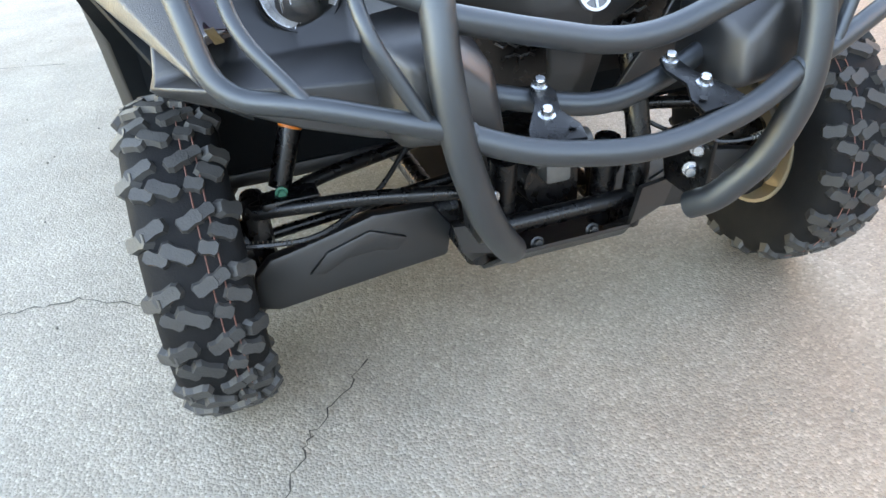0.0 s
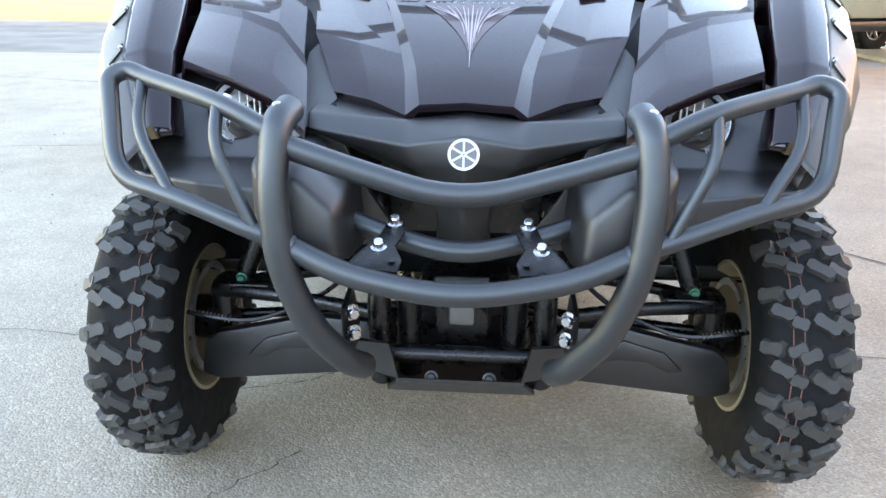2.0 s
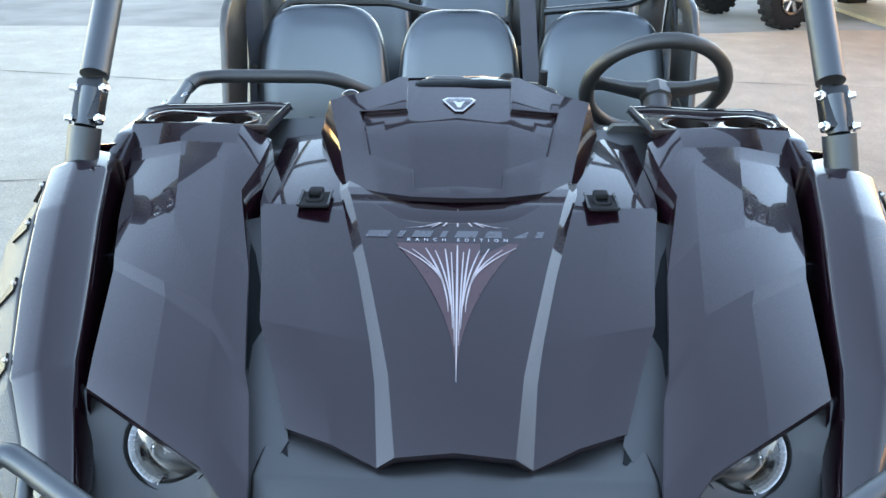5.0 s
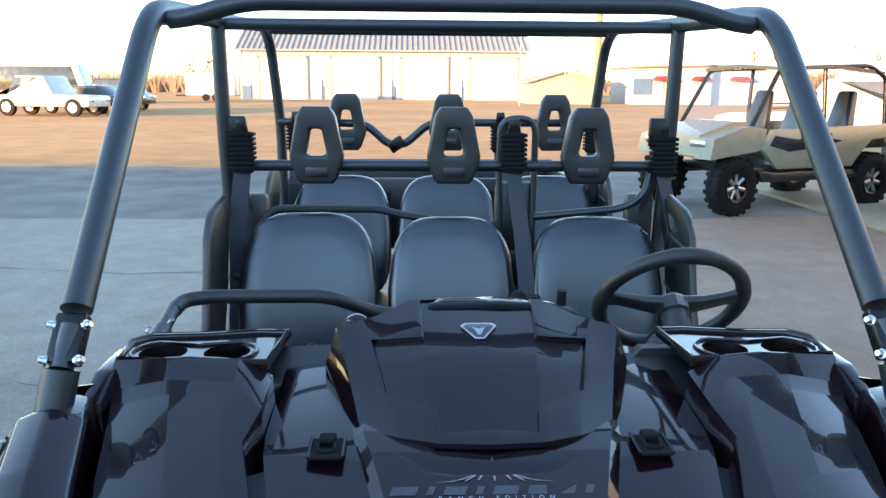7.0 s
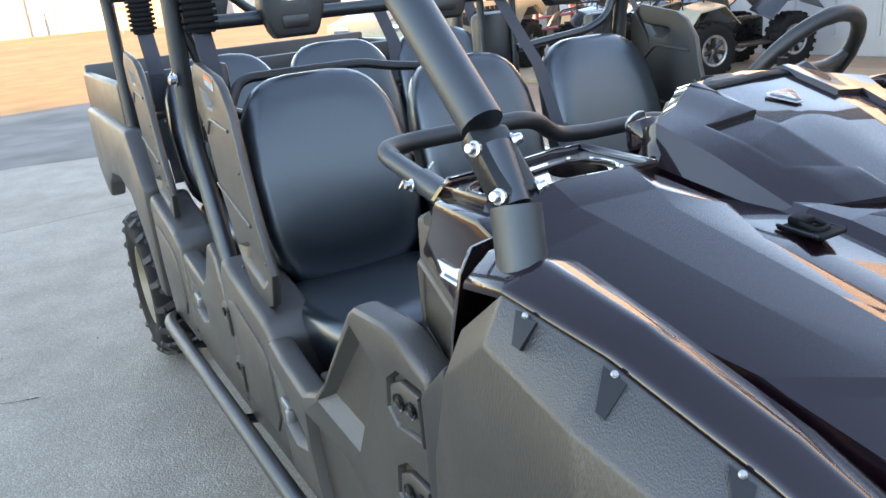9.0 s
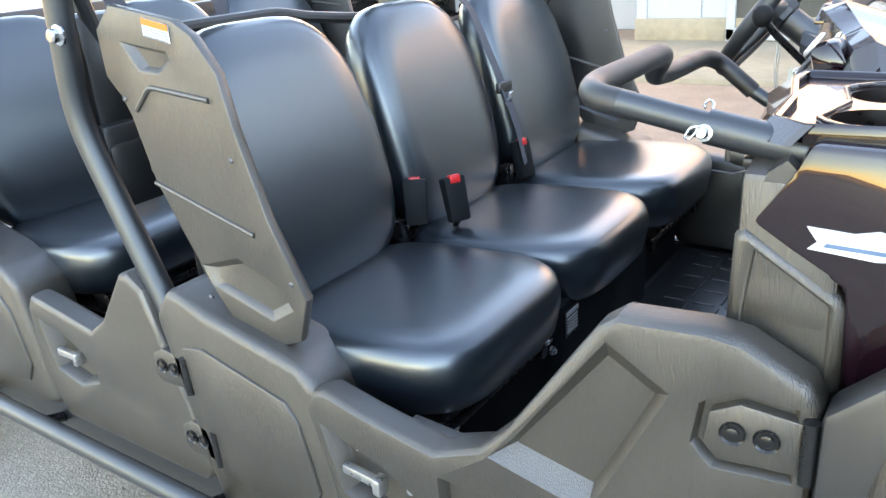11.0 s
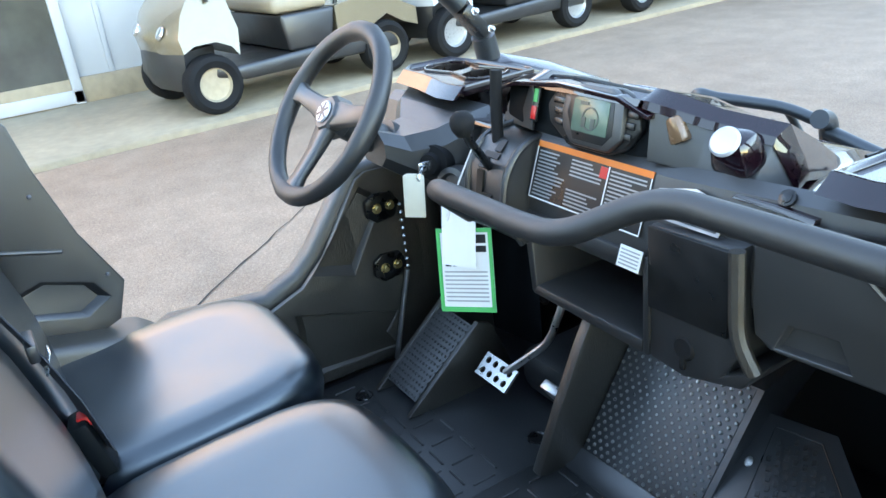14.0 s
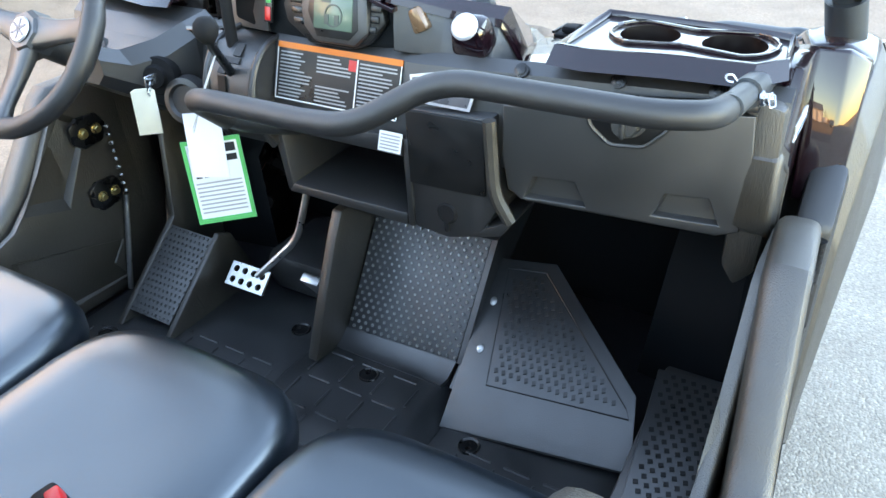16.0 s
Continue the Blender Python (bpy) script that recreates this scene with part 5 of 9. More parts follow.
for s in (-1, 1):
    k = 1 if s < 0 else -1
    F = new("fender")
    F.parent = CAR
    F["label"] = "glossy dark maroon front fender"
    bm = B()
    rows = [MX([(-0.519, -0.100, 0.845), (-0.504, -0.116, 0.893), (-0.405, -0.175, 0.872), (-0.325, -0.215, 0.845), (-0.253, -0.288, 0.806), (-0.262, -0.235, 0.770)], k),
            MX([(-0.526, -0.05, 0.865), (-0.512, -0.07, 0.912), (-0.415, -0.115, 0.900), (-0.335, -0.155, 0.878), (-0.262, -0.225, 0.832), (-0.268, -0.20, 0.790)], k),
            MX([(-0.553, 0.09, 0.915), (-0.540, 0.095, 0.9675), (-0.435, 0.025, 0.957), (-0.350, -0.03, 0.933), (-0.286, -0.105, 0.882), (-0.295, -0.10, 0.83)], k),
            MX([(-0.559, 0.12, 0.92), (-0.546, 0.118, 0.9795), (-0.444, 0.050, 0.9715), (-0.360, 0.000, 0.952), (-0.296, -0.078, 0.902), (-0.301, -0.07, 0.84)], k),
            MX([(-0.588, 0.22, 0.945), (-0.575, 0.22, 1.004), (-0.47, 0.19, 1.012), (-0.385, 0.15, 1.005), (-0.325, 0.09, 0.975), (-0.325, 0.09, 0.90)], k),
            MX([(-0.622, 0.385, 0.99), (-0.610, 0.385, 1.046), (-0.51, 0.37, 1.070), (-0.42, 0.345, 1.070), (-0.372, 0.255, 1.041), (-0.360, 0.25, 0.97)], k),
            MX([(-0.642, 0.415, 1.03), (-0.626, 0.415, 1.060), (-0.52, 0.405, 1.082), (-0.41, 0.385, 1.085), (-0.355, 0.32, 1.065), (-0.350, 0.32, 0.99)], k),
            MX([(-0.640, 0.450, 1.06), (-0.624, 0.450, 1.100), (-0.53, 0.440, 1.107), (-0.41, 0.433, 1.107), (-0.354, 0.425, 1.080), (-0.350, 0.42, 1.0)], k)]
    rows.insert(0, [(x, y + 0.003, z - 0.009) for x, y, z in rows[0]])
    shell(bm, rows, 0.008, 0.0075, lim=7, lift=(0, 0.3, -0.95))
    part("inner_panel", bm, PAINT, F, "glossy maroon panel over the headlight", 45)
    # tray with two cup holes
    bm = B()
    hs = [(-0.445 * k, 0.494, 0.040), (-0.556 * k, 0.494, 0.041)]
    outl = [(-0.622, 0.450), (-0.53, 0.440), (-0.41, 0.433), (-0.362, 0.43), (-0.352, 0.60), (-0.40, 0.605), (-0.50, 0.585), (-0.60, 0.580), (-0.630, 0.545)]
    ring_plate(bm, [(p[0] * k, p[1]) for p in outl], hs, 1.098, 0.01)
    tray = part("cup_tray", bm, PAINT, F, "maroon tray with two cup holes")
    bm = B()
    for hx, hy, r in hs:
        lathe(bm, [(r, 0.0), (r * 0.9, -0.075), (0, -0.075)], (hx, hy, 1.098), (0, 0, 1), 24)
    part("cup_holder", bm, CUPLINER, tray, "dark round cup wells")
    bm = B()
    ring = [(-0.445 + 0.053 * math.cos(a), 0.494 + 0.051 * math.sin(a)) for a in [radians(-70 + 20 * i) for i in range(8)]]
    ring += [(-0.500, 0.527)] + [(-0.556 + 0.054 * math.cos(a), 0.494 + 0.052 * math.sin(a)) for a in [radians(110 + 20 * i) for i in range(8)]] + [(-0.500, 0.461)]
    ring = [(x * k, y, 1.100) for x, y in ring]
    tube(bm, ring + ring[:2], 0.0035, 0.004, 6)
    part("cup_rim", bm, PAINT, tray, "raised rim round the two cup wells", 60)
    bm = B()
    shell(bm, [MX([(-0.630, 0.545, 1.106), (-0.60, 0.580, 1.106), (-0.50, 0.585, 1.106), (-0.40, 0.605, 1.106), (-0.352, 0.600, 1.106)], k), MX([(-0.636, 0.562, 1.086), (-0.60, 0.600, 1.084), (-0.50, 0.608, 1.084), (-0.40, 0.630, 1.086), (-0.350, 0.624, 1.086)], k)], 0.008, 0.0, lift=(0, -1, 0))
    part("tray_lip", bm, PAINT, tray)
    bm = B()
    loop = [(p[0] * k, p[1], 1.106) for p in outl]
    cx, cy = sum(p[0] for p in loop) / len(loop), sum(p[1] for p in loop) / len(loop)
    rings = [[(cx + (x - cx) * f, cy + (y - cy) * f, z) for x, y, _ in loop] for f, z in ((1.0, 1.088), (1.0, 1.103), (0.985, 1.107), (0.965, 1.106), (0.945, 1.0985))]
    vs = [[bm.verts.new(p) for p in r] for r in rings]
    for a, b in zip(vs, vs[1:]):
        for i in range(len(a)):
            bm.faces.new((a[i], a[(i + 1) % len(a)], b[(i + 1) % len(a)], b[i]))
    bmesh.ops.recalc_face_normals(bm, faces=bm.faces)
    part("tray_rim", bm, PAINT, tray, "raised rim of the tray", 60)
    # outer fender blade beside the pillar
    bm = B()
    rows = [MX([(-0.562, -0.215, 0.775), (-0.532, -0.225, 0.787), (-0.497, -0.215, 0.79), (-0.494, -0.18, 0.78)], k),
            MX([(-0.622, -0.10, 0.895), (-0.580, -0.092, 0.908), (-0.540, -0.06, 0.898), (-0.537, -0.03, 0.84)], k),
            MX([(-0.655, 0.03, 0.970), (-0.608, 0.035, 0.983), (-0.560, 0.05, 0.962), (-0.557, 0.06, 0.89)], k),
            MX([(-0.688, 0.17, 1.032), (-0.640, 0.172, 1.046), (-0.590, 0.18, 1.022), (-0.587, 0.18, 0.93)], k),
            MX([(-0.715, 0.29, 1.065), (-0.664, 0.29, 1.083), (-0.612, 0.29, 1.066), (-0.609, 0.30, 0.96)], k),
            MX([(-0.715, 0.36, 1.055), (-0.676, 0.37, 1.078), (-0.632, 0.37, 1.070), (-0.629, 0.38, 0.98)], k)]
    shell(bm, rows, 0.012, 0.007, lim=7, lift=(0, 0.3, -1))
    part("outer_blade", bm, PAINT, F, "glossy maroon outer fender strip", 45)
    # side of the cowl behind the fender
    bm = B()
    prism(bm, [(0.36, 1.060), (0.43, 1.090), (0.534, 1.094), (0.547, 1.064), (0.582, 1.012), (0.494, 0.955), (0.486, 0.84), (0.43, 0.80), (0.37, 0.86)], "x", -0.650 * k, -0.615 * k, 0.008)
    part("cowl_side", bm, PAINT, F, "maroon side of the cowl")
    bm = B()
    pocket_panel(bm, [(0.586, 1.006), (0.496, 0.948), (0.488, 0.935), (0.488, 0.835), (0.500, 0.826), (0.592, 0.886), (0.600, 0.90), (0.597, 0.995)], [([(0.576, 0.986), (0.503, 0.938), (0.500, 0.845), (0.585, 0.900)], 0.003, 0.96)], -0.652 * k, -0.60 * k, 0.010, 0.002)
    part("cowl_trim", bm, GRAINED, F, "black grained plastic corner below the cowl")
    bm = B()
    prism(bm, [(0.440, 1.012), (0.440, 0.994), (0.470, 0.990), (0.528, 0.994), (0.520, 1.002), (0.530, 1.016), (0.490, 1.014), (0.470, 1.019)], "x", -0.6525 * k, -0.6505 * k)
    stk = part("sticker", bm, WHITE, F, "white sticker with a blue edge")
    bm = B()
    prism(bm, [(0.443, 1.000), (0.443, 0.996), (0.515, 0.998), (0.512, 1.002)], "x", -0.6535 * k, -0.6524 * k)
    part("sticker_bar", bm, BLUE, stk)
    bm = B()
    shell(bm, [MX([(-0.640, 0.405, 1.078), (-0.685, 0.395, 1.076), (-0.713, 0.375, 1.058)], k), MX([(-0.648, 0.425, 0.98), (-0.690, 0.420, 0.98), (-0.714, 0.405, 0.97)], k), MX([(-0.655, 0.440, 0.868), (-0.692, 0.436, 0.866), (-0.714, 0.425, 0.872)], k)], 0.008, 0.004, lift=(0, -1, 0))
    part("fender_back", bm, PAINT, F, "maroon back wall of the fender below the pillar", 50)
    # wheel-arch flare
    bm = B()
    inner = [(-0.548, -0.230, 0.768), (-0.618, -0.105, 0.893), (-0.658, 0.03, 0.966), (-0.690, 0.17, 1.028), (-0.715, 0.29, 1.060), (-0.712, 0.38, 0.99), (-0.70, 0.44, 0.86), (-0.70, 0.48, 0.62), (-0.70, 0.50, 0.45)]
    mid = [(-0.570, -0.250, 0.745), (-0.646, -0.14, 0.843), (-0.702, 0.0, 0.915), (-0.742, 0.16, 0.980), (-0.742, 0.29, 1.012), (-0.738, 0.385, 0.935), (-0.732, 0.44, 0.80), (-0.728, 0.47, 0.60), (-0.725, 0.49, 0.44)]
    outer = [(-0.564, -0.255, 0.732), (-0.648, -0.150, 0.806), (-0.716, -0.01, 0.855), (-0.760, 0.14, 0.845), (-0.760, 0.27, 0.82), (-0.752, 0.36, 0.74), (-0.745, 0.405, 0.64), (-0.738, 0.43, 0.52), (-0.735, 0.445, 0.42)]
    under = [(-0.548, -0.235, 0.722), (-0.625, -0.135, 0.796), (-0.692, 0.0, 0.845), (-0.738, 0.14, 0.83), (-0.738, 0.26, 0.805), (-0.73, 0.35, 0.73), (-0.725, 0.39, 0.63), (-0.715, 0.415, 0.52), (-0.71, 0.43, 0.42)]
    rows = [MX(list(t), k) for t in zip(inner, mid, outer, under)]
    shell(bm, rows, 0.010, 0.012, lift=(0.6 * k, 0.3, -0.6), lim=8)
    part("wheel_flare", bm, GRAINED, F, "black plastic wheel-arch flare", 45)
    for f in (1.25, 2.1, 2.9, 3.7):
        a, g = int(f), f - int(f)
        p0 = Vector(inner[a]).lerp(Vector(inner[a + 1]), g)
        p1 = Vector(mid[a]).lerp(Vector(mid[a + 1]), g)
        al = (Vector(inner[a + 1]) - Vector(inner[a])).normalized()
        nr = (p1 - p0).cross(al).normalized()
        nr = nr if nr.z > 0 else -nr
        e0, e1 = p0.lerp(p1, 0.10) + nr * 0.004, p0.lerp(p1, 0.62) + nr * 0.004
        # solid black wedge, slightly proud, its colour giving the pocket's shade
        bm = B()
        w = [e0 - al * 0.013, e0 + al * 0.013, e1 + al * 0.002, e1 - al * 0.008]
        loft(bm, [MX([tuple(q) for q in w], k), MX([tuple(q - nr * 0.012) for q in w], k)])
        part("flare_notch", bm, BLACKLBL, F, "dark wedge-shaped screw pocket", 20)
        bm = B()
        bolt(bm, mx(tuple(e0 + nr * 0.002), k), mx(tuple(nr), k), 0.0024, 0.002)
        part("flare_screw", bm, STEEL, F)
    # amber block: the warm reflection on the blade's tip, put into colour
    bm = B()
    loft(bm, [MX([(-0.540, -0.222, 0.792), (-0.527, -0.226, 0.794), (-0.517, -0.226, 0.774), (-0.530, -0.224, 0.772)], k), MX([(-0.540, -0.205, 0.792), (-0.527, -0.205, 0.794), (-0.517, -0.205, 0.774), (-0.530, -0.205, 0.772)], k)])
    part("side_marker", bm, mat("amber_glint", (0.10, 0.062, 0.028), 0.2, 0.2), F, "small dark amber block coloured as the blade tip's warm glint", 20)
    bm = B()
    for p in ((-0.614, 0.392, 1.034),):
        bolt(bm, mx(p, k), (0, -0.5, 0.86), 0.006, 0.003)
    part("panel_screw", bm, DARKSTEEL, F)
    # inner wheel well
    bm = B()
    shell(bm, [MX([(-0.50, -0.20, 0.66), (-0.60, -0.16, 0.71)], k), MX([(-0.48, -0.05, 0.78), (-0.69, 0.0, 0.82)], k), MX([(-0.48, 0.2, 0.80), (-0.74, 0.2, 0.80)], k), MX([(-0.48, 0.36, 0.66), (-0.72, 0.38, 0.66)], k), MX([(-0.45, 0.38, 0.40), (-0.70, 0.42, 0.40)], k)], 0.01)
    part("wheel_well", bm, MATT, F, "dark inner wheel well", 60)

# ---- roll cage ----
CAGE = new("roll_cage")
CAGE.parent = CAR
CAGE["label"] = "black tubular roll cage"
for s in (-1, 1):
    k = 1 if s < 0 else -1
    bm = B()
    tube(bm, MX([(-0.655, 0.395, 1.205), (-0.668, 0.90, 1.705), (-0.685, 1.10, 1.728), (-0.69, 1.58, 1.745)], k), 0.025, 0.10, 16)
    part("front_pillar", bm, TUBE, CAGE, "thick front pillar running back into the roof")
    bm = B()
    tube(bm, MX([(-0.672, 0.31, 1.05), (-0.660, 0.335, 1.128)], k), 0.0275, n=16)
    tube(bm, MX([(-0.660, 0.335, 1.128), (-0.655, 0.375, 1.185)], k), 0.018, n=14)
    part("pillar_socket", bm, TUBE, CAGE, "short pillar socket")
    bm = B()
    box(bm, mx((-0.657, 0.365, 1.165), k), (0.05, 0.03, 0.085), 0.006, Matrix.Rotation(radians(-42), 3, "X"))
    part("pillar_clamp", bm, DARKSTEEL, CAGE)
    bm = B()
    for dz in (-0.022, 0.022):
        for sx in (-1, 1):
            bolt(bm, Vector(mx((-0.657, 0.357 + dz * 0.9, 1.165 + dz), k)) + Vector((sx * 0.026, -0.005, 0)), (sx, -0.3, 0.3), 0.006, 0.009)
    parts("pillar_bolt", bm, ZINC, CAGE, "bright zinc clamp bolts")
    bm = B()
    tube(bm, MX([(-0.685, 1.52, 0.72), (-0.685, 1.615, 0.94), (-0.690, 1.655, 1.06), (-0.690, 1.60, 1.45), (-0.690, 1.585, 1.745)], k), 0.022, 0.08, 14)
    part("middle_post", bm, TUBE, CAGE, "bent middle post")
    bm = B()
    tube(bm, MX([(-0.69, 1.58, 1.745), (-0.70, 2.40, 1.785), (-0.70, 2.53, 1.72), (-0.68, 2.60, 1.40), (-0.68, 2.62, 0.85)], k), 0.022, 0.10, 14)
    part("rear_post", bm, TUBE, CAGE, "rear roof rail and post")
    bm = B()
    tube(bm, MX([(-0.672, 1.62, 1.31), (-0.60, 1.66, 1.10), (-0.52, 1.68, 1.07)], k), 0.014, 0.05, 10)
    part("cage_brace", bm, TUBE, CAGE)
    bm = B()
    bolt(bm, mx((-0.714, 1.61, 1.195), k), mx((-1, 0, 0), k), 0.011, 0.014)
    part("post_bolt", bm, ZINC, CAGE)
    bm = B()
    box(bm, mx((-0.66, 1.60, 1.42), k), (0.075, 0.02, 0.09), 0.006)
    box(bm, mx((-0.67, 0.97, 1.70), k), (0.05, 0.05, 0.03), 0.006)
    parts("cage_bracket", bm, DARKSTEEL, CAGE)
bm = B()
tube(bm, [(-0.645, 0.955, 1.695), (-0.60, 0.95, 1.70), (-0.48, 0.945, 1.735), (0.48, 0.945, 1.735), (0.60, 0.95, 1.70), (0.645, 0.955, 1.695)], 0.020, 0.06, 14)
part("roof_cross_bar", bm, TUBE, CAGE, "front roof cross bar")
bm = B()
tube(bm, [(-0.69, 1.60, 1.735), (0.69, 1.60, 1.735)], 0.018)
tube(bm, [(-0.70, 2.45, 1.775), (0.70, 2.45, 1.775)], 0.018)
for s in (-1, 1):
    tube(bm, [(s * 0.55, 1.0, 1.715), (s * 0.66, 1.25, 1.74)], 0.016)
parts("roof_cross_bar", bm, TUBE, CAGE)
bm = B()
tube(bm, [(-0.675, 1.625, 1.312), (0.675, 1.625, 1.312)], 0.0175, n=14)
part("headrest_bar", bm, TUBE, CAGE, "straight bar across behind the front seats")
bm = B()
tube(bm, [(-0.68, 2.55, 1.405), (-0.31, 2.52, 1.40), (-0.215, 2.52, 1.312), (-0.145, 2.52, 1.312), (-0.04, 2.52, 1.405), (0.68, 2.55, 1.405)], 0.017, 0.05, 12)
part("rear_headrest_bar", bm, TUBE, CAGE, "bent bar across behind the rear seats")
bm = B()
box(bm, (-0.18, 2.50, 1.315), (0.07, 0.03, 0.05), 0.006, Matrix.Rotation(radians(-35), 3, "Y"))
parts("cage_bracket", bm, DARKSTEEL, CAGE)
for s in (-1, 1):
    bm = B()
    tube(bm, [(0.215 + s * 0.055, 1.63, 1.30), (0.215 + s * 0.055, 1.63, 0.75)], 0.0105)
    part("belt_post", bm, TUBE, CAGE)
bm = B()
tube(bm, [(0.16, 1.63, 1.31), (0.16, 1.62, 1.46), (0.27, 1.62, 1.46), (0.27, 1.63, 1.31)], 0.011, 0.05, 10)
part("belt_hoop", bm, TUBE, CAGE)
# grab rail behind the front seats for the second row
bm = B()
tube(bm, [(-0.60, 1.60, 1.11), (-0.56, 1.63, 1.175), (-0.22, 1.64, 1.172), (-0.15, 1.63, 1.155), (0.0, 1.62, 1.135), (0.16, 1.62, 1.12)], 0.0125, 0.04, 10)
part("rear_grab_rail", bm, FOAM, CAGE, "padded black grab rail behind the seats")
bm = B()
tube(bm, [(0.27, 1.62, 1.15), (0.56, 1.63, 1.175), (0.62, 1.60, 1.22), (0.645, 1.62, 1.30)], 0.0125, 0.04, 10)
part("rear_grab_rail", bm, TUBE, CAGE)


def headrest(x, y, z, parent=CAGE):
    bm = B()
    outl = [(-0.040, 0.115), (0.040, 0.115), (0.052, 0.100), (0.060, 0.085), (0.083, -0.035), (0.080, -0.055), (0.062, -0.105), (0.050, -0.120), (-0.050, -0.120), (-0.062, -0.105), (-0.080, -0.055), (-0.083, -0.035), (-0.060, 0.085), (-0.052, 0.100)]
    hole = [(-0.017, 0.048), (0.017, 0.048), (0.030, -0.022), (0.026, -0.034), (-0.026, -0.034), (-0.030, -0.022)]
    t = bmesh.new()
    Lo = [[t.verts.new((px, 0, pz)) for px, pz in l] for l in (outl, hole)]
    es = [t.edges.new((l[i], l[(i + 1) % len(l)])) for l in Lo for i in range(len(l))]
    bmesh.ops.triangle_fill(t, edges=es, use_beauty=True)
    g = bmesh.ops.extrude_face_region(t, geom=t.faces[:])
    bmesh.ops.translate(t, verts=[v for v in g["geom"] if isinstance(v, bmesh.types.BMVert)], vec=(0, 0.05, 0))
    bmesh.ops.recalc_face_normals(t, faces=t.faces)
    rim = [e for e in t.edges if e.calc_face_angle(0) > radians(60)]
    bevel_new(t, rim, 0.009, 3)
    t.transform(Matrix.Translation((x, y, z)))
    merge(bm, t)
    box(bm, (x, y + 0.010, z - 0.083), (0.070, 0.03, 0.034), 0.008)
    part("headrest", bm, PLASTIC, parent, "black moulded headrest with a slot")


for x in (-0.41, 0.012, 0.432):
    headrest(x, 1.575, 1.380)
for x in (-0.39, 0.04, 0.49):
    headrest(x, 2.475, 1.410)


# ---- seats ----
def sup(w, d, n=28, p=3.2):
    """A rounded square outline."""
    out = []
    for i in range(n):
        a = 2 * math.pi * i / n
        c, s = math.cos(a), math.sin(a)
        out.append((w * math.copysign(abs(c) ** (2 / p), c), d * math.copysign(abs(s) ** (2 / p), s)))
    return out


def seat(x, y, z, w=0.217, bw=0.207):
    S = new("seat")
    S.parent = CAR
    S["label"] = "black vinyl bucket seat"
    # cushion: plump, higher at the front edge, rounded sides
    bm = B()
    loops = []
    for f, h, sc in ((0.0, -0.125, 0.88), (0.0, -0.11, 0.955), (0, -0.06, 1.0), (0, -0.03, 1.0), (0, -0.012, 0.975), (0, -0.002, 0.93), (0, 0.004, 0.84), (0, 0.004, 0.62), (0, 0.002, 0.40), (0, 0.001, 0.20), (0, 0.0005, 0.05)):
        l = []
        for px, py in sup(w, 0.222, 40, 4.6):
            taper = 1.0 - 0.10 * max(0, -py / 0.23) ** 2
            X, Y = px * sc * taper, py * sc
            dz = 0.012 * (-Y / 0.23) - 0.016 * max(0, -Y / 0.23) ** 6 * (1 if h > -0.05 else 0)
            l.append((x + X, y + Y, z + h + dz))
        loops.append(l)
    loft(bm, loops)
    part("cushion", bm, VINYL, S, "rounded black vinyl cushion", 60)
    bm = B()
    box(bm, (x, y + 0.02, z - 0.145), (w * 1.5, 0.36, 0.05), 0.01)
    for sx in (-1, 1):
        tube(bm, [(x + sx * w * 0.7, y - 0.17, z - 0.165), (x + sx * w * 0.7, y + 0.2, z - 0.165)], 0.012)
    tube(bm, [(x - w * 0.75, y - 0.16, z - 0.150), (x + w * 0.75, y - 0.16, z - 0.150)], 0.010)
    part("seat_base", bm, DARKSTEEL, S, "black seat rail frame")
    bm = B()
    for sx in (-1, 1) if x < -0.3 and y < 1.5 else ():
        box(bm, (x + sx * w * 0.72, y - 0.165, z - 0.142), (0.022, 0.03, 0.010), 0.003)
        bolt(bm, (x + sx * w * 0.72, y - 0.185, z - 0.160), (0, -1, 0), 0.006, 0.006)
    if bm.verts:
        parts("rail_end", bm, ZINC, S, "bright zinc rail end")
    # backrest: tall, narrower at the top, bowed sides
    bm = B()
    prof = []
    for i in range(30):
        a = 2 * math.pi * i / 30
        c, s = math.cos(a), math.sin(a)
        pp = 4.0
        u, v = math.copysign(abs(c) ** (2 / pp), c), math.copysign(abs(s) ** (2 / pp), s)
        wid = bw * (1.0 - 0.16 * max(0, v) ** 1.6 - 0.02 * max(0, -v) ** 2)
        prof.append((u * wid, v * ((0.239 if x < -0.3 or y > 1.5 else 0.226) if v > 0 else 0.275)))
    loops = []
    for dep, sc in ((0.085, 0.86), (0.080, 0.95), (0.06, 0.995), (0.03, 1.0), (0.012, 0.98), (0.000, 0.93), (-0.008, 0.85), (-0.009, 0.62), (-0.009, 0.40), (-0.009, 0.20), (-0.009, 0.05)):
        l = []
        for px, pv in prof:
            X, V = px * sc, pv * sc
            curve = 0.030 * (V / 0.245) ** 2 * (1 if dep < 0.05 else 0.3) - 0.012 * (1 - (px / w) ** 2) * 0
            l.append(Vector((X, dep + curve * 0.6 - 0.012 * (abs(X) / w) ** 4, V)))
        loops.append(l)
    R = Matrix.Translation((x, y + 0.222, z + 0.238)) @ Matrix.Rotation(radians(-17), 4, "X")
    loft(bm, [[R @ p for p in l] for l in loops])
    part("backrest", bm, VINYL, S, "tall black vinyl backrest", 60)
    bm = B()
    for sx in (-1, 1):
        tube(bm, [(x + sx * 0.09, y + 0.25, z - 0.13), (x + sx * 0.09, y + 0.30, z + 0.10)], 0.011)
    parts("back_bracket", bm, DARKSTEEL, S)
    return S


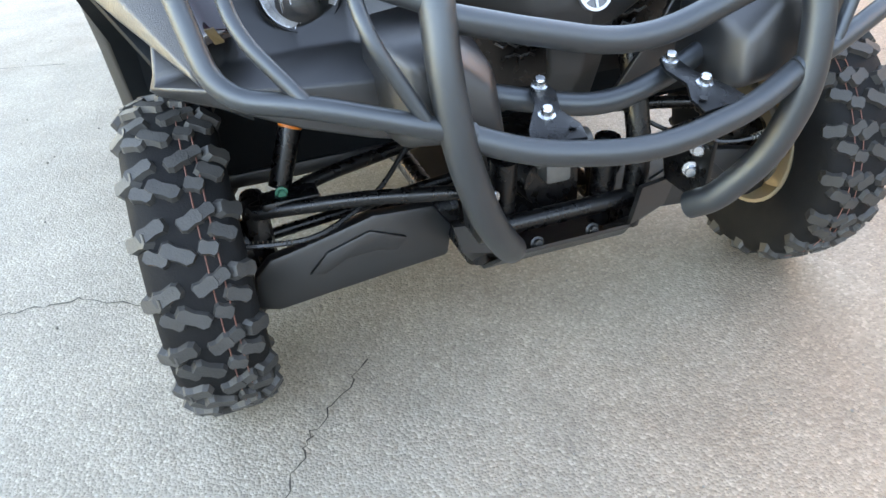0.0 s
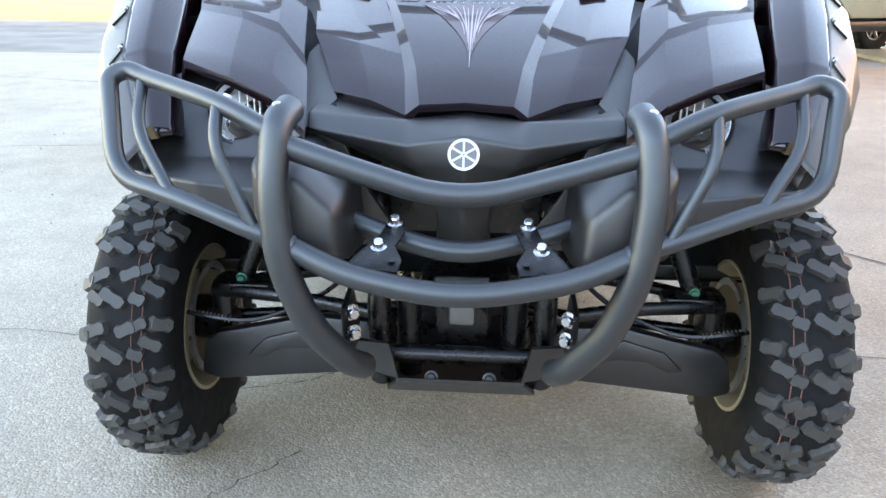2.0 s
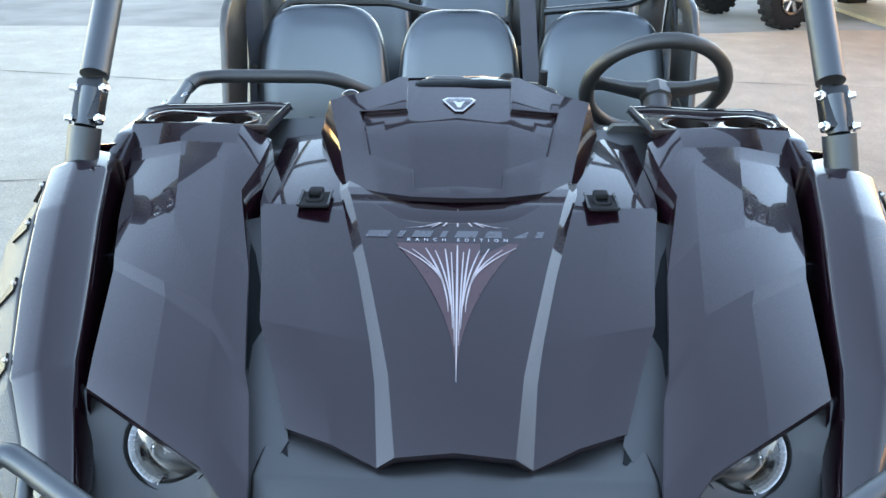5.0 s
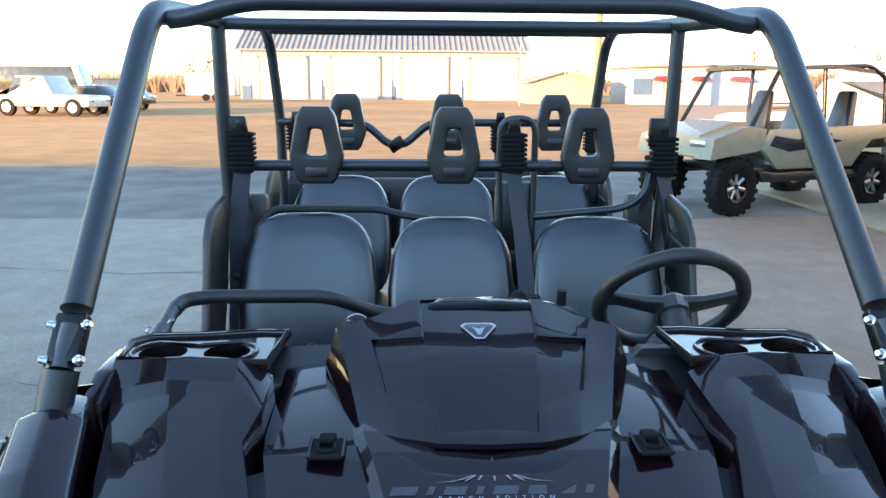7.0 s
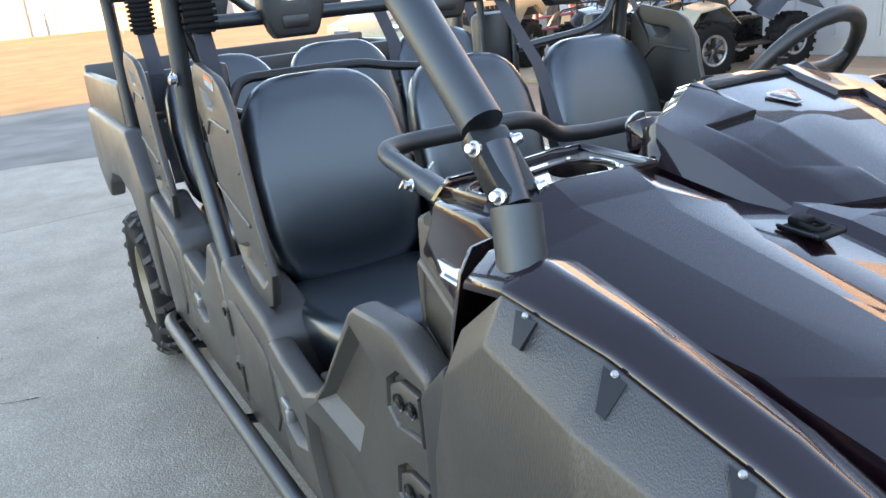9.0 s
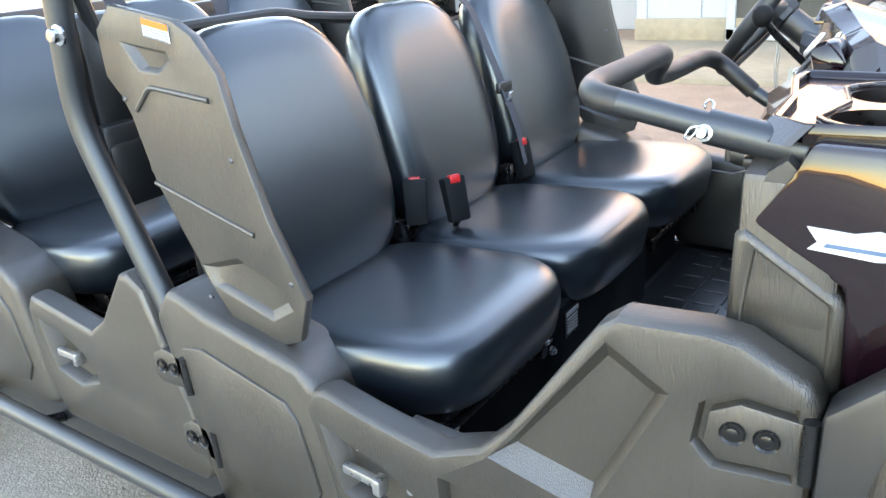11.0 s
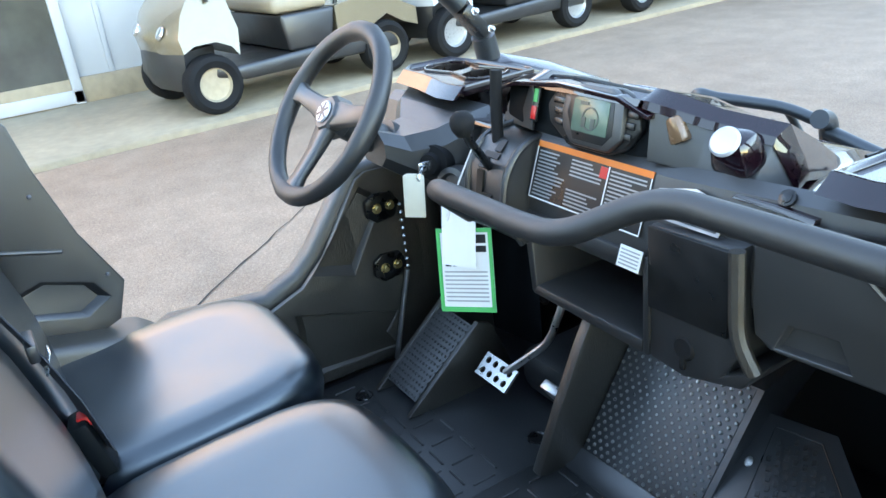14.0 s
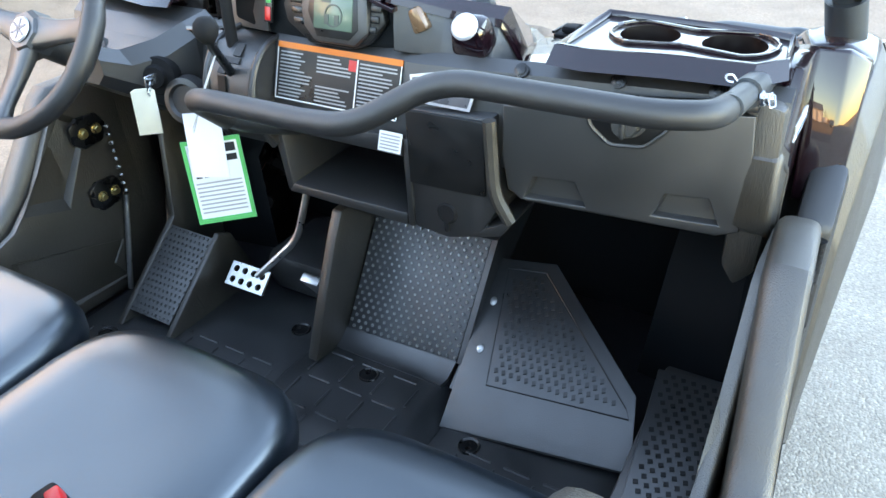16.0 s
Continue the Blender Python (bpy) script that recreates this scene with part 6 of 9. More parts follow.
seat(-0.425, 1.185, 0.728)
seat(0.0, 1.185, 0.728, 0.210, 0.190)
seat(0.438, 1.185, 0.728, 0.217, 0.200)
for x in (-0.405, 0.03, 0.45):
    seat(x, 2.10, 0.738)
# seat boxes
bm = B()
box(bm, (0.0, 1.24, 0.52), (1.10, 0.38, 0.16), 0.01)
box(bm, (0.005, 1.20, 0.545), (0.44, 0.38, 0.17), 0.008)
parts("seat_box", bm, MATT, CAR, "black box under the front seats")
# black sheet added to stop light showing between the backrests
bm = B()
box(bm, (0.0, 1.525, 0.62), (1.22, 0.02, 0.44), 0.006)
part("seat_bulkhead", bm, MATT, CAR, "black sheet added behind the front seats to darken the gaps")
bm = B()
box(bm, (0.0, 2.16, 0.52), (1.10, 0.38, 0.18), 0.01)
parts("seat_box", bm, MATT, CAR, "black box under the rear seats")
bm = B()
prism(bm, [(-0.205, 0.56), (-0.15, 0.56), (-0.15, 0.615), (-0.205, 0.615)], "y", 1.006, 1.009)
lb = part("label", bm, BLACKLBL, CAR, "small black warning label")
bm = B()
prism(bm, [(-0.203, 0.605), (-0.152, 0.605), (-0.152, 0.613), (-0.203, 0.613)], "y", 1.0035, 1.0055)
part("label_band", bm, GREYBAR, lb)
bm = B()
for i in range(5):
    prism(bm, [(-0.20, 0.568 + i * 0.007), (-0.157, 0.568 + i * 0.007), (-0.157, 0.571 + i * 0.007), (-0.20, 0.571 + i * 0.007)], "y", 1.0035, 1.0055)
part("label_print", bm, GREYBAR, lb)


# shoulder panels beside the outer seats
PANEL = [(1.498, 1.236), (1.360, 1.213), (1.322, 1.192), (1.284, 1.142), (1.268, 1.063), (1.228, 0.93), (1.175, 0.818), (1.20, 0.745), (1.29, 0.709), (1.325, 0.72), (1.389, 0.807), (1.473, 0.965), (1.500, 1.07), (1.515, 1.100), (1.543, 1.13), (1.543, 1.20)]


def shoulder_panel(s, dy):
    k = 1 if s < 0 else -1
    S = new("shoulder_panel")
    S.parent = CAR
    S["label"] = "black grained plastic shoulder panel"
    if s > 0:
        dy += 0.022
    bm = B()
    slot = [(1.492, 1.184), (1.385, 1.170), (1.378, 1.155), (1.41, 1.136), (1.455, 1.140)]
    pk = [(1.402, 0.836), (1.311, 0.862), (1.228, 0.832), (1.205, 0.795), (1.253, 0.768), (1.382, 0.804)]
    mv = lambda q: [(y + dy, z) for y, z in q]
    xa, xb = (-0.690, -0.668) if s < 0 else (0.668, 0.690)
    pocket_panel(bm, mv(PANEL), [(mv(slot), 0.010, 0.62), (mv(pk), 0.012, 0.76)], xa, xb, 0.009, 0.005)
    # driver's side uses a darker plastic in place of the cab's shade
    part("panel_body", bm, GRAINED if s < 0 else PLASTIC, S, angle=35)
    bm = B()
    for pts in ([(1.482, 1.080), (1.440, 1.117), (1.308, 1.103)], [(1.473, 0.965), (1.262, 0.907)]):
        tube(bm, [(xa, y + dy, z) for y, z in pts], 0.0045, 0.012, 8)
    parts("panel_ridge", bm, GRAINED, S, "raised moulded lines")
    bm = B()
    for y, z in ((1.284, 1.018), (1.507, 1.096), (1.395, 0.78), (1.20, 0.84)):
        bolt(bm, (xa - 0.001, y + dy, z), (-1, 0, 0), 0.003, 0.002)
    parts("panel_screw", bm, DKPRINT, S)
    if dy == 0 and s < 0:
        bm = B()
        st = [(1.422, 1.217), (1.365, 1.206), (1.367, 1.181), (1.424, 1.192)]
        prism(bm, st, "x", -0.6918 * k, -0.6905 * k)
        lb = part("warning_label", bm, WHITE, S, "white and orange warning label")
        bm = B()
        prism(bm, [(1.422, 1.217), (1.365, 1.206), (1.366, 1.197), (1.423, 1.208)], "x", -0.6926 * k, -0.6917 * k)
        part("label_band", bm, ORANGE, lb)
        bm = B()
        for i in range(4):
            z = 1.2045 - i * 0.004
            prism(bm, [(1.421, z + 0.0010), (1.369, z - 0.009), (1.369, z - 0.0105), (1.421, z - 0.0005)], "x", -0.6926 * k, -0.6917 * k)
        part("label_print", bm, BLUE, lb)


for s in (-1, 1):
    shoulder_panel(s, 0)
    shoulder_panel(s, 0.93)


# ---- seat belts ----
def strap(pts, w=0.052, t=0.0015, across=(1, 0, 0)):
    bm = B()
    a = Vector(across).normalized()
    rows = [[tuple(Vector(p) - a * w / 2), tuple(Vector(p) + a * w / 2)] for p in pts]
    shell(bm, rows, 0.002, lift=(-a.y, a.x, 0))
    return bm


def belt(x, y, dx, zt=1.44, lower=(0, 0, 0), clip=(0, 0, 0), across=(1, 0, 0)):
    b = new("seat_belt")
    b.parent = CAR
    b["label"] = "black seat belt with ribbed guide"
    bm = B()
    for i in range(8):
        z = zt - 0.03 - i * 0.0145
        box(bm, (x, y, z), (0.080, 0.046, 0.0105), 0.003)
    box(bm, (x, y, zt - 0.085), (0.064, 0.036, 0.125), 0.004)
    parts("bellows", bm, RUBBER, b, "ribbed rubber belt guide")
    bm = B()
    prism(bm, [(x - 0.022, zt - 0.03), (x + 0.022, zt - 0.03), (x + 0.016, zt + 0.02), (x - 0.016, zt + 0.02)], "y", y - 0.008, y + 0.008, 0.003)
    bolt(bm, (x, y - 0.009, zt), (0, -1, 0), 0.009, 0.006)
    part("belt_anchor", bm, DARKSTEEL, b)
    part("strap", strap([(x, y - 0.005, zt - 0.14), (x + dx * 0.5, (y + clip[1]) / 2 - 0.045, (zt - 0.14 + clip[2]) / 2), clip], across=across), WEB, b, "grey-black woven strap")
    part("strap", strap([clip, ((clip[0] + lower[0]) / 2, (clip[1] + lower[1]) / 2 - 0.005, (clip[2] + lower[2]) / 2), lower], across=across), WEB, b)
    bm = B()
    box(bm, clip, (0.058, 0.014, 0.026), 0.004)
    part("tongue_grip", bm, PLASTIC, b)
    bm = B()
    box(bm, (clip[0] + 0.004, clip[1] - 0.012, clip[2] - 0.028), (0.026, 0.003, 0.034), 0.001, Matrix.Rotation(radians(20), 3, "X"))
    part("tongue", bm, ZINC, b, "bright steel belt tongue")
    bm = B()
    box(bm, (x, y + 0.06, 0.98), (0.07, 0.07, 0.12), 0.01)
    part("retractor", bm, PLASTIC, b)


belt(-0.637, 1.595, -0.01, 1.44, (-0.635, 1.40, 0.76), (-0.645, 1.50, 0.985), (0.92, 0.4, 0))
belt(0.200, 1.600, 0.02, 1.44, (0.238, 1.325, 0.76), (0.222, 1.372, 0.947), (0.95, 0.3, 0))
belt(0.672, 1.595, 0.03, 1.43, (0.690, 1.388, 0.72), (0.712, 1.495, 0.99), (0.9, 0.44, 0))
belt(-0.60, 2.50, 0.0, 1.43, (-0.60, 2.36, 0.80), (-0.60, 2.44, 1.02))
belt(0.26, 2.50, 0.0, 1.43, (0.25, 2.30, 0.80), (0.25, 2.36, 1.02))
belt(0.66, 2.50, 0.0, 1.43, (0.66, 2.36, 0.80), (0.66, 2.44, 1.02))
bm = B()
box(bm, (0.215, 1.66, 1.13), (0.13, 0.05, 0.26), 0.02)
part("belt_housing", bm, PLASTIC, CAR, "black belt retractor housing")
for x in (-0.62, 0.62):
    bm = B()
    box(bm, (x, 1.66, 1.12), (0.09, 0.05, 0.20), 0.015)
    box(bm, (x, 1.64, 0.95), (0.10, 0.05, 0.12), 0.015)
    part("belt_housing", bm, PLASTIC, CAR, "black belt retractor housing")


def buckle(x, y, z, yaw=0, lean=0):
    b = new("buckle")
    b.parent = CAR
    b["label"] = "black belt buckle with a red button"
    M = Matrix.Translation((x, y, z)) @ Matrix.Rotation(radians(yaw), 4, "Z") @ Matrix.Rotation(radians(lean), 4, "X")
    bm = B()
    box(bm, (0, 0, -0.048), (0.046, 0.026, 0.095), 0.006, taper=(1.12, 1.1))
    bm.transform(M)
    part("buckle_body", bm, MATT, b)
    bm = B()
    box(bm, (0, -0.009, -0.006), (0.024, 0.016, 0.018), 0.003)
    bm.transform(M)
    part("button", bm, RED, b, "red release button")
    bm = B()
    tube(bm, [M @ Vector((0, 0, -0.09)), Vector((x, y + 0.05, z - 0.19))], 0.006)
    part("buckle_stalk", bm, DARKSTEEL, b)


buckle(-0.128, 1.300, 0.832, -25, -14)
buckle(-0.182, 1.355, 0.835, 125, 8)
buckle(0.245, 1.352, 0.812, -10, -14)
buckle(-0.15, 2.22, 0.84, -20, -14)
buckle(0.26, 2.25, 0.83, -10, -14)
bm = B()
box(bm, (0.232, 1.40, 0.70), (0.03, 0.06, 0.10), 0.004)
box(bm, (-0.205, 1.40, 0.70), (0.03, 0.06, 0.10), 0.004)
parts("buckle_bracket", bm, DARKSTEEL, CAR, "steel belt bracket")


# ---- doors and side panels ----
DOOR = [(1.172, 0.66), (1.155, 0.692), (1.13, 0.701), (1.05, 0.69), (0.932, 0.674), (0.86, 0.705), (0.82, 0.745), (0.712, 0.900), (0.690, 0.916), (0.60, 0.918), (0.565, 0.912), (0.505, 0.878), (0.492, 0.855), (0.497, 0.60), (0.53, 0.44), (0.60, 0.415), (1.09, 0.415), (1.13, 0.50)]
DOOR2 = [(1.975, 0.65), (1.955, 0.678), (1.92, 0.675), (1.751, 0.646), (1.70, 0.68), (1.61, 0.790), (1.585, 0.797), (1.548, 0.772), (1.522, 0.68), (1.46, 0.50), (1.44, 0.44), (1.48, 0.40), (1.93, 0.40), (1.985, 0.50)]


def side_door(s, outl, hinges, pocket, pull, latch, name="side_door"):
    k = 1 if s < 0 else -1
    D = new(name)
    D.parent = CAR
    D["label"] = "half-height black grained plastic door"
    hrec = [[(hy + 0.105, hz + 0.024), (hy + 0.075, hz + 0.046), (hy + 0.012, hz + 0.040), (hy + 0.012, hz - 0.046), (hy + 0.09, hz - 0.050), (hy + 0.112, hz - 0.026)] for hy, hz in hinges]
    bm = B()
    pocket_panel(bm, outl, [(p, d, sc) for p, d, sc in pocket] + [(pull, 0.030, 0.84)] + ([(h, 0.012, 0.90) for h in hrec] if pocket else []), -0.720 * k, -0.665 * k, 0.014, 0.007)
    part("door_skin", bm, GRAINED, D, angle=30)
    ly, lz = latch
    bm = B()
    box(bm, (-0.714 * k, ly, lz - 0.030), (0.014, 0.070, 0.016), 0.004)
    box(bm, (-0.718 * k, ly - 0.04, lz - 0.028), (0.022, 0.016, 0.028), 0.004)
    part("latch", bm, STEEL, D, "bare steel door latch")
    bm = B()
    bolt(bm, (-0.700 * k, ly + 0.01, lz + 0.008), (-k, 0, 0), 0.008, 0.006)
    bolt(bm, (-0.700 * k, ly - 0.085, lz - 0.03), (-k, 0, 0), 0.006, 0.006)
    parts("latch_screw", bm, ZINC, D)
    for hy, hz in hinges:
        bm = B()
        prism(bm, [(hy + 0.095, hz + 0.018), (hy + 0.065, hz + 0.034), (hy, hz + 0.026), (hy, hz - 0.034), (hy + 0.085, hz - 0.038), (hy + 0.10, hz - 0.02)], "x", -0.722 * k, -0.706 * k, 0.004)
        h = part("hinge", bm, GRAINED, D, "black door hinge plate")
        bm = B()
        for q in (0.070, 0.038):
            lathe(bm, [(0, 0.001), (0.011, 0.001), (0.013, 0.003), (0.013, 0.0), (0, 0.0)], (-0.7225 * k, hy + q, hz), (-k, 0, 0), 14)
            bolt(bm, (-0.7225 * k, hy + q, hz), (-k, 0, 0), 0.007, 0.004)
        parts("hinge_screw", bm, DARKSTEEL, h)
        bm = B()
        tube(bm, [(-0.725 * k, hy, hz - 0.036), (-0.725 * k, hy, hz + 0.034)], 0.008)
        part("hinge_pin", bm, DARKSTEEL, h)
    if name == "side_door":
        for ob in D.children_recursive:
            for v in ob.data.vertices:
                v.co.x += k * bulge(v.co.y)


BULGE = [(0.40, 0.014), (0.50, 0.014), (0.70, 0.0), (0.85, -0.022), (1.0, -0.022), (1.17, -0.008), (1.3, -0.008)]


def bulge(y):
    for (a, va), (b, vb) in zip(BULGE, BULGE[1:]):
        if y <= b:
            return va + (vb - va) * (max(y, a) - a) / (b - a)
    return 0.0


for s in (-1, 1):
    side_door(s, DOOR, ((0.498, 0.812), (0.498, 0.665)), [([(0.700, 0.885), (0.632, 0.838), (0.722, 0.655), (0.846, 0.700)], 0.022, 0.76), ([(0.925, 0.640), (0.760, 0.622), (0.70, 0.52), (0.72, 0.455), (0.90, 0.455), (0.925, 0.56)], 0.020, 0.95)],
              [(1.145, 0.645), (1.02, 0.618), (0.945, 0.580), (0.945, 0.545), (1.02, 0.522), (1.11, 0.535)], (1.072, 0.610))
    side_door(s, DOOR2, ((1.455, 0.635), (1.415, 0.50)), [],
              [(1.945, 0.63), (1.84, 0.605), (1.765, 0.56), (1.77, 0.525), (1.84, 0.50), (1.92, 0.52)], (1.865, 0.595), "rear_side_door")
    k = 1 if s < 0 else -1
    # fixed side panels between and behind the doors
    for dy, nm in ((0, "middle_side_panel"), (0.85, "rear_side_panel")):
        bm = B()
        outl = [(1.520, 0.735), (1.475, 0.79), (1.44, 0.786), (1.39, 0.765), (1.19, 0.722), (1.155, 0.69), (1.125, 0.50), (1.105, 0.42), (1.20, 0.39), (1.44, 0.37), (1.475, 0.52)]
        prism(bm, [(y + dy, z) for y, z in outl], "x", -0.722 * k, -0.60 * k, 0.022, 3)
        p = part(nm, bm, GRAINED, CAR, "black grained plastic panel between the doors", 50)
        bm = B()
        prism(bm, [(y + dy, z) for y, z in [(1.455, 0.69), (1.40, 0.70), (1.22, 0.655), (1.195, 0.62), (1.17, 0.50), (1.20, 0.455), (1.41, 0.43), (1.44, 0.54)]], "x", -0.7275 * k, -0.718 * k, 0.005)
        part("raised_field", bm, GRAINED, p)
    # rocker below the doors, floor edge
    bm = B()
    prism(bm, [(0.45, 0.42), (0.45, 0.33), (2.35, 0.33), (2.35, 0.42)], "x", -0.70 * k, -0.60 * k, 0.012)
    part("rocker_panel", bm, PLASTIC, CAR, "black lower sill")
    bm = B()
    tube(bm, MX([(-0.66, 0.50, 0.33), (-0.755, 0.62, 0.385), (-0.760, 2.25, 0.385), (-0.66, 2.38, 0.33)], k), 0.0205, 0.10, 14)
    sb = part("side_step_bar", bm, TUBE, CAR, "tubular side step bar")
    bm = B()
    for y in (0.9, 1.45, 2.0):
        tube(bm, MX([(-0.64, y, 0.345), (-0.755, y, 0.38)], k), 0.012)
    parts("step_bracket", bm, DARKSTEEL, sb)
    # flank panel behind the front wheel
    bm = B()
    prism(bm, [(0.42, 0.93), (0.49, 0.86), (0.495, 0.45), (0.44, 0.42), (0.40, 0.60), (0.395, 0.80)], "x", -0.722 * k, -0.67 * k, 0.010)
    part("hinge_panel", bm, PLASTIC, CAR, "black panel carrying the door hinges")
    # rear fender and bed side
    bm = B()
    prism(bm, [(2.36, 0.80), (2.50, 0.98), (3.45, 0.98), (3.48, 0.70), (3.30, 0.60), (3.22, 0.68), (3.08, 0.74), (2.86, 0.76), (2.64, 0.72), (2.50, 0.58), (2.42, 0.42), (2.34, 0.42)], "x", -0.735 * k, -0.67 * k, 0.015)
    part("rear_fender", bm, GRAINED, CAR, "black rear fender")
    bm = B()
    prism(bm, [(2.68, 1.12), (3.62, 1.12), (3.62, 0.85), (2.68, 0.85)], "x", -0.70 * k, -0.66 * k, 0.012)
    part("bed_side", bm, PLASTIC, CAR, "black cargo bed side")
bm = B()
box(bm, (0, 2.68, 1.00), (1.38, 0.03, 0.30), 0.01)
for i in range(6):
    box(bm, (-0.45 + i * 0.18, 2.662, 1.08), (0.12, 0.012, 0.05), 0.004)
part("bed_headboard", bm, PLASTIC, CAR, "slotted black cargo bed headboard")
bm = B()
box(bm, (0, 3.15, 0.84), (1.36, 0.95, 0.03), 0.006)
box(bm, (0, 3.61, 1.00), (1.38, 0.03, 0.30), 0.01)
part("bed_floor", bm, PLASTIC, CAR, "black cargo bed floor and tailgate")
bm = B()
box(bm, (0, 2.86, 0.34), (0.5, 0.5, 0.28), 0.04)
for s in (-1, 1):
    tube(bm, [(s * 0.15, 2.86, 0.32), (s * 0.56, 2.86, 0.32)], 0.03)
part("rear_axle", bm, DARKSTEEL, CAR, "dark rear gear case and half shafts")

# ---- floor and foot wells ----
bm = B()
box(bm, (0.0, 1.70, 0.425), (1.30, 1.29, 0.03), 0.004)
prism(bm, [(-0.195, 0.395), (-0.152, 0.4405), (0.134, 0.4405), (0.146, 0.39)], "y", 0.57, 1.058, 0.008)
box(bm, (0.395, 0.620, 0.410), (0.51, 0.875, 0.03), 0.004)
box(bm, (-0.420, 0.620, 0.390), (0.46, 0.875, 0.03), 0.004)
floor_pan = parts("floor_pan", bm, FLOORM, CAR, "black moulded floor panel")[0]
# short raised bars in a broken grid, and round plugs
bm = B()
G = 0.0735
for x0, nx, z, y0, ny in ((-0.126, 4, 0.4405, 0.642, 6), (0.168, 7, 0.425, 0.715, 5), (-0.615, 6, 0.405, 0.715, 5)):
    for i in range(nx):
        for j in range(ny):
            x, y = x0 + i * G, y0 + j * G
            if x > 0.40 and y < 0.77 or x < -0.50 and y < 0.80 or y + G > 1.062:
                continue
            box(bm, (x, y + G / 2, z + 0.0012), (0.0052, 0.050, 0.0044), 0.0015, seg=1)
            if i < nx - 1:
                box(bm, (x + G / 2, y, z + 0.0012), (0.050, 0.0052, 0.0044), 0.0015, seg=1)
parts("floor_bar", bm, FLOORM, floor_pan, "short raised bars of the floor", 20)
bm = B()
for x, y, z in ((-0.019, 0.661, 0.4405), (-0.027, 0.891, 0.4405), (0.215, 0.845, 0.425), (0.565, 0.80, 0.425), (0.20, 0.60, 0.425), (-0.40, 0.86, 0.405), (-0.257, 0.700, 0.405)):
    lathe(bm, [(0, 0.0015), (0.010, 0.0015), (0.015, 0.0005), (0.019, 0.0030), (0.022, -0.002)], (x, y, z), (0, 0, 1), 18)
parts("drain_plug", bm, DARKSTEEL, floor_pan, "round black floor plugs")
# firewall and side walls of the foot wells
bm = B()
shell(bm, [[(-0.66, 0.20, 0.385), (0.66, 0.20, 0.385)], [(-0.66, 0.19, 0.95), (0.66, 0.19, 0.95)]], 0.01, lift=(0, -1, 0))
for s in (-1, 1):
    shell(bm, [[(s * 0.632, 0.19, 0.385), (s * 0.625, 0.50, 0.385)], [(s * 0.625, 0.19, 0.86), (s * 0.625, 0.50, 0.86)]], 0.01, lift=(s, 0, 0))
part("firewall", bm, MATT, CAR, "black firewall")


def dimple_plate(name, quad, nx, ny, r, h, material, label, parent, stagger=True):
    """A plate over a quad (a, b along x; d, c below) with rows of raised studs."""
    a, b, c, d = [Vector(p) for p in quad]
    nrm = (b - a).cross(d - a).normalized()
    if nrm.z < 0:
        nrm = -nrm
    bm = B()
    shell(bm, [[tuple(a), tuple(b)], [tuple(d), tuple(c)]], 0.008, lift=tuple(-nrm))
    p = part(name, bm, FLOORM, parent, label)
    bm = B()
    for i in range(nx):
        for j in range(ny):
            u, v = (i + 0.5 + (0.25 if j % 2 else -0.25) * stagger) / nx, (j + 0.5) / ny
            q = (a * (1 - u) + b * u) * (1 - v) + (d * (1 - u) + c * u) * v
            lathe(bm, [(r, 0), (r * 0.55, h), (0, h)], q, nrm, 6)
    part("stud", bm, material, p, "raised studs", 20)
    return p


# sloping centre footrest over the tunnel
dimple_plate("centre_footrest", [(0.085, 0.452, 0.652), (-0.168, 0.437, 0.660), (-0.165, 0.580, 0.470), (0.085, 0.582, 0.463)], 15, 20, 0.0042, 0.0036, STEEL, "sloping black footrest with bright studs", CAR)
bm = B()
prism(bm, [(0.552, 0.715), (0.578, 0.670), (0.625, 0.575), (0.685, 0.446), (0.60, 0.42), (0.40, 0.42), (0.36, 0.72)], "x", 0.088, 0.112, 0.006)
part("tunnel_side", bm, GRAINED, CAR, "black side of the centre tunnel")
bm = B()
shell(bm, [[(-0.169, 0.437, 0.661), (-0.172, 0.20, 0.72)], [(-0.167, 0.582, 0.468), (-0.172, 0.62, 0.44)], [(-0.168, 0.45, 0.44), (-0.172, 0.25, 0.44)]], 0.012, lift=(-1, 0, 0))
shell(bm, [[(0.088, 0.452, 0.652), (-0.17, 0.437, 0.660)], [(0.088, 0.19, 0.72), (-0.17, 0.19, 0.72)]], 0.01)
shell(bm, [[(0.088, 0.582, 0.462), (-0.165, 0.580, 0.469)], [(0.092, 0.605, 0.4455), (-0.160, 0.605, 0.4455)], [(0.10, 0.625, 0.4425), (-0.156, 0.625, 0.4425)]], 0.01)
parts("tunnel_panel", bm, FLOORM, CAR, "black centre tunnel")
# passenger foot plates with holes
def hole_plate(name, outl, z, holes, parent, label, r=0.0040, edge=None):
    bm = B()
    prism(bm, edge or outl, "z", z - 0.006, z, 0.002)
    p = part(name, bm, FLOORM, parent, label)
    bm = B()
    for x, y in holes:
        box(bm, (x, y, z + 0.0008), (r * 1.9, r * 1.9, 0.0016), 0, Matrix.Rotation(radians(20), 3, "Z"))
    part("stud", bm, BLACKLBL, p, "rows of dark square studs", smooth=False)
    return p


poly = [(-0.200, 0.430), (-0.275, 0.422), (-0.490, 0.572), (-0.500, 0.585), (-0.242, 0.606)]


def slope(bm_or_mesh):
    """Lift a plate drawn flat so that it climbs from the floor to the firewall."""
    for v in bm_or_mesh.vertices:
        v.co.z += 0.455 + (0.62 - v.co.y) * 0.769


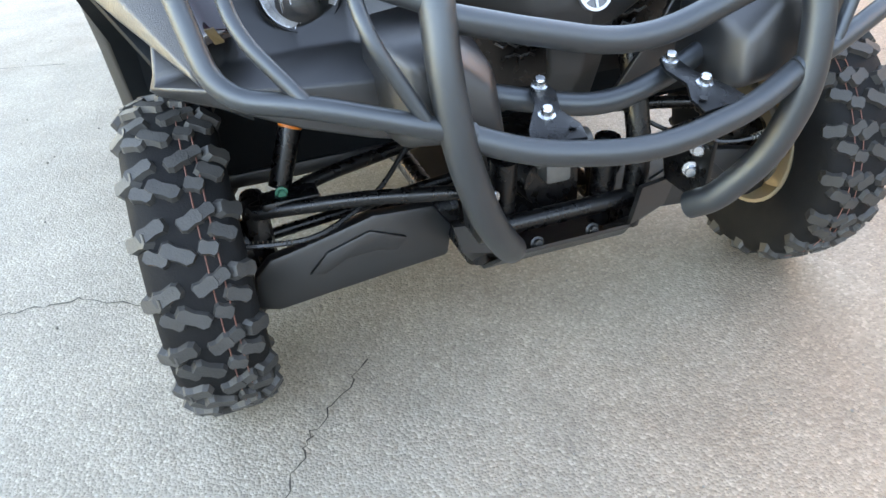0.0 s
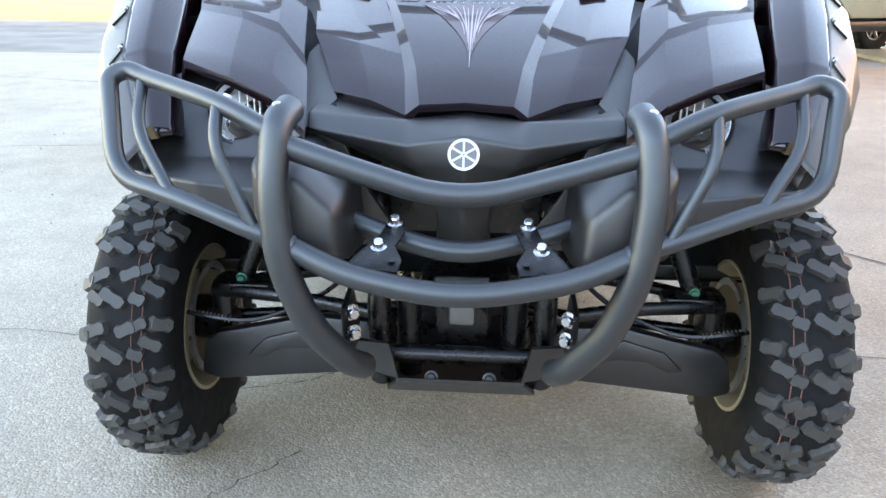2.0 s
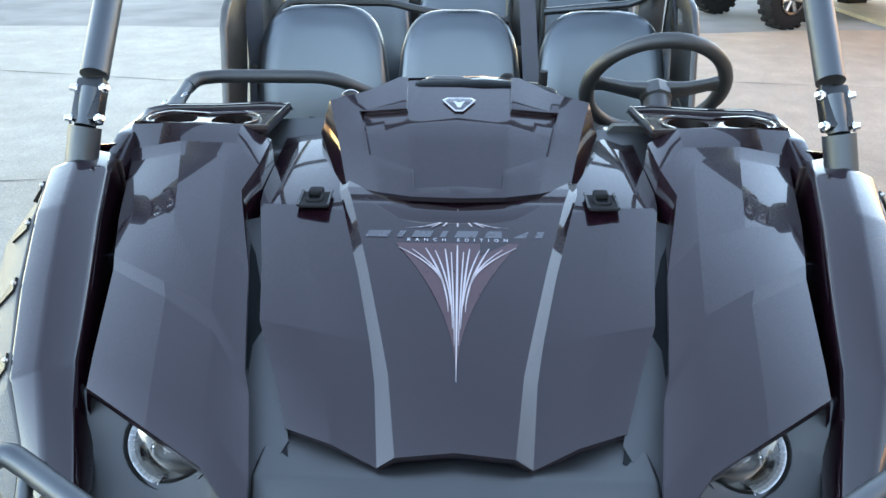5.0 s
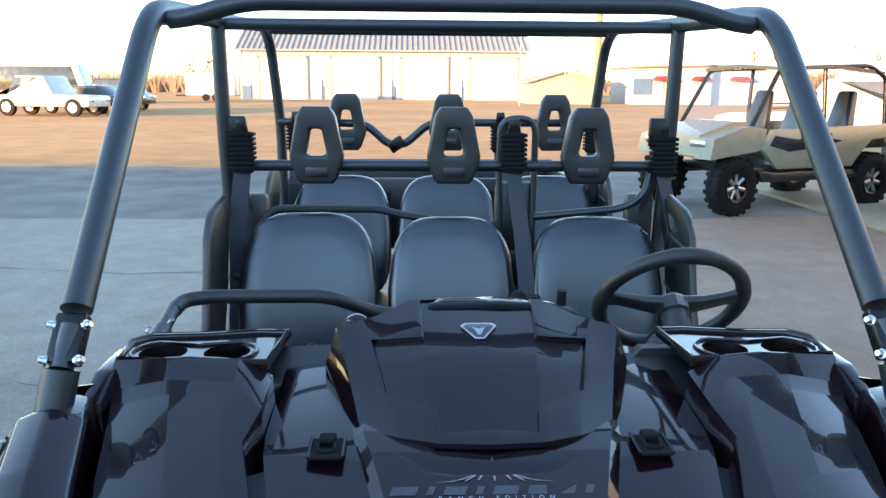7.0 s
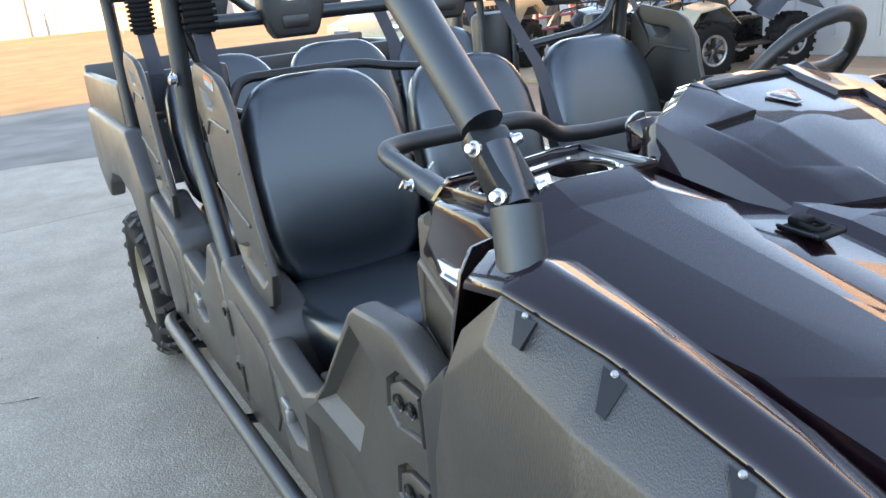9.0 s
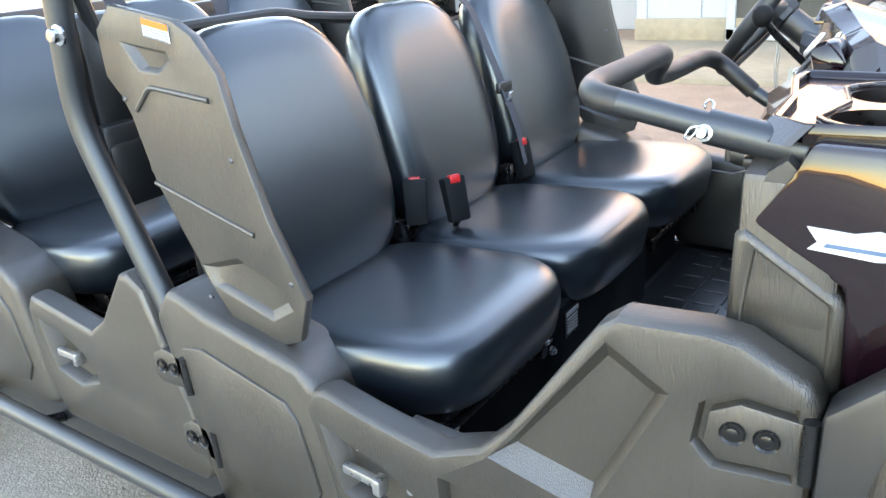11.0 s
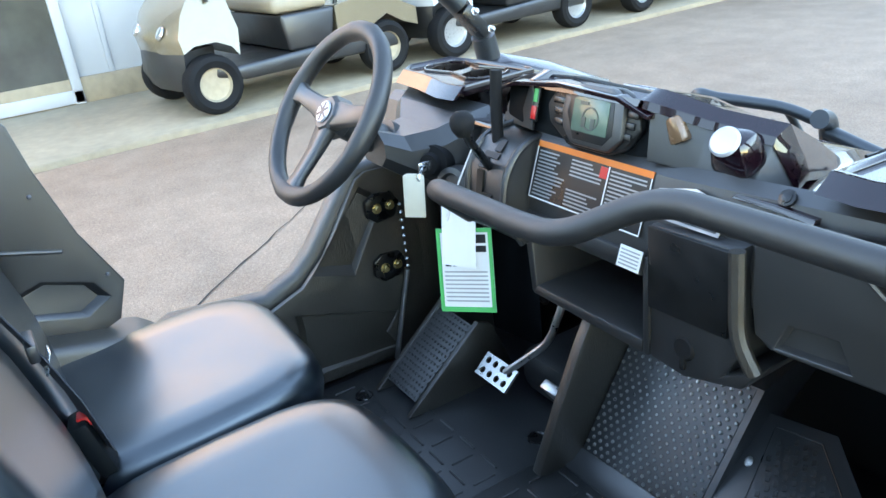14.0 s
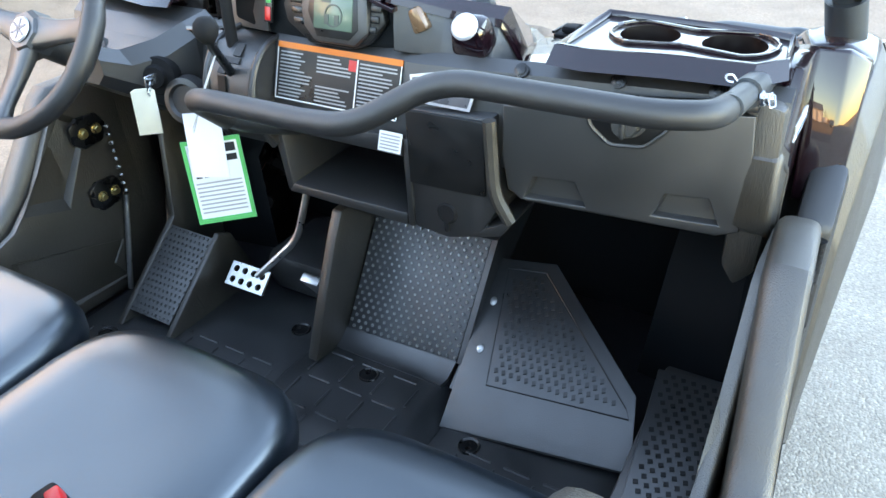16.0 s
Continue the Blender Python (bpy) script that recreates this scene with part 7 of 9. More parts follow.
hs = [(-0.52 + i * 0.0150 + (0.0075 if j % 2 else 0), 0.425 + j * 0.0112) for i in range(24) for j in range(18)]
tp = hole_plate("foot_plate", poly, 0.0, [h for h in hs if inside(h, poly, 0.010)], CAR, "black patterned passenger foot plate", 0.0034, edge=[(-0.172, 0.418), (-0.287, 0.404), (-0.500, 0.552), (-0.530, 0.650), (-0.186, 0.684)])
bm = B()
loop = [(x, y, 0.0) for x, y in poly]
tube(bm, loop + loop[:2], 0.0011, 0.0, 5)
part("plate_groove", bm, BLACKLBL, tp, "dark line round the pattern")
bm = B()
for x, y in ((-0.196, 0.486), (-0.206, 0.559)):
    bolt(bm, (x, y, 0.002), (0, 0, 1), 0.0045, 0.002)
parts("plate_screw", bm, STEEL, tp, "zinc floor screws")
for ob in (tp, *tp.children):
    slope(ob.data)
poly2 = [(-0.648, 0.505), (-0.522, 0.519), (-0.548, 0.765), (-0.648, 0.775)]
fp = hole_plate("side_foot_plate", poly2, 0.0, [h for h in [(-0.64 + i * 0.0165 + (0.008 if j % 2 else 0), 0.515 + j * 0.0135) for i in range(9) for j in range(20)] if inside(h, poly2, 0.012)], CAR, "raised patterned foot block")
fp.matrix_basis = Matrix.Translation((0, 0.51, 0.555)) @ Matrix.Rotation(radians(-12), 4, "X") @ Matrix.Translation((0, -0.51, 0))
bm = B()
prism(bm, [(0.495, 0.548), (0.775, 0.490), (0.775, 0.395), (0.495, 0.395)], "x", -0.650, -0.530, 0.006)
part("foot_block", bm, DASHP, CAR, "black side foot block")
# driver's dead pedal
dimple_plate("dead_pedal", [(0.553, 0.582, 0.578), (0.432, 0.582, 0.576), (0.432, 0.742, 0.453), (0.553, 0.742, 0.453)], 10, 15, 0.0038, 0.0025, DASHP, "sloping black dead pedal with studs", CAR)
bm = B()
prism(bm, [(0.574, 0.586), (0.768, 0.428), (0.62, 0.415), (0.48, 0.42), (0.54, 0.57)], "x", 0.418, 0.432, 0.003)
prism(bm, [(0.46, 0.86), (0.535, 0.86), (0.572, 0.592), (0.772, 0.428), (0.62, 0.415), (0.44, 0.42)], "x", 0.553, 0.570, 0.004)
parts("pedal_side", bm, GRAINED, CAR, "black side of the dead pedal")
# pedals
P = new("brake_pedal")
P.parent = CAR
P["label"] = "steel brake pedal with round holes"
Mp = Matrix.Translation((0.335, 0.595, 0.512)) @ Matrix.Rotation(radians(-42), 4, "X")
bm = B()
ring_plate(bm, [(-0.052, -0.026), (0.052, -0.026), (0.052, 0.026), (-0.052, 0.026)], [(-0.036 + 0.024 * i, 0.012 - 0.024 * j, 0.0075) for i in range(4) for j in range(2)], 0.0, 0.006)
bm.transform(Mp)
part("pedal_pad", bm, STEEL, P)
bm = B()
tube(bm, [(0.315, 0.585, 0.515), (0.235, 0.53, 0.60), (0.215, 0.50, 0.70), (0.21, 0.48, 0.80)], 0.008, 0.03, 10)
part("pedal_arm", bm, STEEL, P)
P = new("gas_pedal")
P.parent = CAR
P["label"] = "steel accelerator pedal"
bm = B()
box(bm, (0.150, 0.575, 0.535), (0.045, 0.02, 0.09), 0.004, Matrix.Rotation(radians(-35), 3, "X"))
part("pedal_pad", bm, STEEL, P)
bm = B()
tube(bm, [(0.155, 0.565, 0.53), (0.16, 0.48, 0.62), (0.16, 0.44, 0.75)], 0.007, 0.03, 8)
part("pedal_arm", bm, DARKSTEEL, P)
bm = B()
box(bm, (0.26, 0.42, 0.48), (0.20, 0.20, 0.10), 0.03)
part("floor_hump", bm, DASHP, CAR, "moulded black floor hump")
# gas strut and bracket by the driver's door
bm = B()
tube(bm, [(0.645, 0.668, 0.430), (0.647, 0.608, 0.645)], 0.006)
part("door_strut", bm, STEEL, CAR, "thin steel rod by the door")
bm = B()
for z in (0.668, 0.812):
    prism(bm, [(0.690, z + 0.020), (0.668, z + 0.034), (0.622, z + 0.030), (0.606, z + 0.004), (0.622, z - 0.030), (0.668, z - 0.034), (0.690, z - 0.016)], "x", 0.6445, 0.6565, 0.004)
hp = parts("inner_hinge", bm, DARKSTEEL, CAR, "black inner hinge plate")[0]
bm = B()
for z in (0.668, 0.812):
    for y in (0.632, 0.664):
        bolt(bm, (0.6445, y, z), (-1, 0, 0), 0.008, 0.010)
parts("hinge_nut", bm, mat("brass_nut", (0.6, 0.45, 0.2), 0.3, 0.9), hp, "yellow zinc hinge nuts")
bm = B()
for i in range(9):
    lathe(bm, [(0.004, 0), (0.006, 0.004), (0.004, 0.008)], (0.647, 0.606, 0.650 + i * 0.019), (0, 0, 1), 8)
part("check_chain", bm, ZINC, CAR, "small zinc check chain")
# moulded inner faces of the doors, with sunk fields
for s in (-1, 1):
    bm = B()
    pocket_panel(bm, [(1.02, 0.655), (0.94, 0.650), (0.86, 0.680), (0.80, 0.735), (0.700, 0.885), (0.675, 0.898), (0.58, 0.896), (0.56, 0.84), (0.56, 0.48), (0.60, 0.435), (1.04, 0.435), (1.05, 0.50)],
                 [([(0.692, 0.868), (0.640, 0.828), (0.735, 0.672), (0.838, 0.700)], 0.016, 0.80), ([(0.89, 0.625), (0.64, 0.545), (0.675, 0.50), (0.65, 0.455), (0.88, 0.462)], 0.016, 0.86)], s * 0.6555, s * 0.6745, 0.006, 0.003)
    part("door_inner_face", bm, GRAINED, CAR, "black moulded inner face of the door", 35)

# ---- dashboard ----
DASH = new("dashboard")
DASH.parent = CAR
DASH["label"] = "black plastic dashboard"
bm = B()
# long upper pad, its face leaning back towards the seats below
loft(bm, [[(x, 0.50, 1.02), (x, 0.615 - q, 1.075), (x, 0.632 - q, 1.062), (x, 0.655 - q, 0.985), (x, 0.655 - q, 0.93), (x, 0.50, 0.93)] for x, q in ((-0.645, 0.062), (-0.32, 0.022), (-0.16, 0.0), (0.11, 0.0))])
part("dash_pad", bm, DASHP, DASH, "upper face of the dash", 25)
bm = B()
loft(bm, [[(x, 0.45, 1.02), (x, 0.58, 1.060), (x, 0.60, 1.045), (x, 0.62, 0.985), (x, 0.60, 0.94), (x, 0.45, 0.93)] for x in (0.11, 0.40, 0.645)])
part("driver_dash", bm, DASHP, DASH, "driver's side of the dash", 25)
# meter hood
bm = B()
outl = [(0.198, 1.085), (0.200, 1.140), (0.150, 1.156), (0.05, 1.162), (-0.08, 1.158), (-0.140, 1.138), (-0.150, 1.10), (-0.120, 1.075), (0.0, 1.062), (0.13, 1.070)]
prism(bm, outl, "y", 0.596, 0.622, 0.006)
bm.transform(Matrix.Translation((0, 0.62, 1.07)) @ Matrix.Rotation(radians(12), 4, "X") @ Matrix.Translation((0, -0.62, -1.07)))
mt = part("meter_panel", bm, MATT, DASH, "black instrument panel")
bm = B()
arch = [(0.222, 1.095), (0.219, 1.123), (0.200, 1.139), (0.150, 1.154), (0.05, 1.164), (-0.07, 1.160), (-0.125, 1.143)]
shell(bm, [[(x, 0.600, z - 0.007) for x, z in arch], [(x, 0.618, z - 0.006) for x, z in arch], [(x * 0.99, 0.636, z - 0.006) for x, z in arch]], 0.006, 0.002, lift=(0, 0, -1))
part("meter_hood", bm, PAINT, DASH, "arched maroon lip over the meter", 45)
Mm = Matrix(((-1, 0, 0, -0.020), (0, -0.25, 0.968, 0.612), (0, 0.968, 0.25, 1.112), (0, 0, 0, 1)))


def face_prism(poly, a, b, bev, M=None):
    bm = B()
    prism(bm, poly, "z", a, b, bev)
    bm.transform(M or Mm)
    return bm


part("meter_bezel", face_prism([(-0.105, 0.006), (-0.085, 0.034), (-0.04, 0.045), (0.04, 0.045), (0.075, 0.034), (0.085, -0.005), (0.06, -0.035), (0.03, -0.047), (-0.05, -0.047), (-0.095, -0.02)], 0.0, 0.016, 0.005), BLACKLBL, mt, "gloss black meter bezel")
part("meter_body", face_prism([(p[0] * 1.13, p[1] * 1.06) for p in [(-0.055, 0.005), (-0.05, 0.032), (-0.02, 0.042), (0.03, 0.042), (0.052, 0.03), (0.055, -0.02), (0.035, -0.04), (-0.03, -0.04), (-0.05, -0.02)]], 0.012, 0.026, 0.006), DASHP, mt, "thick ring round the display")
part("meter_face", face_prism([(-0.046, 0.0), (-0.042, 0.030), (0.042, 0.030), (0.046, -0.018), (0.03, -0.034), (-0.028, -0.034)], 0.0255, 0.0268, 0.0005), BLACKLBL, mt)
part("lcd_screen", face_prism([(-0.034, -0.022), (0.036, -0.022), (0.036, 0.024), (0.02, 0.028), (-0.02, 0.028), (-0.034, 0.022)], 0.0266, 0.0280, 0.0005), LCD, mt, "grey-green meter display")
bm = B()
for x in (-0.01, 0.008):
    box(bm, (x, -0.008, 0.0284), (0.008, 0.014, 0.0008))
box(bm, (-0.012, 0.018, 0.0284), (0.016, 0.005, 0.0008))
lathe(bm, [(0.014, 0.0), (0.0165, 0.0), (0.0165, 0.0008), (0.014, 0.0008)], (0.002, -0.002, 0.028), (0, 0, 1), 24, closed=True)
bm.transform(Mm)
parts("lcd_digit", bm, mat("lcd_dark", (0.04, 0.06, 0.05), 0.4), mt, "dark display digits as blocks")
bm = B()
for i in range(3):
    box(bm, (-0.075 + 0.004 * i, 0.014 - i * 0.015, 0.0175), (0.026, 0.010, 0.004), 0.002)
    box(bm, (0.070 - 0.004 * i, 0.014 - i * 0.015, 0.0175), (0.020, 0.010, 0.004), 0.002)
bm.transform(Mm)
parts("meter_button", bm, DARKSTEEL, mt, "meter side buttons")
bm = B()
box(bm, (-0.135, 0.000, 0.012), (0.016, 0.052, 0.004), 0.001)
bm.transform(Mm)
sw = part("switch", bm, BLACKLBL, mt)
bm = B()
box(bm, (-0.135, 0.013, 0.0145), (0.011, 0.020, 0.002), 0.0005)
bm.transform(Mm)
part("switch_key", bm, GREEN, sw, "green switch half")
bm = B()
box(bm, (-0.135, -0.013, 0.0145), (0.011, 0.020, 0.002), 0.0005)
bm.transform(Mm)
part("switch_key", bm, RED, sw, "red switch half")
# warning sheet below the meter
A, Bq, C = Vector((0.097, 0.6275, 1.0625)), Vector((-0.135, 0.6275, 1.0625)), Vector((0.100, 0.6555, 0.975))
ux, uy = (Bq - A).normalized(), (C - A).normalized()
Mw = Matrix.Identity(4)
nz = ux.cross(uy)
nz = -nz if nz.y < 0 else nz
for i in range(3):
    Mw[i][0], Mw[i][1], Mw[i][2], Mw[i][3] = ux[i], uy[i], nz[i], A[i] + nz[i] * 0.004
WL = (Bq - A).length


def sheet(poly, h0, h1, material, name, parent, label="", M=None):
    bm = B()
    for q in poly:
        prism(bm, q, "z", h0, h1)
    bm.transform(M or Mw)
    return part(name, bm, material, parent, label, smooth=False)


def R4(x0, y0, x1, y1):
    return [(x0, y0), (x1, y0), (x1, y1), (x0, y1)]


ws = sheet([R4(0, 0, WL, 0.088)], 0, 0.0015, BLACKLBL, "warning_sheet", DASH, "black warning sheet with an orange band")
sheet([R4(0, 0, WL, 0.009)], 0.0015, 0.0022, ORANGE, "sheet_band", ws, "orange header band")
random.seed(4)
lines = []
for col, (x0, x1) in enumerate(((0.006, 0.072), (0.078, 0.148), (0.158, 0.228))):
    for r in range(13):
        y = 0.014 + r * 0.0055
        if col == 1 and 4 < r < 8:
            continue
        lines.append(R4(x0, y, x0 + (x1 - x0) * random.uniform(0.55, 1.0), y + 0.0022))
sheet(lines, 0.0015, 0.0022, GREYBAR, "sheet_print", ws, "small white print as bars")
sheet([R4(0.138, 0.012, 0.152, 0.028)], 0.0022, 0.0028, RED, "sheet_sign", ws, "small red sign")
sheet([R4(0.153, 0.010, 0.155, 0.086), R4(0, 0.086, WL, 0.088), R4(0, 0.009, 0.0015, 0.088), R4(WL - 0.0015, 0.009, WL, 0.088)], 0.0022, 0.0028, WHITE, "sheet_line", ws)
sheet([R4(0.205, 0.105, 0.245, 0.135)], 0, 0.0015, WHITE, "paper_label", DASH, "small white paper label")
sheet([R4(0.208, 0.109 + i * 0.005, 0.242, 0.1112 + i * 0.005) for i in range(5)], 0.0015, 0.002, GREYBAR, "label_print", DASH)
# shield plate beside the sheet
sheet([[(0.245, 0.018), (0.30, 0.006), (0.355, 0.018), (0.348, 0.055), (0.255, 0.055)]], 0, 0.002, SILVER, "shield_plate", DASH, "silver shield-shaped dash plate")
sheet([[(0.25, 0.021), (0.30, 0.0105), (0.35, 0.021), (0.344, 0.051), (0.259, 0.051)]], 0.002, 0.003, DKPRINT, "shield_field", DASH)
sheet([R4(0.262 + i * 0.017, 0.027, 0.274 + i * 0.017, 0.034) for i in range(5)], 0.003, 0.0036, WHITE, "shield_mark", DASH)
# lower middle: open cubby, flat cover, outlet
bm = B()
prism(bm, [(0.118, 0.955), (0.118, 0.925), (0.108, 0.82), (0.098, 0.805), (-0.30, 0.805), (-0.29, 0.955)], "y", 0.46, 0.47, 0.002)
for poly in ([(0.118, 0.95), (0.100, 0.95), (0.090, 0.822), (0.104, 0.81)], [(0.104, 0.81), (0.09, 0.828), (-0.140, 0.828), (-0.140, 0.806)], [(-0.140, 0.955), (-0.152, 0.955), (-0.152, 0.806), (-0.140, 0.806)], [(0.11, 0.955), (0.10, 0.925), (-0.14, 0.925), (-0.14, 0.955)]):
    prism(bm, poly, "y", 0.46, 0.662, 0.004)
parts("cubby_wall", bm, DASHP, DASH, "open black storage cubby", 30)
bm = B()
prism(bm, [(-0.150, 1.005), (-0.286, 1.010), (-0.296, 0.87), (-0.275, 0.835), (-0.325, 0.862), (-0.30, 0.825), (-0.21, 0.800), (-0.150, 0.806)], "y", 0.47, 0.658, 0.005)
part("centre_block", bm, DASHP, DASH, "black middle block of the dash")
bm = B()
prism(bm, [(-0.150, 1.003), (-0.278, 1.006), (-0.279, 0.890), (-0.150, 0.885)], "y", 0.655, 0.6625, 0.002)
part("flat_cover", bm, BLACKLBL, DASH, "flat matt cover plate")
bm = B()
tube(bm, [(-0.286, 0.660, 1.01), (-0.293, 0.662, 0.90), (-0.315, 0.655, 0.855)], 0.010, 0.03, 8)
part("cover_trim", bm, GRAINED, DASH)
bm = B()
lathe(bm, [(0.016, 0.0), (0.018, 0.006), (0.014, 0.010), (0.0, 0.010)], (-0.211, 0.652, 0.845), (0, 1, 0.1), 18)
box(bm, (-0.211, 0.66, 0.824), (0.008, 0.006, 0.02), 0.002)
part("power_outlet", bm, RUBBER, DASH, "round capped power outlet")
bm = B()
lathe(bm, [(0.012, 0.0), (0.014, 0.012), (0.010, 0.016), (0.0, 0.016)], (0.030, 0.654, 0.945), (0, 1, 0.1), 16)
part("dash_plug", bm, DARKSTEEL, DASH)
# glove box with knob
GB = new("glove_box")
GB.parent = CAR
GB["label"] = "black plastic glove box with a turn knob"


def follow(bm):
    """Slant the glove box: it stands further out towards the middle of the dash."""
    for v in bm.verts:
        v.co.y += (v.co.x + 0.6) * 0.17
    return bm


bm = B()
pocket_panel(bm, [(-0.302, 1.032), (-0.613, 1.050), (-0.621, 0.96), (-0.617, 0.888), (-0.59, 0.878), (-0.335, 0.890), (-0.308, 0.905), (-0.300, 0.96)],
             [([(a, 0.930), (b, 0.930), (b - 0.016, 0.893), (a + 0.014, 0.895)], 0.014, 0.92) for a, b in ((-0.345, -0.402), (-0.520, -0.575))], 0.600, 0.46, 0.012, 0.004)
for v in bm.verts:
    v.co = (v.co.y, v.co.x, v.co.z)
part("box_door", follow(bm), DASHP, GB, "black glove box door", 50)
# raised plate, black to give the shade of the knob's recess
bm = B()
pocket_plate = [(-0.412, 1.044), (-0.526, 1.049), (-0.518, 1.024), (-0.490, 0.996), (-0.446, 0.994), (-0.420, 1.018)]
prism(bm, pocket_plate, "y", 0.597, 0.604, 0.002)
part("knob_plate", follow(bm), BLACKLBL, GB, "dark raised knob plate coloured as a shaded recess")
bm = B()
tube(bm, [(x, 0.604, z) for x, z in pocket_plate + pocket_plate[:2]], 0.003, 0.008, 6)
part("knob_rim", follow(bm), DASHP, GB)
bm = B()
lathe(bm, [(0.0, 0.022), (0.015, 0.022), (0.017, 0.018), (0.018, 0.0), (0.022, 0.0), (0.022, -0.004)], (-0.469, 0.606, 1.030), (0, 1, 0.1), 24)
box(bm, (-0.469, 0.630, 1.032), (0.007, 0.012, 0.032), 0.003)
part("box_knob", follow(bm), DASHP, GB, "round turn knob")
bm = B()
box(bm, (-0.46, 0.594, 1.052), (0.31, 0.02, 0.010), 0.003, Matrix.Rotation(radians(3), 3, "Y"))
part("box_gap", follow(bm), BLACKLBL, DASH, "dark gap over the glove box")
bm = B()
box(bm, (-0.626, 0.575, 0.965), (0.008, 0.03, 0.17), 0.002)
part("box_side_gap", bm, BLACKLBL, DASH, "dark gap beside the glove box")
bm = B()
prism(bm, [(-0.600, 1.07), (-0.645, 1.06), (-0.650, 0.93), (-0.645, 0.83), (-0.62, 0.80), (-0.60, 0.83)], "y", 0.50, 0.594, 0.008)
part("dash_end", bm, GRAINED, DASH, "end cap of the dash")
# round silver cap on the cowl edge and copper-looking facet
bm = B()
box(bm, (-0.152, 0.612, 1.119), (0.026, 0.022, 0.036), 0.006, Matrix.Rotation(radians(25), 3, "Y"), taper=(0.7, 0.8))
part("copper_facet", bm, mat("copper_facet", (0.20, 0.11, 0.06), 0.25, 0.25, coat=0.5), DASH, "small copper-coloured facet beside the meter")
bm = B()
box(bm, (-0.226, 0.592, 1.100), (0.06, 0.05, 0.05), 0.012, Matrix.Rotation(radians(-20), 3, "X"), taper=(0.8, 0.8))
rc = part("cap_block", bm, PAINT, DASH, "maroon faceted block")
bm = B()
lathe(bm, [(0.0, 0.006), (0.0165, 0.005), (0.0192, 0.002), (0.0192, 0.0)], (-0.226, 0.614, 1.117), (-0.10, 0.80, 0.60), 24)
part("silver_cap", bm, SILVER, rc, "round silver cap")
bm = B()
for x in (-0.31, -0.44, -0.56):
    bolt(bm, (x, 0.632 - 0.022 - (-0.32 - x) * 0.123 if x < -0.32 else 0.611, 1.068), (0, 0.8, 0.6), 0.007, 0.003)
parts("dash_screw", bm, DARKSTEEL, DASH)
# shifter
SH = new("shifter")
SH.parent = CAR
SH["label"] = "ball-topped gear shifter in a curved gate"
bm = B()
loft(bm, [[(x, 0.52, 0.93), (x, 0.60, 1.065), (x, 0.66, 1.060), (x, 0.695, 1.02), (x, 0.705, 0.96), (x, 0.67, 0.90), (x, 0.56, 0.87)] for x in (0.105, 0.115, 0.20, 0.21)])
part("shift_housing", bm, DASHP, SH, "curved black gear housing", 60)
# slots drawn as proud black blocks, their shade put into the colour
bm = B()
for x, y, z, w, h, up in ((0.150, 0.667, 1.052, 0.016, 0.022, 42), (0.160, 0.679, 1.038, 0.036, 0.010, 42), (0.170, 0.688, 1.028, 0.016, 0.022, 42),
                          (0.170, 0.699, 1.000, 0.016, 0.036, 80), (0.158, 0.702, 0.978, 0.040, 0.010, 80), (0.146, 0.704, 0.966, 0.016, 0.024, 80)):
    box(bm, (x, y, z), (w, 0.006, h), 0, Matrix.Rotation(radians(90 - up), 3, "X"))
parts("shift_gate", bm, BLACKLBL, SH, "dark zigzag gate")
bm = B()
tube(bm, [(0.165, 0.67, 1.00), (0.125, 0.745, 1.085), (0.110, 0.762, 1.112)], 0.007)
part("shift_rod", bm, DARKSTEEL, SH)
for x in (0.108, 0.206):
    bm = B()
    tube(bm, [(x, 0.60, 1.066), (x, 0.66, 1.062), (x, 0.696, 1.021), (x, 0.706, 0.96), (x, 0.672, 0.90)], 0.006, 0.03, 8)
    part("gate_rim", bm, DASHP, SH)
bm = B()
lathe(bm, [(0, -0.021), (0.009, -0.019), (0.016, -0.009), (0.0185, 0.0), (0.0165, 0.010), (0.0095, 0.0165), (0, 0.0185)], (0.108, 0.764, 1.118), (0, 0, 1), 20)
part("shift_knob", bm, RUBBER, SH, "black ball knob", 60)
bm = B()
tube(bm, [(0.172, 0.66, 0.99), (0.176, 0.655, 1.10), (0.176, 0.650, 1.165)], 0.0095)
part("brake_lever", bm, RUBBER, SH, "upright black lever")
# ignition
bm = B()
lathe(bm, [(0.0, 0.016), (0.018, 0.016), (0.021, 0.006), (0.032, 0.004), (0.036, -0.006), (0.036, -0.03)], (0.342, 0.684, 0.988), (-0.45, 0.88, 0.1), 24)
part("ignition", bm, RUBBER, DASH, "black ignition switch")
bm = B()
loops = []
for y, x0, x1, z0, z1, c in ((0.57, 0.30, 0.615, 0.93, 1.072, 0.018), (0.62, 0.30, 0.575, 0.925, 1.064, 0.024), (0.665, 0.325, 0.505, 0.922, 1.045, 0.026),
                             (0.712, 0.362, 0.500, 0.955, 1.036, 0.024), (0.752, 0.388, 0.488, 0.985, 1.050, 0.02)):
    loops.append([(x0 + c, y, z0), (x1 - c, y, z0), (x1, y, z0 + c), (x1, y, z1 - c), (x1 - c, y, z1), (x0 + c, y, z1), (x0, y, z1 - c), (x0, y, z0 + c)])
loft(bm, loops)
bmesh.ops.recalc_face_normals(bm, faces=bm.faces)
part("column_shroud", bm, DASHP, DASH, "faceted black column shroud", 12)
bm = B()
lathe(bm, [(0.0, -0.002), (0.026, -0.002), (0.030, 0.004), (0.040, 0.002), (0.043, -0.02)], (0.292, 0.680, 0.948), (-0.2, 0.95, 0.2), 24)
part("lever_boot", bm, DASHP, DASH, "round black lever boot")

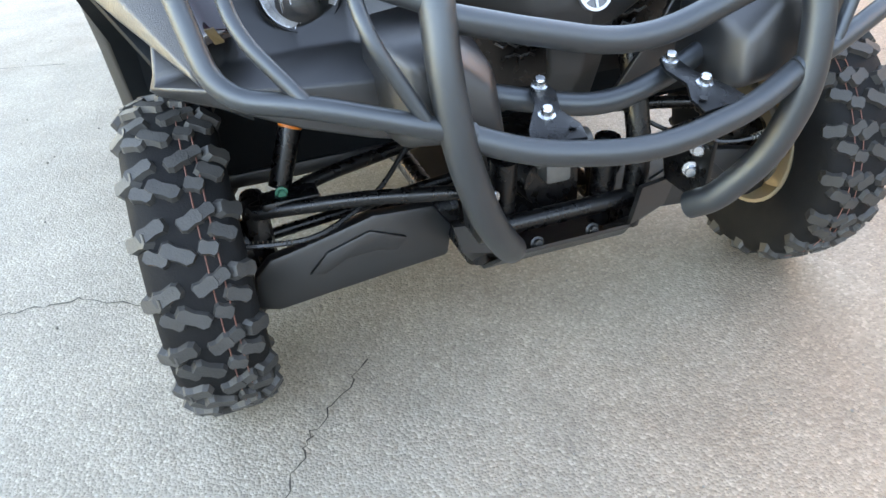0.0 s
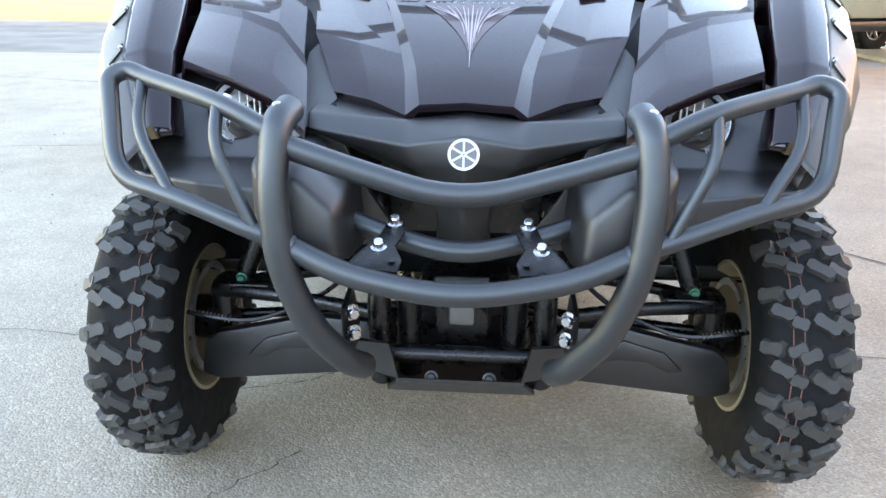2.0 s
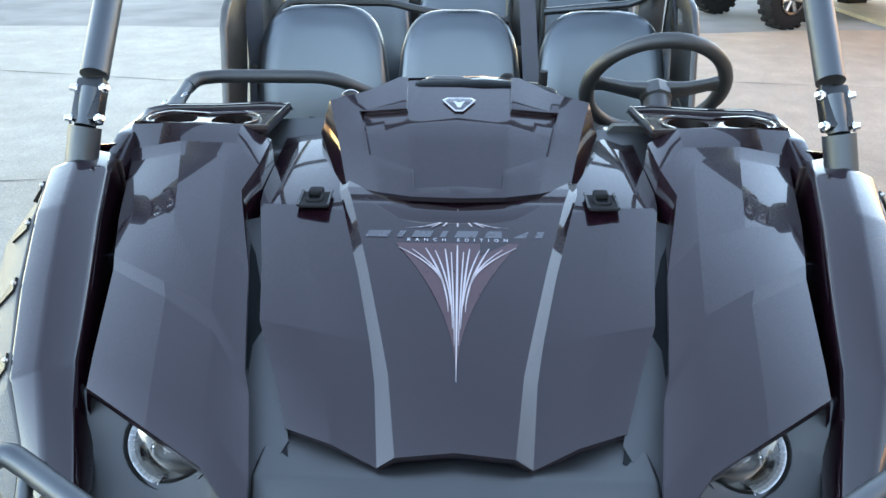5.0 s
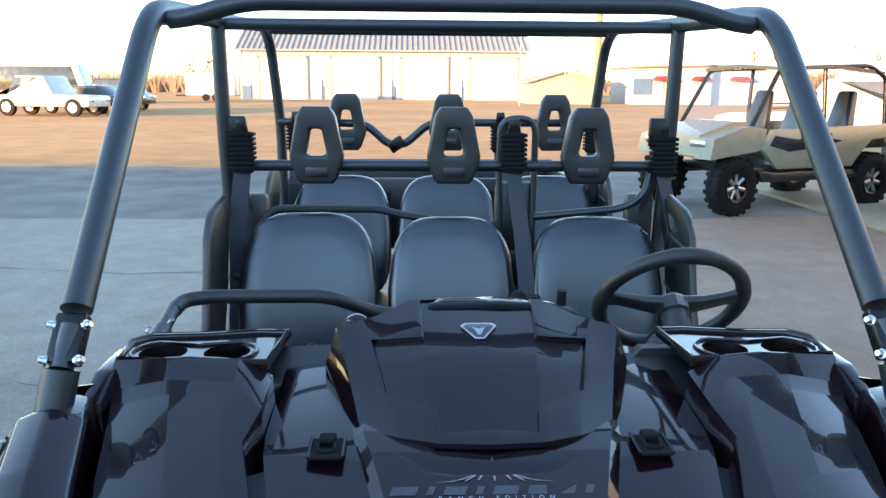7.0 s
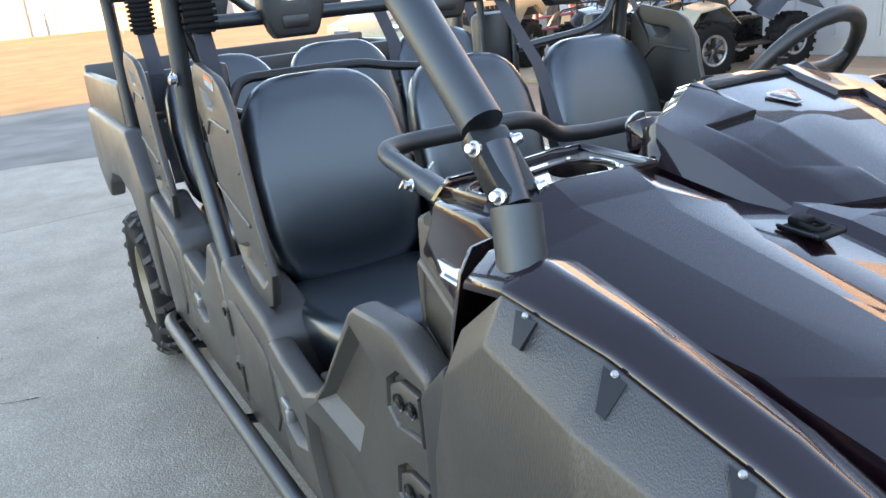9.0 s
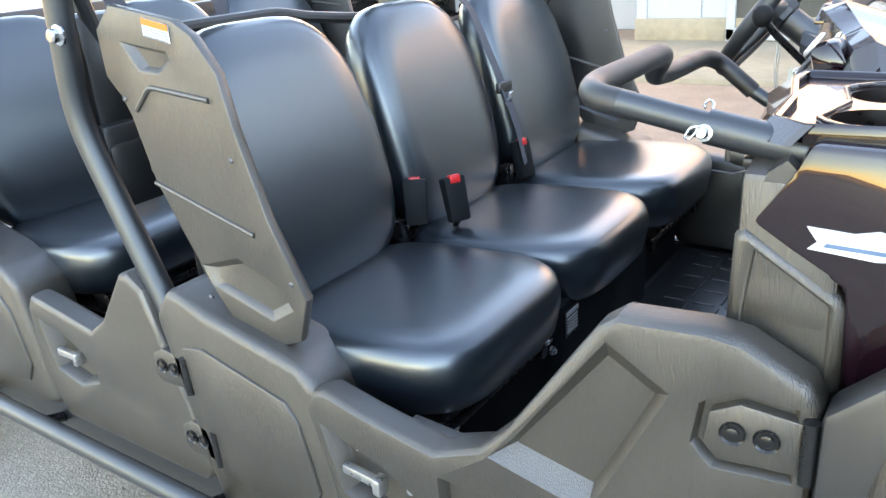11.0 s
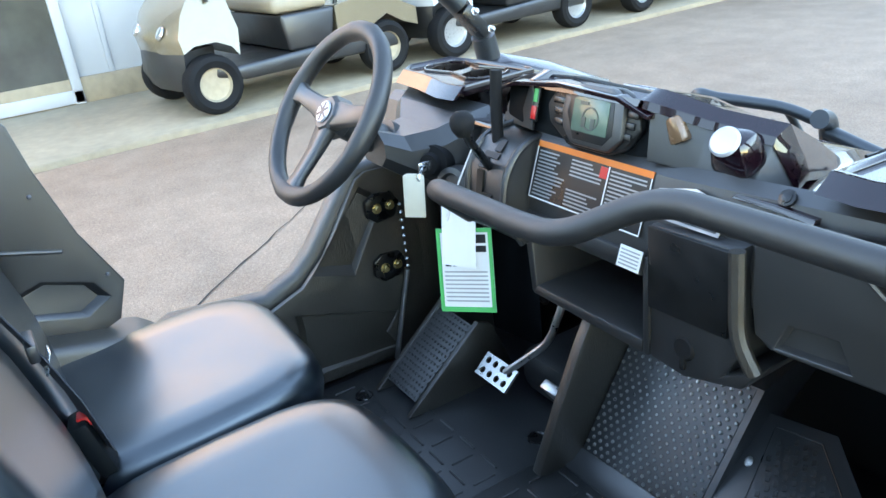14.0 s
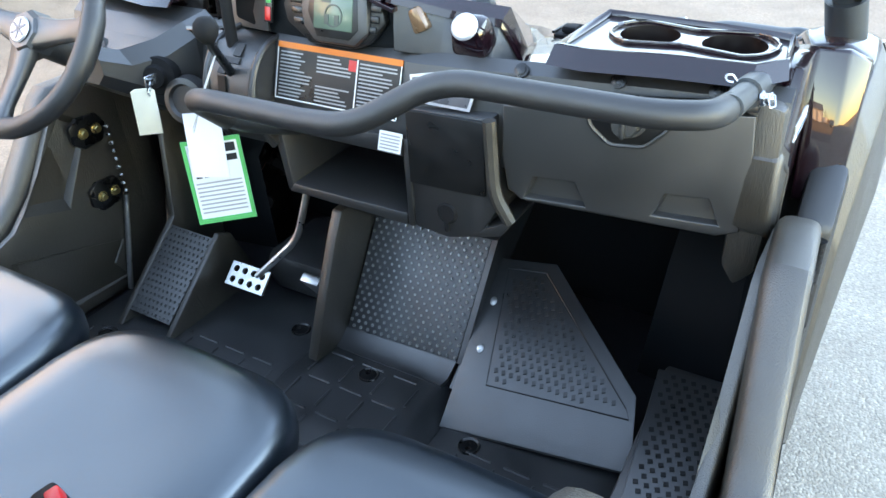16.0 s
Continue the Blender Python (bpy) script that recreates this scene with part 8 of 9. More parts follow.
# ---- steering wheel ----
SW = new("steering_wheel")
SW.parent = CAR
SW["label"] = "black foam-rim steering wheel with three spokes"
t = radians(37)
nrm = Vector((0, math.cos(t), math.sin(t)))
up = Vector((0, -math.sin(t), math.cos(t)))
SC = Vector((0.455, 0.822, 1.092))
Rw = 0.157
bm = B()
ring = []
N, n2 = 56, 12
for i in range(N):
    a = 2 * math.pi * i / N
    rad = Vector((math.cos(a), 0, 0)) + up * math.sin(a)
    c = SC + rad * Rw
    thick = 0.0165 + 0.0015 * (abs(math.sin(a * 2)) < 0.5)
    ring.append([bm.verts.new(c + rad * thick * math.cos(2 * math.pi * j / n2) + nrm * thick * math.sin(2 * math.pi * j / n2)) for j in range(n2)])
for i in range(N):
    for j in range(n2):
        bm.faces.new((ring[i][j], ring[(i + 1) % N][j], ring[(i + 1) % N][(j + 1) % n2], ring[i][(j + 1) % n2]))
part("wheel_rim", bm, FOAM, SW, "thick foam rim", 60)
for ang in (8, 172, 270):
    a = radians(ang)
    rad = Vector((math.cos(a), 0, 0)) + up * math.sin(a)
    side = nrm.cross(rad)
    bm = B()
    loops = []
    for d, w, h, dep in ((0.02, 0.026, 0.012, -0.012), (0.07, 0.019, 0.009, -0.010), (0.12, 0.017, 0.008, -0.003), (0.150, 0.024, 0.010, 0)):
        c = SC + rad * d + nrm * dep
        loops.append([c + side * (w * x) + nrm * (h * y) for x, y in ((-1, -0.5), (-0.8, -1), (0.8, -1), (1, -0.5), (1, 0.5), (0.8, 1), (-0.8, 1), (-1, 0.5))])
    loft(bm, loops)
    part("spoke", bm, DASHP, SW, angle=50)
bm = B()
lathe(bm, [(0.0, 0.010), (0.030, 0.008), (0.036, 0.0), (0.038, -0.03), (0.030, -0.035), (0.0, -0.035)], SC - nrm * 0.004, nrm, 8)
part("hub", bm, DASHP, SW, "hexagonal black hub", 20)
bm = B()
lathe(bm, [(0.0, 0.003), (0.019, 0.003), (0.021, 0.0)], SC + nrm * 0.006, nrm, 24)
he = part("hub_badge", bm, SILVER, SW, "round silver hub badge")
bm = B()
for i in range(3):
    b = bmesh.new()
    box(b, (0, 0, 0.0035), (0.004, 0.034, 0.001))
    b.transform(Matrix.Translation(SC + nrm * 0.006) @ Vector((0, 0, 1)).rotation_difference(nrm).to_matrix().to_4x4() @ Matrix.Rotation(radians(60 * i), 4, "Z"))
    merge(bm, b)
part("badge_mark", bm, DKPRINT, he)
bm = B()
tube(bm, [SC - nrm * 0.03, SC - nrm * 0.13], 0.030, n=16)
tube(bm, [SC - nrm * 0.12, SC - nrm * 0.32], 0.042, n=16)
part("column", bm, DASHP, CAR, "black steering column")

# ---- passenger grab bar ----
GBAR = new("grab_bar")
GBAR.parent = CAR
GBAR["label"] = "black padded passenger grab bar"
bm = B()
tube(bm, [(-0.602, 0.50, 1.066), (-0.603, 0.640, 1.092)], 0.0185, n=16)
part("bar_socket", bm, TUBE, GBAR, "outer steel arm")
bm = B()
tube(bm, [(-0.603, 0.630, 1.090), (-0.605, 0.735, 1.112)], 0.0145, n=16)
part("bar_tube", bm, TUBE, GBAR, "sliding inner arm")
bm = B()
tube(bm, [(-0.603, 0.720, 1.108), (-0.598, 0.770, 1.116), (-0.545, 0.793, 1.117), (-0.295, 0.795, 1.117), (-0.200, 0.850, 1.062), (-0.12, 0.848, 1.056), (0.045, 0.846, 1.054), (0.088, 0.832, 1.042), (0.098, 0.768, 0.985)], 0.0155, 0.045, 18)
part("bar_grip", bm, FOAM, GBAR, "padded bent grip")
bm = B()
tube(bm, [(0.099, 0.775, 0.990), (0.100, 0.72, 0.955), (0.100, 0.62, 0.91)], 0.0125, 0.03)
part("bar_stay", bm, TUBE, GBAR)
bm = B()
bolt(bm, (-0.624, 0.638, 1.090), (-1, 0, 0.2), 0.006, 0.010)
tube(bm, [(-0.634, 0.640, 1.096), (-0.638, 0.648, 1.086), (-0.633, 0.655, 1.086), (-0.629, 0.650, 1.096), (-0.631, 0.640, 1.098)], 0.0013, 0.003, 6)
tube(bm, [(-0.592, 0.640, 1.106), (-0.586, 0.640, 1.113), (-0.580, 0.647, 1.114), (-0.582, 0.652, 1.109), (-0.589, 0.648, 1.107)], 0.0013, 0.003, 6)
parts("lock_pin", bm, ZINC, GBAR, "zinc lock pin with a wire ring")

# ---- tags hanging from the controls ----
tag = thing("price_tag", "white price card with a green border hanging from the shifter", "tag")


def facing(c, n, roll):
    """A frame at c whose z looks along n, its y as upright as may be, turned clockwise by roll degrees as seen from n."""
    n = Vector(n).normalized()
    right = Vector((0, 0, 1)).cross(n).normalized()
    upv = n.cross(right)
    M = Matrix.Identity(4)
    for i in range(3):
        M[i][0], M[i][1], M[i][2], M[i][3] = right[i], upv[i], n[i], c[i]
    return M @ Matrix.Rotation(radians(-roll), 4, "Z")


Mt = facing((0.192, 0.730, 0.843), (-0.60, 0.76, 0.22), -3) @ Matrix.Diagonal((0.84, 0.90, 1, 1))


def tsheet(polys, h0, h1, m, name, label=""):
    return sheet(polys, h0, h1, m, name, tag, label, Mt)


tsheet([R4(-0.058, -0.080, 0.058, 0.080)], 0, 0.001, WHITE, "card", "white card")
tsheet([R4(-0.058, -0.080, -0.050, 0.080), R4(0.050, -0.080, 0.058, 0.080), R4(-0.05, -0.080, 0.05, -0.070), R4(-0.05, 0.072, 0.05, 0.080)], 0.001, 0.0016, GREEN, "card_border", "green border")
tsheet([R4(-0.045, -0.06 + i * 0.008, 0.045, -0.057 + i * 0.008) for i in range(8)], 0.001, 0.0016, GREYBAR, "card_print", "small print as bars")
tsheet([R4(-0.042, 0.008, -0.030, 0.024), R4(-0.026, 0.008, -0.014, 0.024), R4(-0.010, 0.008, 0.002, 0.024), R4(0.006, 0.008, 0.022, 0.024)], 0.001, 0.0016, BLACKLBL, "card_figure", "black figures as bars")
for q in (R4(-0.045, 0.055, -0.032, 0.068), R4(0.015, 0.052, 0.045, 0.068), R4(0.02, 0.035, 0.045, 0.047)):
    tsheet([q], 0.001, 0.0016, BLACKLBL, "card_title", "black heading as bars")
slip = thing("paper_slip", "folded white paper slip hung over the price card", "tag")
bm = B()
prism(bm, [(-0.036, -0.050), (0.034, -0.056), (0.036, 0.066), (-0.034, 0.068)], "z", 0.006, 0.007)
bm.transform(Mt @ Matrix.Translation((-0.008, 0.062, 0)) @ Matrix.Rotation(radians(-3), 4, "Z"))
part("slip", bm, mat("paper", (0.80, 0.80, 0.84), 0.7, var=0.03), slip)
bm = B()
tube(bm, [(0.128, 0.735, 1.075), (0.165, 0.745, 1.01), (0.205, 0.748, 0.935)], 0.0012, 0.01, 5)
tube(bm, [(0.125, 0.738, 1.075), (0.160, 0.748, 1.01), (0.200, 0.752, 0.945)], 0.0012, 0.01, 5)
part("string", bm, WHITE, slip, "thin white string")
kt = thing("key_tag", "cream plastic key tag hanging from the ignition", "tag")
bm = B()
prism(bm, [(-0.019, -0.038), (0.019, -0.038), (0.019, 0.036), (0.012, 0.040), (-0.012, 0.040), (-0.019, 0.036)], "z", 0, 0.003, 0.001)
Mk = facing((0.312, 0.745, 0.950), (-0.70, 0.70, 0.10), 2)
bm.transform(Mk)
part("tag_plate", bm, mat("cream_plastic", (0.66, 0.62, 0.50), 0.45, var=0.06), kt)
bm = B()
tube(bm, [(0.303, 0.738, 0.982), (0.306, 0.728, 0.996), (0.318, 0.715, 0.994), (0.326, 0.706, 0.991)], 0.002, 0.006, 6)
lathe(bm, [(0.007, 0), (0.009, 0.001), (0.007, 0.002), (0.006, 0.001)], (0.302, 0.735, 0.985), (1, 0.3, 0), 14, closed=True)
box(bm, (0.330, 0.706, 0.990), (0.004, 0.03, 0.018), 0.002)
part("key", bm, ZINC, kt, "metal key and ring")

# ---- parked machines round the yard ----
def small_wheel(e, M, c, r, w, rimr, rim_mat, ax=(0, 1, 0), lugs=True, spokes=True):
    bm = B()
    h = w / 2
    lathe(bm, [(rimr, -h * 0.8), (r * 0.8, -h), (r * 0.95, -h * 0.85), (r, -h * 0.5), (r, h * 0.5), (r * 0.95, h * 0.85), (r * 0.8, h), (rimr, h * 0.8)], c, ax, 28)
    bm.transform(M)
    wh = part("wheel", bm, RUBBER, e, angle=40)
    if lugs:
        bm = B()
        A = Vector(ax)
        for i in range(20):
            a = 2 * math.pi * i / 20
            for sgn in (-1, 1):
                q = Vector((math.sin(a + 0.15 * sgn), 0, math.cos(a + 0.15 * sgn))) if abs(A.y) > 0.5 else Vector((0, math.sin(a + 0.15 * sgn), math.cos(a + 0.15 * sgn)))
                t = bmesh.new()
                box(t, (0, 0, 0), (0.05, w * 0.40, 0.03))
                t.transform(Matrix.Translation(Vector(c) + q * r * 0.99 + A * sgn * h * 0.5) @ Vector((0, 0, 1)).rotation_difference(q).to_matrix().to_4x4())
                merge(bm, t)
        bm.transform(M)
        part("tread", bm, RUBBER, wh, "chunky tread lugs", angle=40)["kind"] = "stuff"
    bm = B()
    lathe(bm, [(rimr, -h * 0.8), (rimr * 0.9, -h * 0.55), (rimr * 0.35, -h * 0.45), (0, -h * 0.5), (0, h * 0.5), (rimr * 0.35, h * 0.45), (rimr * 0.9, h * 0.55), (rimr, h * 0.8)], c, ax, 24)
    bm.transform(M)
    part("rim", bm, rim_mat, wh)
    if not spokes:
        return
    bm = B()
    for sgn in (-1, 1):
        lathe(bm, [(rimr * 1.02, sgn * h * 0.78), (rimr * 0.98, sgn * h * 0.92), (rimr * 0.86, sgn * h * 0.84), (rimr * 0.84, sgn * h * 0.60)], c, ax, 28)
    bm.transform(M)
    parts("rim_ring", bm, STEEL if rim_mat is STEEL else DARKSTEEL, wh, "bright machined rim edge")
    bm = B()
    A = Vector(ax)
    for i in range(7):
        a = 2 * math.pi * i / 7
        q = Vector((math.sin(a), 0, math.cos(a))) if abs(A.y) > 0.5 else Vector((0, math.sin(a), math.cos(a)))
        for sgn in (-1, 1):
            tube(bm, [Vector(c) + A * sgn * h * 0.56 + q * rimr * 0.2, Vector(c) + A * sgn * h * 0.62 + q * rimr * 0.85], rimr * 0.15, n=6)
    bm.transform(M)
    parts("spoke", bm, DARKSTEEL if rim_mat is not DARKSTEEL else STEEL, wh)


def golf_cart(x, y, yaw, body, seatm, label):
    g = thing("golf_cart", label, "golf cart", "golf carts by the shop")
    M = Matrix.Translation((x, y, 0.05)) @ Matrix.Rotation(radians(yaw), 4, "Z")

    def add(name, bm, m, label="", par=None):
        bm.transform(M)
        return part(name, bm, m, par or g, label, 45)
    # front cowl, floor, seat box, rear body; the cart points along +x
    bm = B()
    loft(bm, [[(1.10 - 0.10 * abs(y_) ** 3, y_ * 0.52, 0.50), (1.12 - 0.10 * abs(y_) ** 3, y_ * 0.52, 0.62), (1.02 - 0.06 * abs(y_), y_ * 0.50, 0.78), (0.84, y_ * 0.44, 0.93), (0.62, y_ * 0.40, 1.00), (0.56, y_ * 0.42, 0.90), (0.52, y_ * 0.50, 0.62), (0.56, y_ * 0.54, 0.42), (0.62, y_ * 0.55, 0.50), (0.74, y_ * 0.55, 0.555), (0.92, y_ * 0.55, 0.55)] for y_ in (-1, -0.9, -0.6, 0, 0.6, 0.9, 1)])
    add("front_cowl", bm, body, "rounded front cowl with wheel arches")
    bm = B()
    loft(bm, [[(1.08 - 0.12 * abs(y_) ** 3, y_ * 0.46, 0.20), (1.13 - 0.12 * abs(y_) ** 3, y_ * 0.48, 0.32), (1.11 - 0.12 * abs(y_) ** 3, y_ * 0.48, 0.51), (0.70, y_ * 0.36, 0.51), (0.70, y_ * 0.36, 0.22)] for y_ in (-1, -0.7, 0, 0.7, 1)])
    add("front_bumper", bm, PLASTIC, "black front bumper")
    bm = B()
    prism(bm, [(-1.05, 0.22), (-1.0, 0.40), (0.60, 0.34), (0.78, 0.40), (0.80, 0.28), (0.55, 0.22)], "y", -0.56, 0.56, 0.03)
    add("floor_pan", bm, PLASTIC)
    bm = B()
    prism(bm, [(-0.30, 0.36), (-0.36, 0.66), (0.16, 0.66), (0.12, 0.36)], "y", -0.54, 0.54, 0.03)
    add("seat_box", bm, PLASTIC)
    bm = B()
    box(bm, (-0.06, 0, 0.73), (0.52, 1.02, 0.13), 0.05, seg=3)
    add("seat_cushion", bm, seatm, "padded seat cushion")
    bm = B()
    box(bm, (-0.38, 0, 1.02), (0.11, 0.98, 0.34), 0.045, Matrix.Rotation(radians(-8), 3, "Y"), seg=3)
    add("seat_back", bm, seatm, "padded seat back")
    bm = B()
    loft(bm, [[(-0.36, y_ * 0.53, 0.30), (-0.36, y_ * 0.53, 0.66), (-0.60, y_ * 0.55, 0.70), (-0.95, y_ * 0.54, 0.64), (-1.22, y_ * 0.50, 0.52), (-1.24, y_ * 0.48, 0.36), (-1.05, y_ * 0.52, 0.42), (-0.86, y_ * 0.56, 0.52), (-0.68, y_ * 0.56, 0.44)] for y_ in (-1, -0.7, 0.7, 1)])
    add("rear_body", bm, body)
    for wx in (0.82, -0.82):
        for wy in (-0.50, 0.50):
            small_wheel(g, M, (wx, wy, 0.235), 0.235, 0.19, 0.135, RIM if body is BRONZE else STEEL, lugs=False, spokes=False)
    for px in (0.72, -0.52):
        for py in (-0.46, 0.46):
            bm = B()
            tube(bm, [(px, py, 0.85), (px - 0.12 * (1 if px > 0 else -0.5), py, 1.80)], 0.018)
            add("roof_post", bm, DARKSTEEL)
    bm = B()
    box(bm, (0.05, 0, 1.83), (1.55, 1.10, 0.07), 0.03)
    add("roof", bm, body, "moulded roof panel")
    bm = B()
    tube(bm, [(-0.40, -0.44, 0.60), (-0.52, -0.44, 1.05), (-0.52, 0.44, 1.05), (-0.40, 0.44, 0.60)], 0.02)
    add("rear_rail", bm, DARKSTEEL)
    bm = B()
    lathe(bm, [(0.16, -0.012), (0.175, 0), (0.16, 0.012), (0.15, 0)], (0.52, 0.22, 0.98), (-0.7, 0, 0.7), 20, closed=True)
    tube(bm, [(0.52, 0.22, 0.98), (0.75, 0.22, 0.78)], 0.02)
    add("steering_wheel", bm, RUBBER)
    for py in (-0.30, 0.30):
        bm = B()
        lathe(bm, [(0, 0.02), (0.05, 0.015), (0.06, 0)], (1.075, py, 0.66), (1, 0, 0.6), 16)
        add("headlight", bm, CHROME)


golf_cart(6.02, -1.11, 95, BRONZE, TAN, "metallic bronze golf cart with tan seats on the walk")
golf_cart(6.17, -3.48, 95, CARWHITE, TAN, "white golf cart with pale seats on the walk")
golf_cart(6.38, -6.15, 95, CARDARK, TAN, "dark golf cart on the walk")
golf_cart(6.62, -8.8, 95, CARWHITE, TAN, "white golf cart at the far end of the walk")


def beige_utv(x, y, yaw):
    g = thing("side_by_side", "beige four-seat side-by-side with a dark roof", "utility vehicle")
    M = Matrix.Translation((x, y, 0)) @ Matrix.Rotation(radians(yaw), 4, "Z") @ Matrix.Diagonal((0.9, 1, 1, 1))

    def add(name, bm, m, label="", par=None):
        bm.transform(M)
        return part(name, bm, m, par or g, label, 40)
    for s in (-1, 1):
        bm = B()
        prism(bm, [(0.75, 1.05), (-1.35, 1.10), (-1.75, 1.14), (-1.85, 0.90), (-1.62, 0.76), (-1.45, 0.92), (-1.15, 0.90), (-0.90, 0.68), (-0.80, 0.56), (0.62, 0.56), (0.90, 0.80)], "y", s * 0.70, s * 0.78, 0.02)
        add("side_panel", bm, BEIGE, "beige side panel")
        bm = B()
        prism(bm, [(0.72, 0.98), (0.30, 0.93), (-0.15, 0.96), (-0.55, 0.90), (-0.1, 0.82), (0.45, 0.78), (0.80, 0.86)], "y", s * 0.775, s * 0.785)
        add("side_graphic", bm, CARDARK, "dark splash graphic on the door")
        bm = B()
        for i in range(5):
            prism(bm, [(0.25 - i * 0.12, 1.00), (0.16 - i * 0.12, 1.00), (0.14 - i * 0.12, 0.92), (0.23 - i * 0.12, 0.92)], "y", s * 0.782, s * 0.79)
        add("side_mark", bm, CARDARK, "dark bars of the model mark")
        bm = B()
        prism(bm, [(0.95, 0.56), (0.62, 0.52), (-0.85, 0.52), (-1.0, 0.40), (0.85, 0.40)], "y", s * 0.66, s * 0.76, 0.02)
        add("sill", bm, PLASTIC)
        bm = B()
        tube(bm, [(1.05, s * 0.66, 1.05), (0.55, s * 0.62, 1.80), (-1.15, s * 0.62, 1.85), (-1.45, s * 0.66, 1.70), (-1.5, s * 0.68, 1.05)], 0.03, 0.10)
        tube(bm, [(-0.30, s * 0.68, 0.95), (-0.28, s * 0.62, 1.82)], 0.028)
        add("cage_tube", bm, DARKSTEEL)
        bm = B()
        loft(bm, [[(1.75, s * (0.42 + q), 0.70), (1.70, s * (0.42 + q), 0.95), (1.10, s * (0.40 + q), 1.10), (0.78, s * (0.40 + q), 1.06), (0.85, s * (0.42 + q), 0.80)] for q in (0.0, 0.10, 0.30)])
        add("front_fender", bm, BEIGE, "beige front fender")
        bm = B()
        box(bm, (1.70, s * 0.45, 0.88), (0.08, 0.28, 0.09), 0.02)
        add("headlight", bm, CHROME)
    bm = B()
    loft(bm, [[(1.72, y_, 0.72), (1.68, y_, 0.98), (1.10, y_, 1.14), (0.85, y_, 1.14), (0.85, y_, 0.60)] for y_ in (-0.42, 0, 0.42)])
    add("hood", bm, BEIGE, "beige hood")
    bm = B()
    shell(bm, [[(0.62, -0.66, 1.82), (0.66, 0, 1.86), (0.62, 0.66, 1.82)], [(-0.4, -0.68, 1.86), (-0.4, 0, 1.92), (-0.4, 0.68, 1.86)], [(-1.45, -0.64, 1.78), (-1.45, 0, 1.84), (-1.45, 0.64, 1.78)]], 0.05)
    add("roof", bm, CARDARK, "dark blue moulded roof")
    bm = B()
    shell(bm, [[(1.02, -0.60, 1.10), (1.02, 0.60, 1.10)], [(0.60, -0.58, 1.78), (0.60, 0.58, 1.78)]], 0.006, lift=(-1, 0, 0))
    add("windscreen", bm, SCREEN, "clear windscreen")
    for sx in (0.05, -0.85):
        for sy in (-0.33, 0.33):
            bm = B()
            box(bm, (sx - 0.22, sy, 1.18), (0.14, 0.46, 0.72), 0.05, Matrix.Rotation(radians(-14), 3, "Y"), taper=(0.7, 0.62))
            box(bm, (sx + 0.05, sy, 0.80), (0.50, 0.46, 0.14), 0.04)
            add("seat", bm, VINYL if sy > 0 else PLASTIC)
    bm = B()
    box(bm, (-0.2, 0, 0.52), (2.3, 1.3, 0.12), 0.02)
    box(bm, (-1.5, 0, 0.85), (0.6, 1.3, 0.14), 0.02)
    add("floor_pan", bm, PLASTIC)
    for wx in (1.30, -1.28):
        for wy in (-0.66, 0.66):
            small_wheel(g, M, (wx, wy, 0.36), 0.36, 0.25, 0.19, DARKSTEEL)


beige_utv(4.72, 9.62, 200)


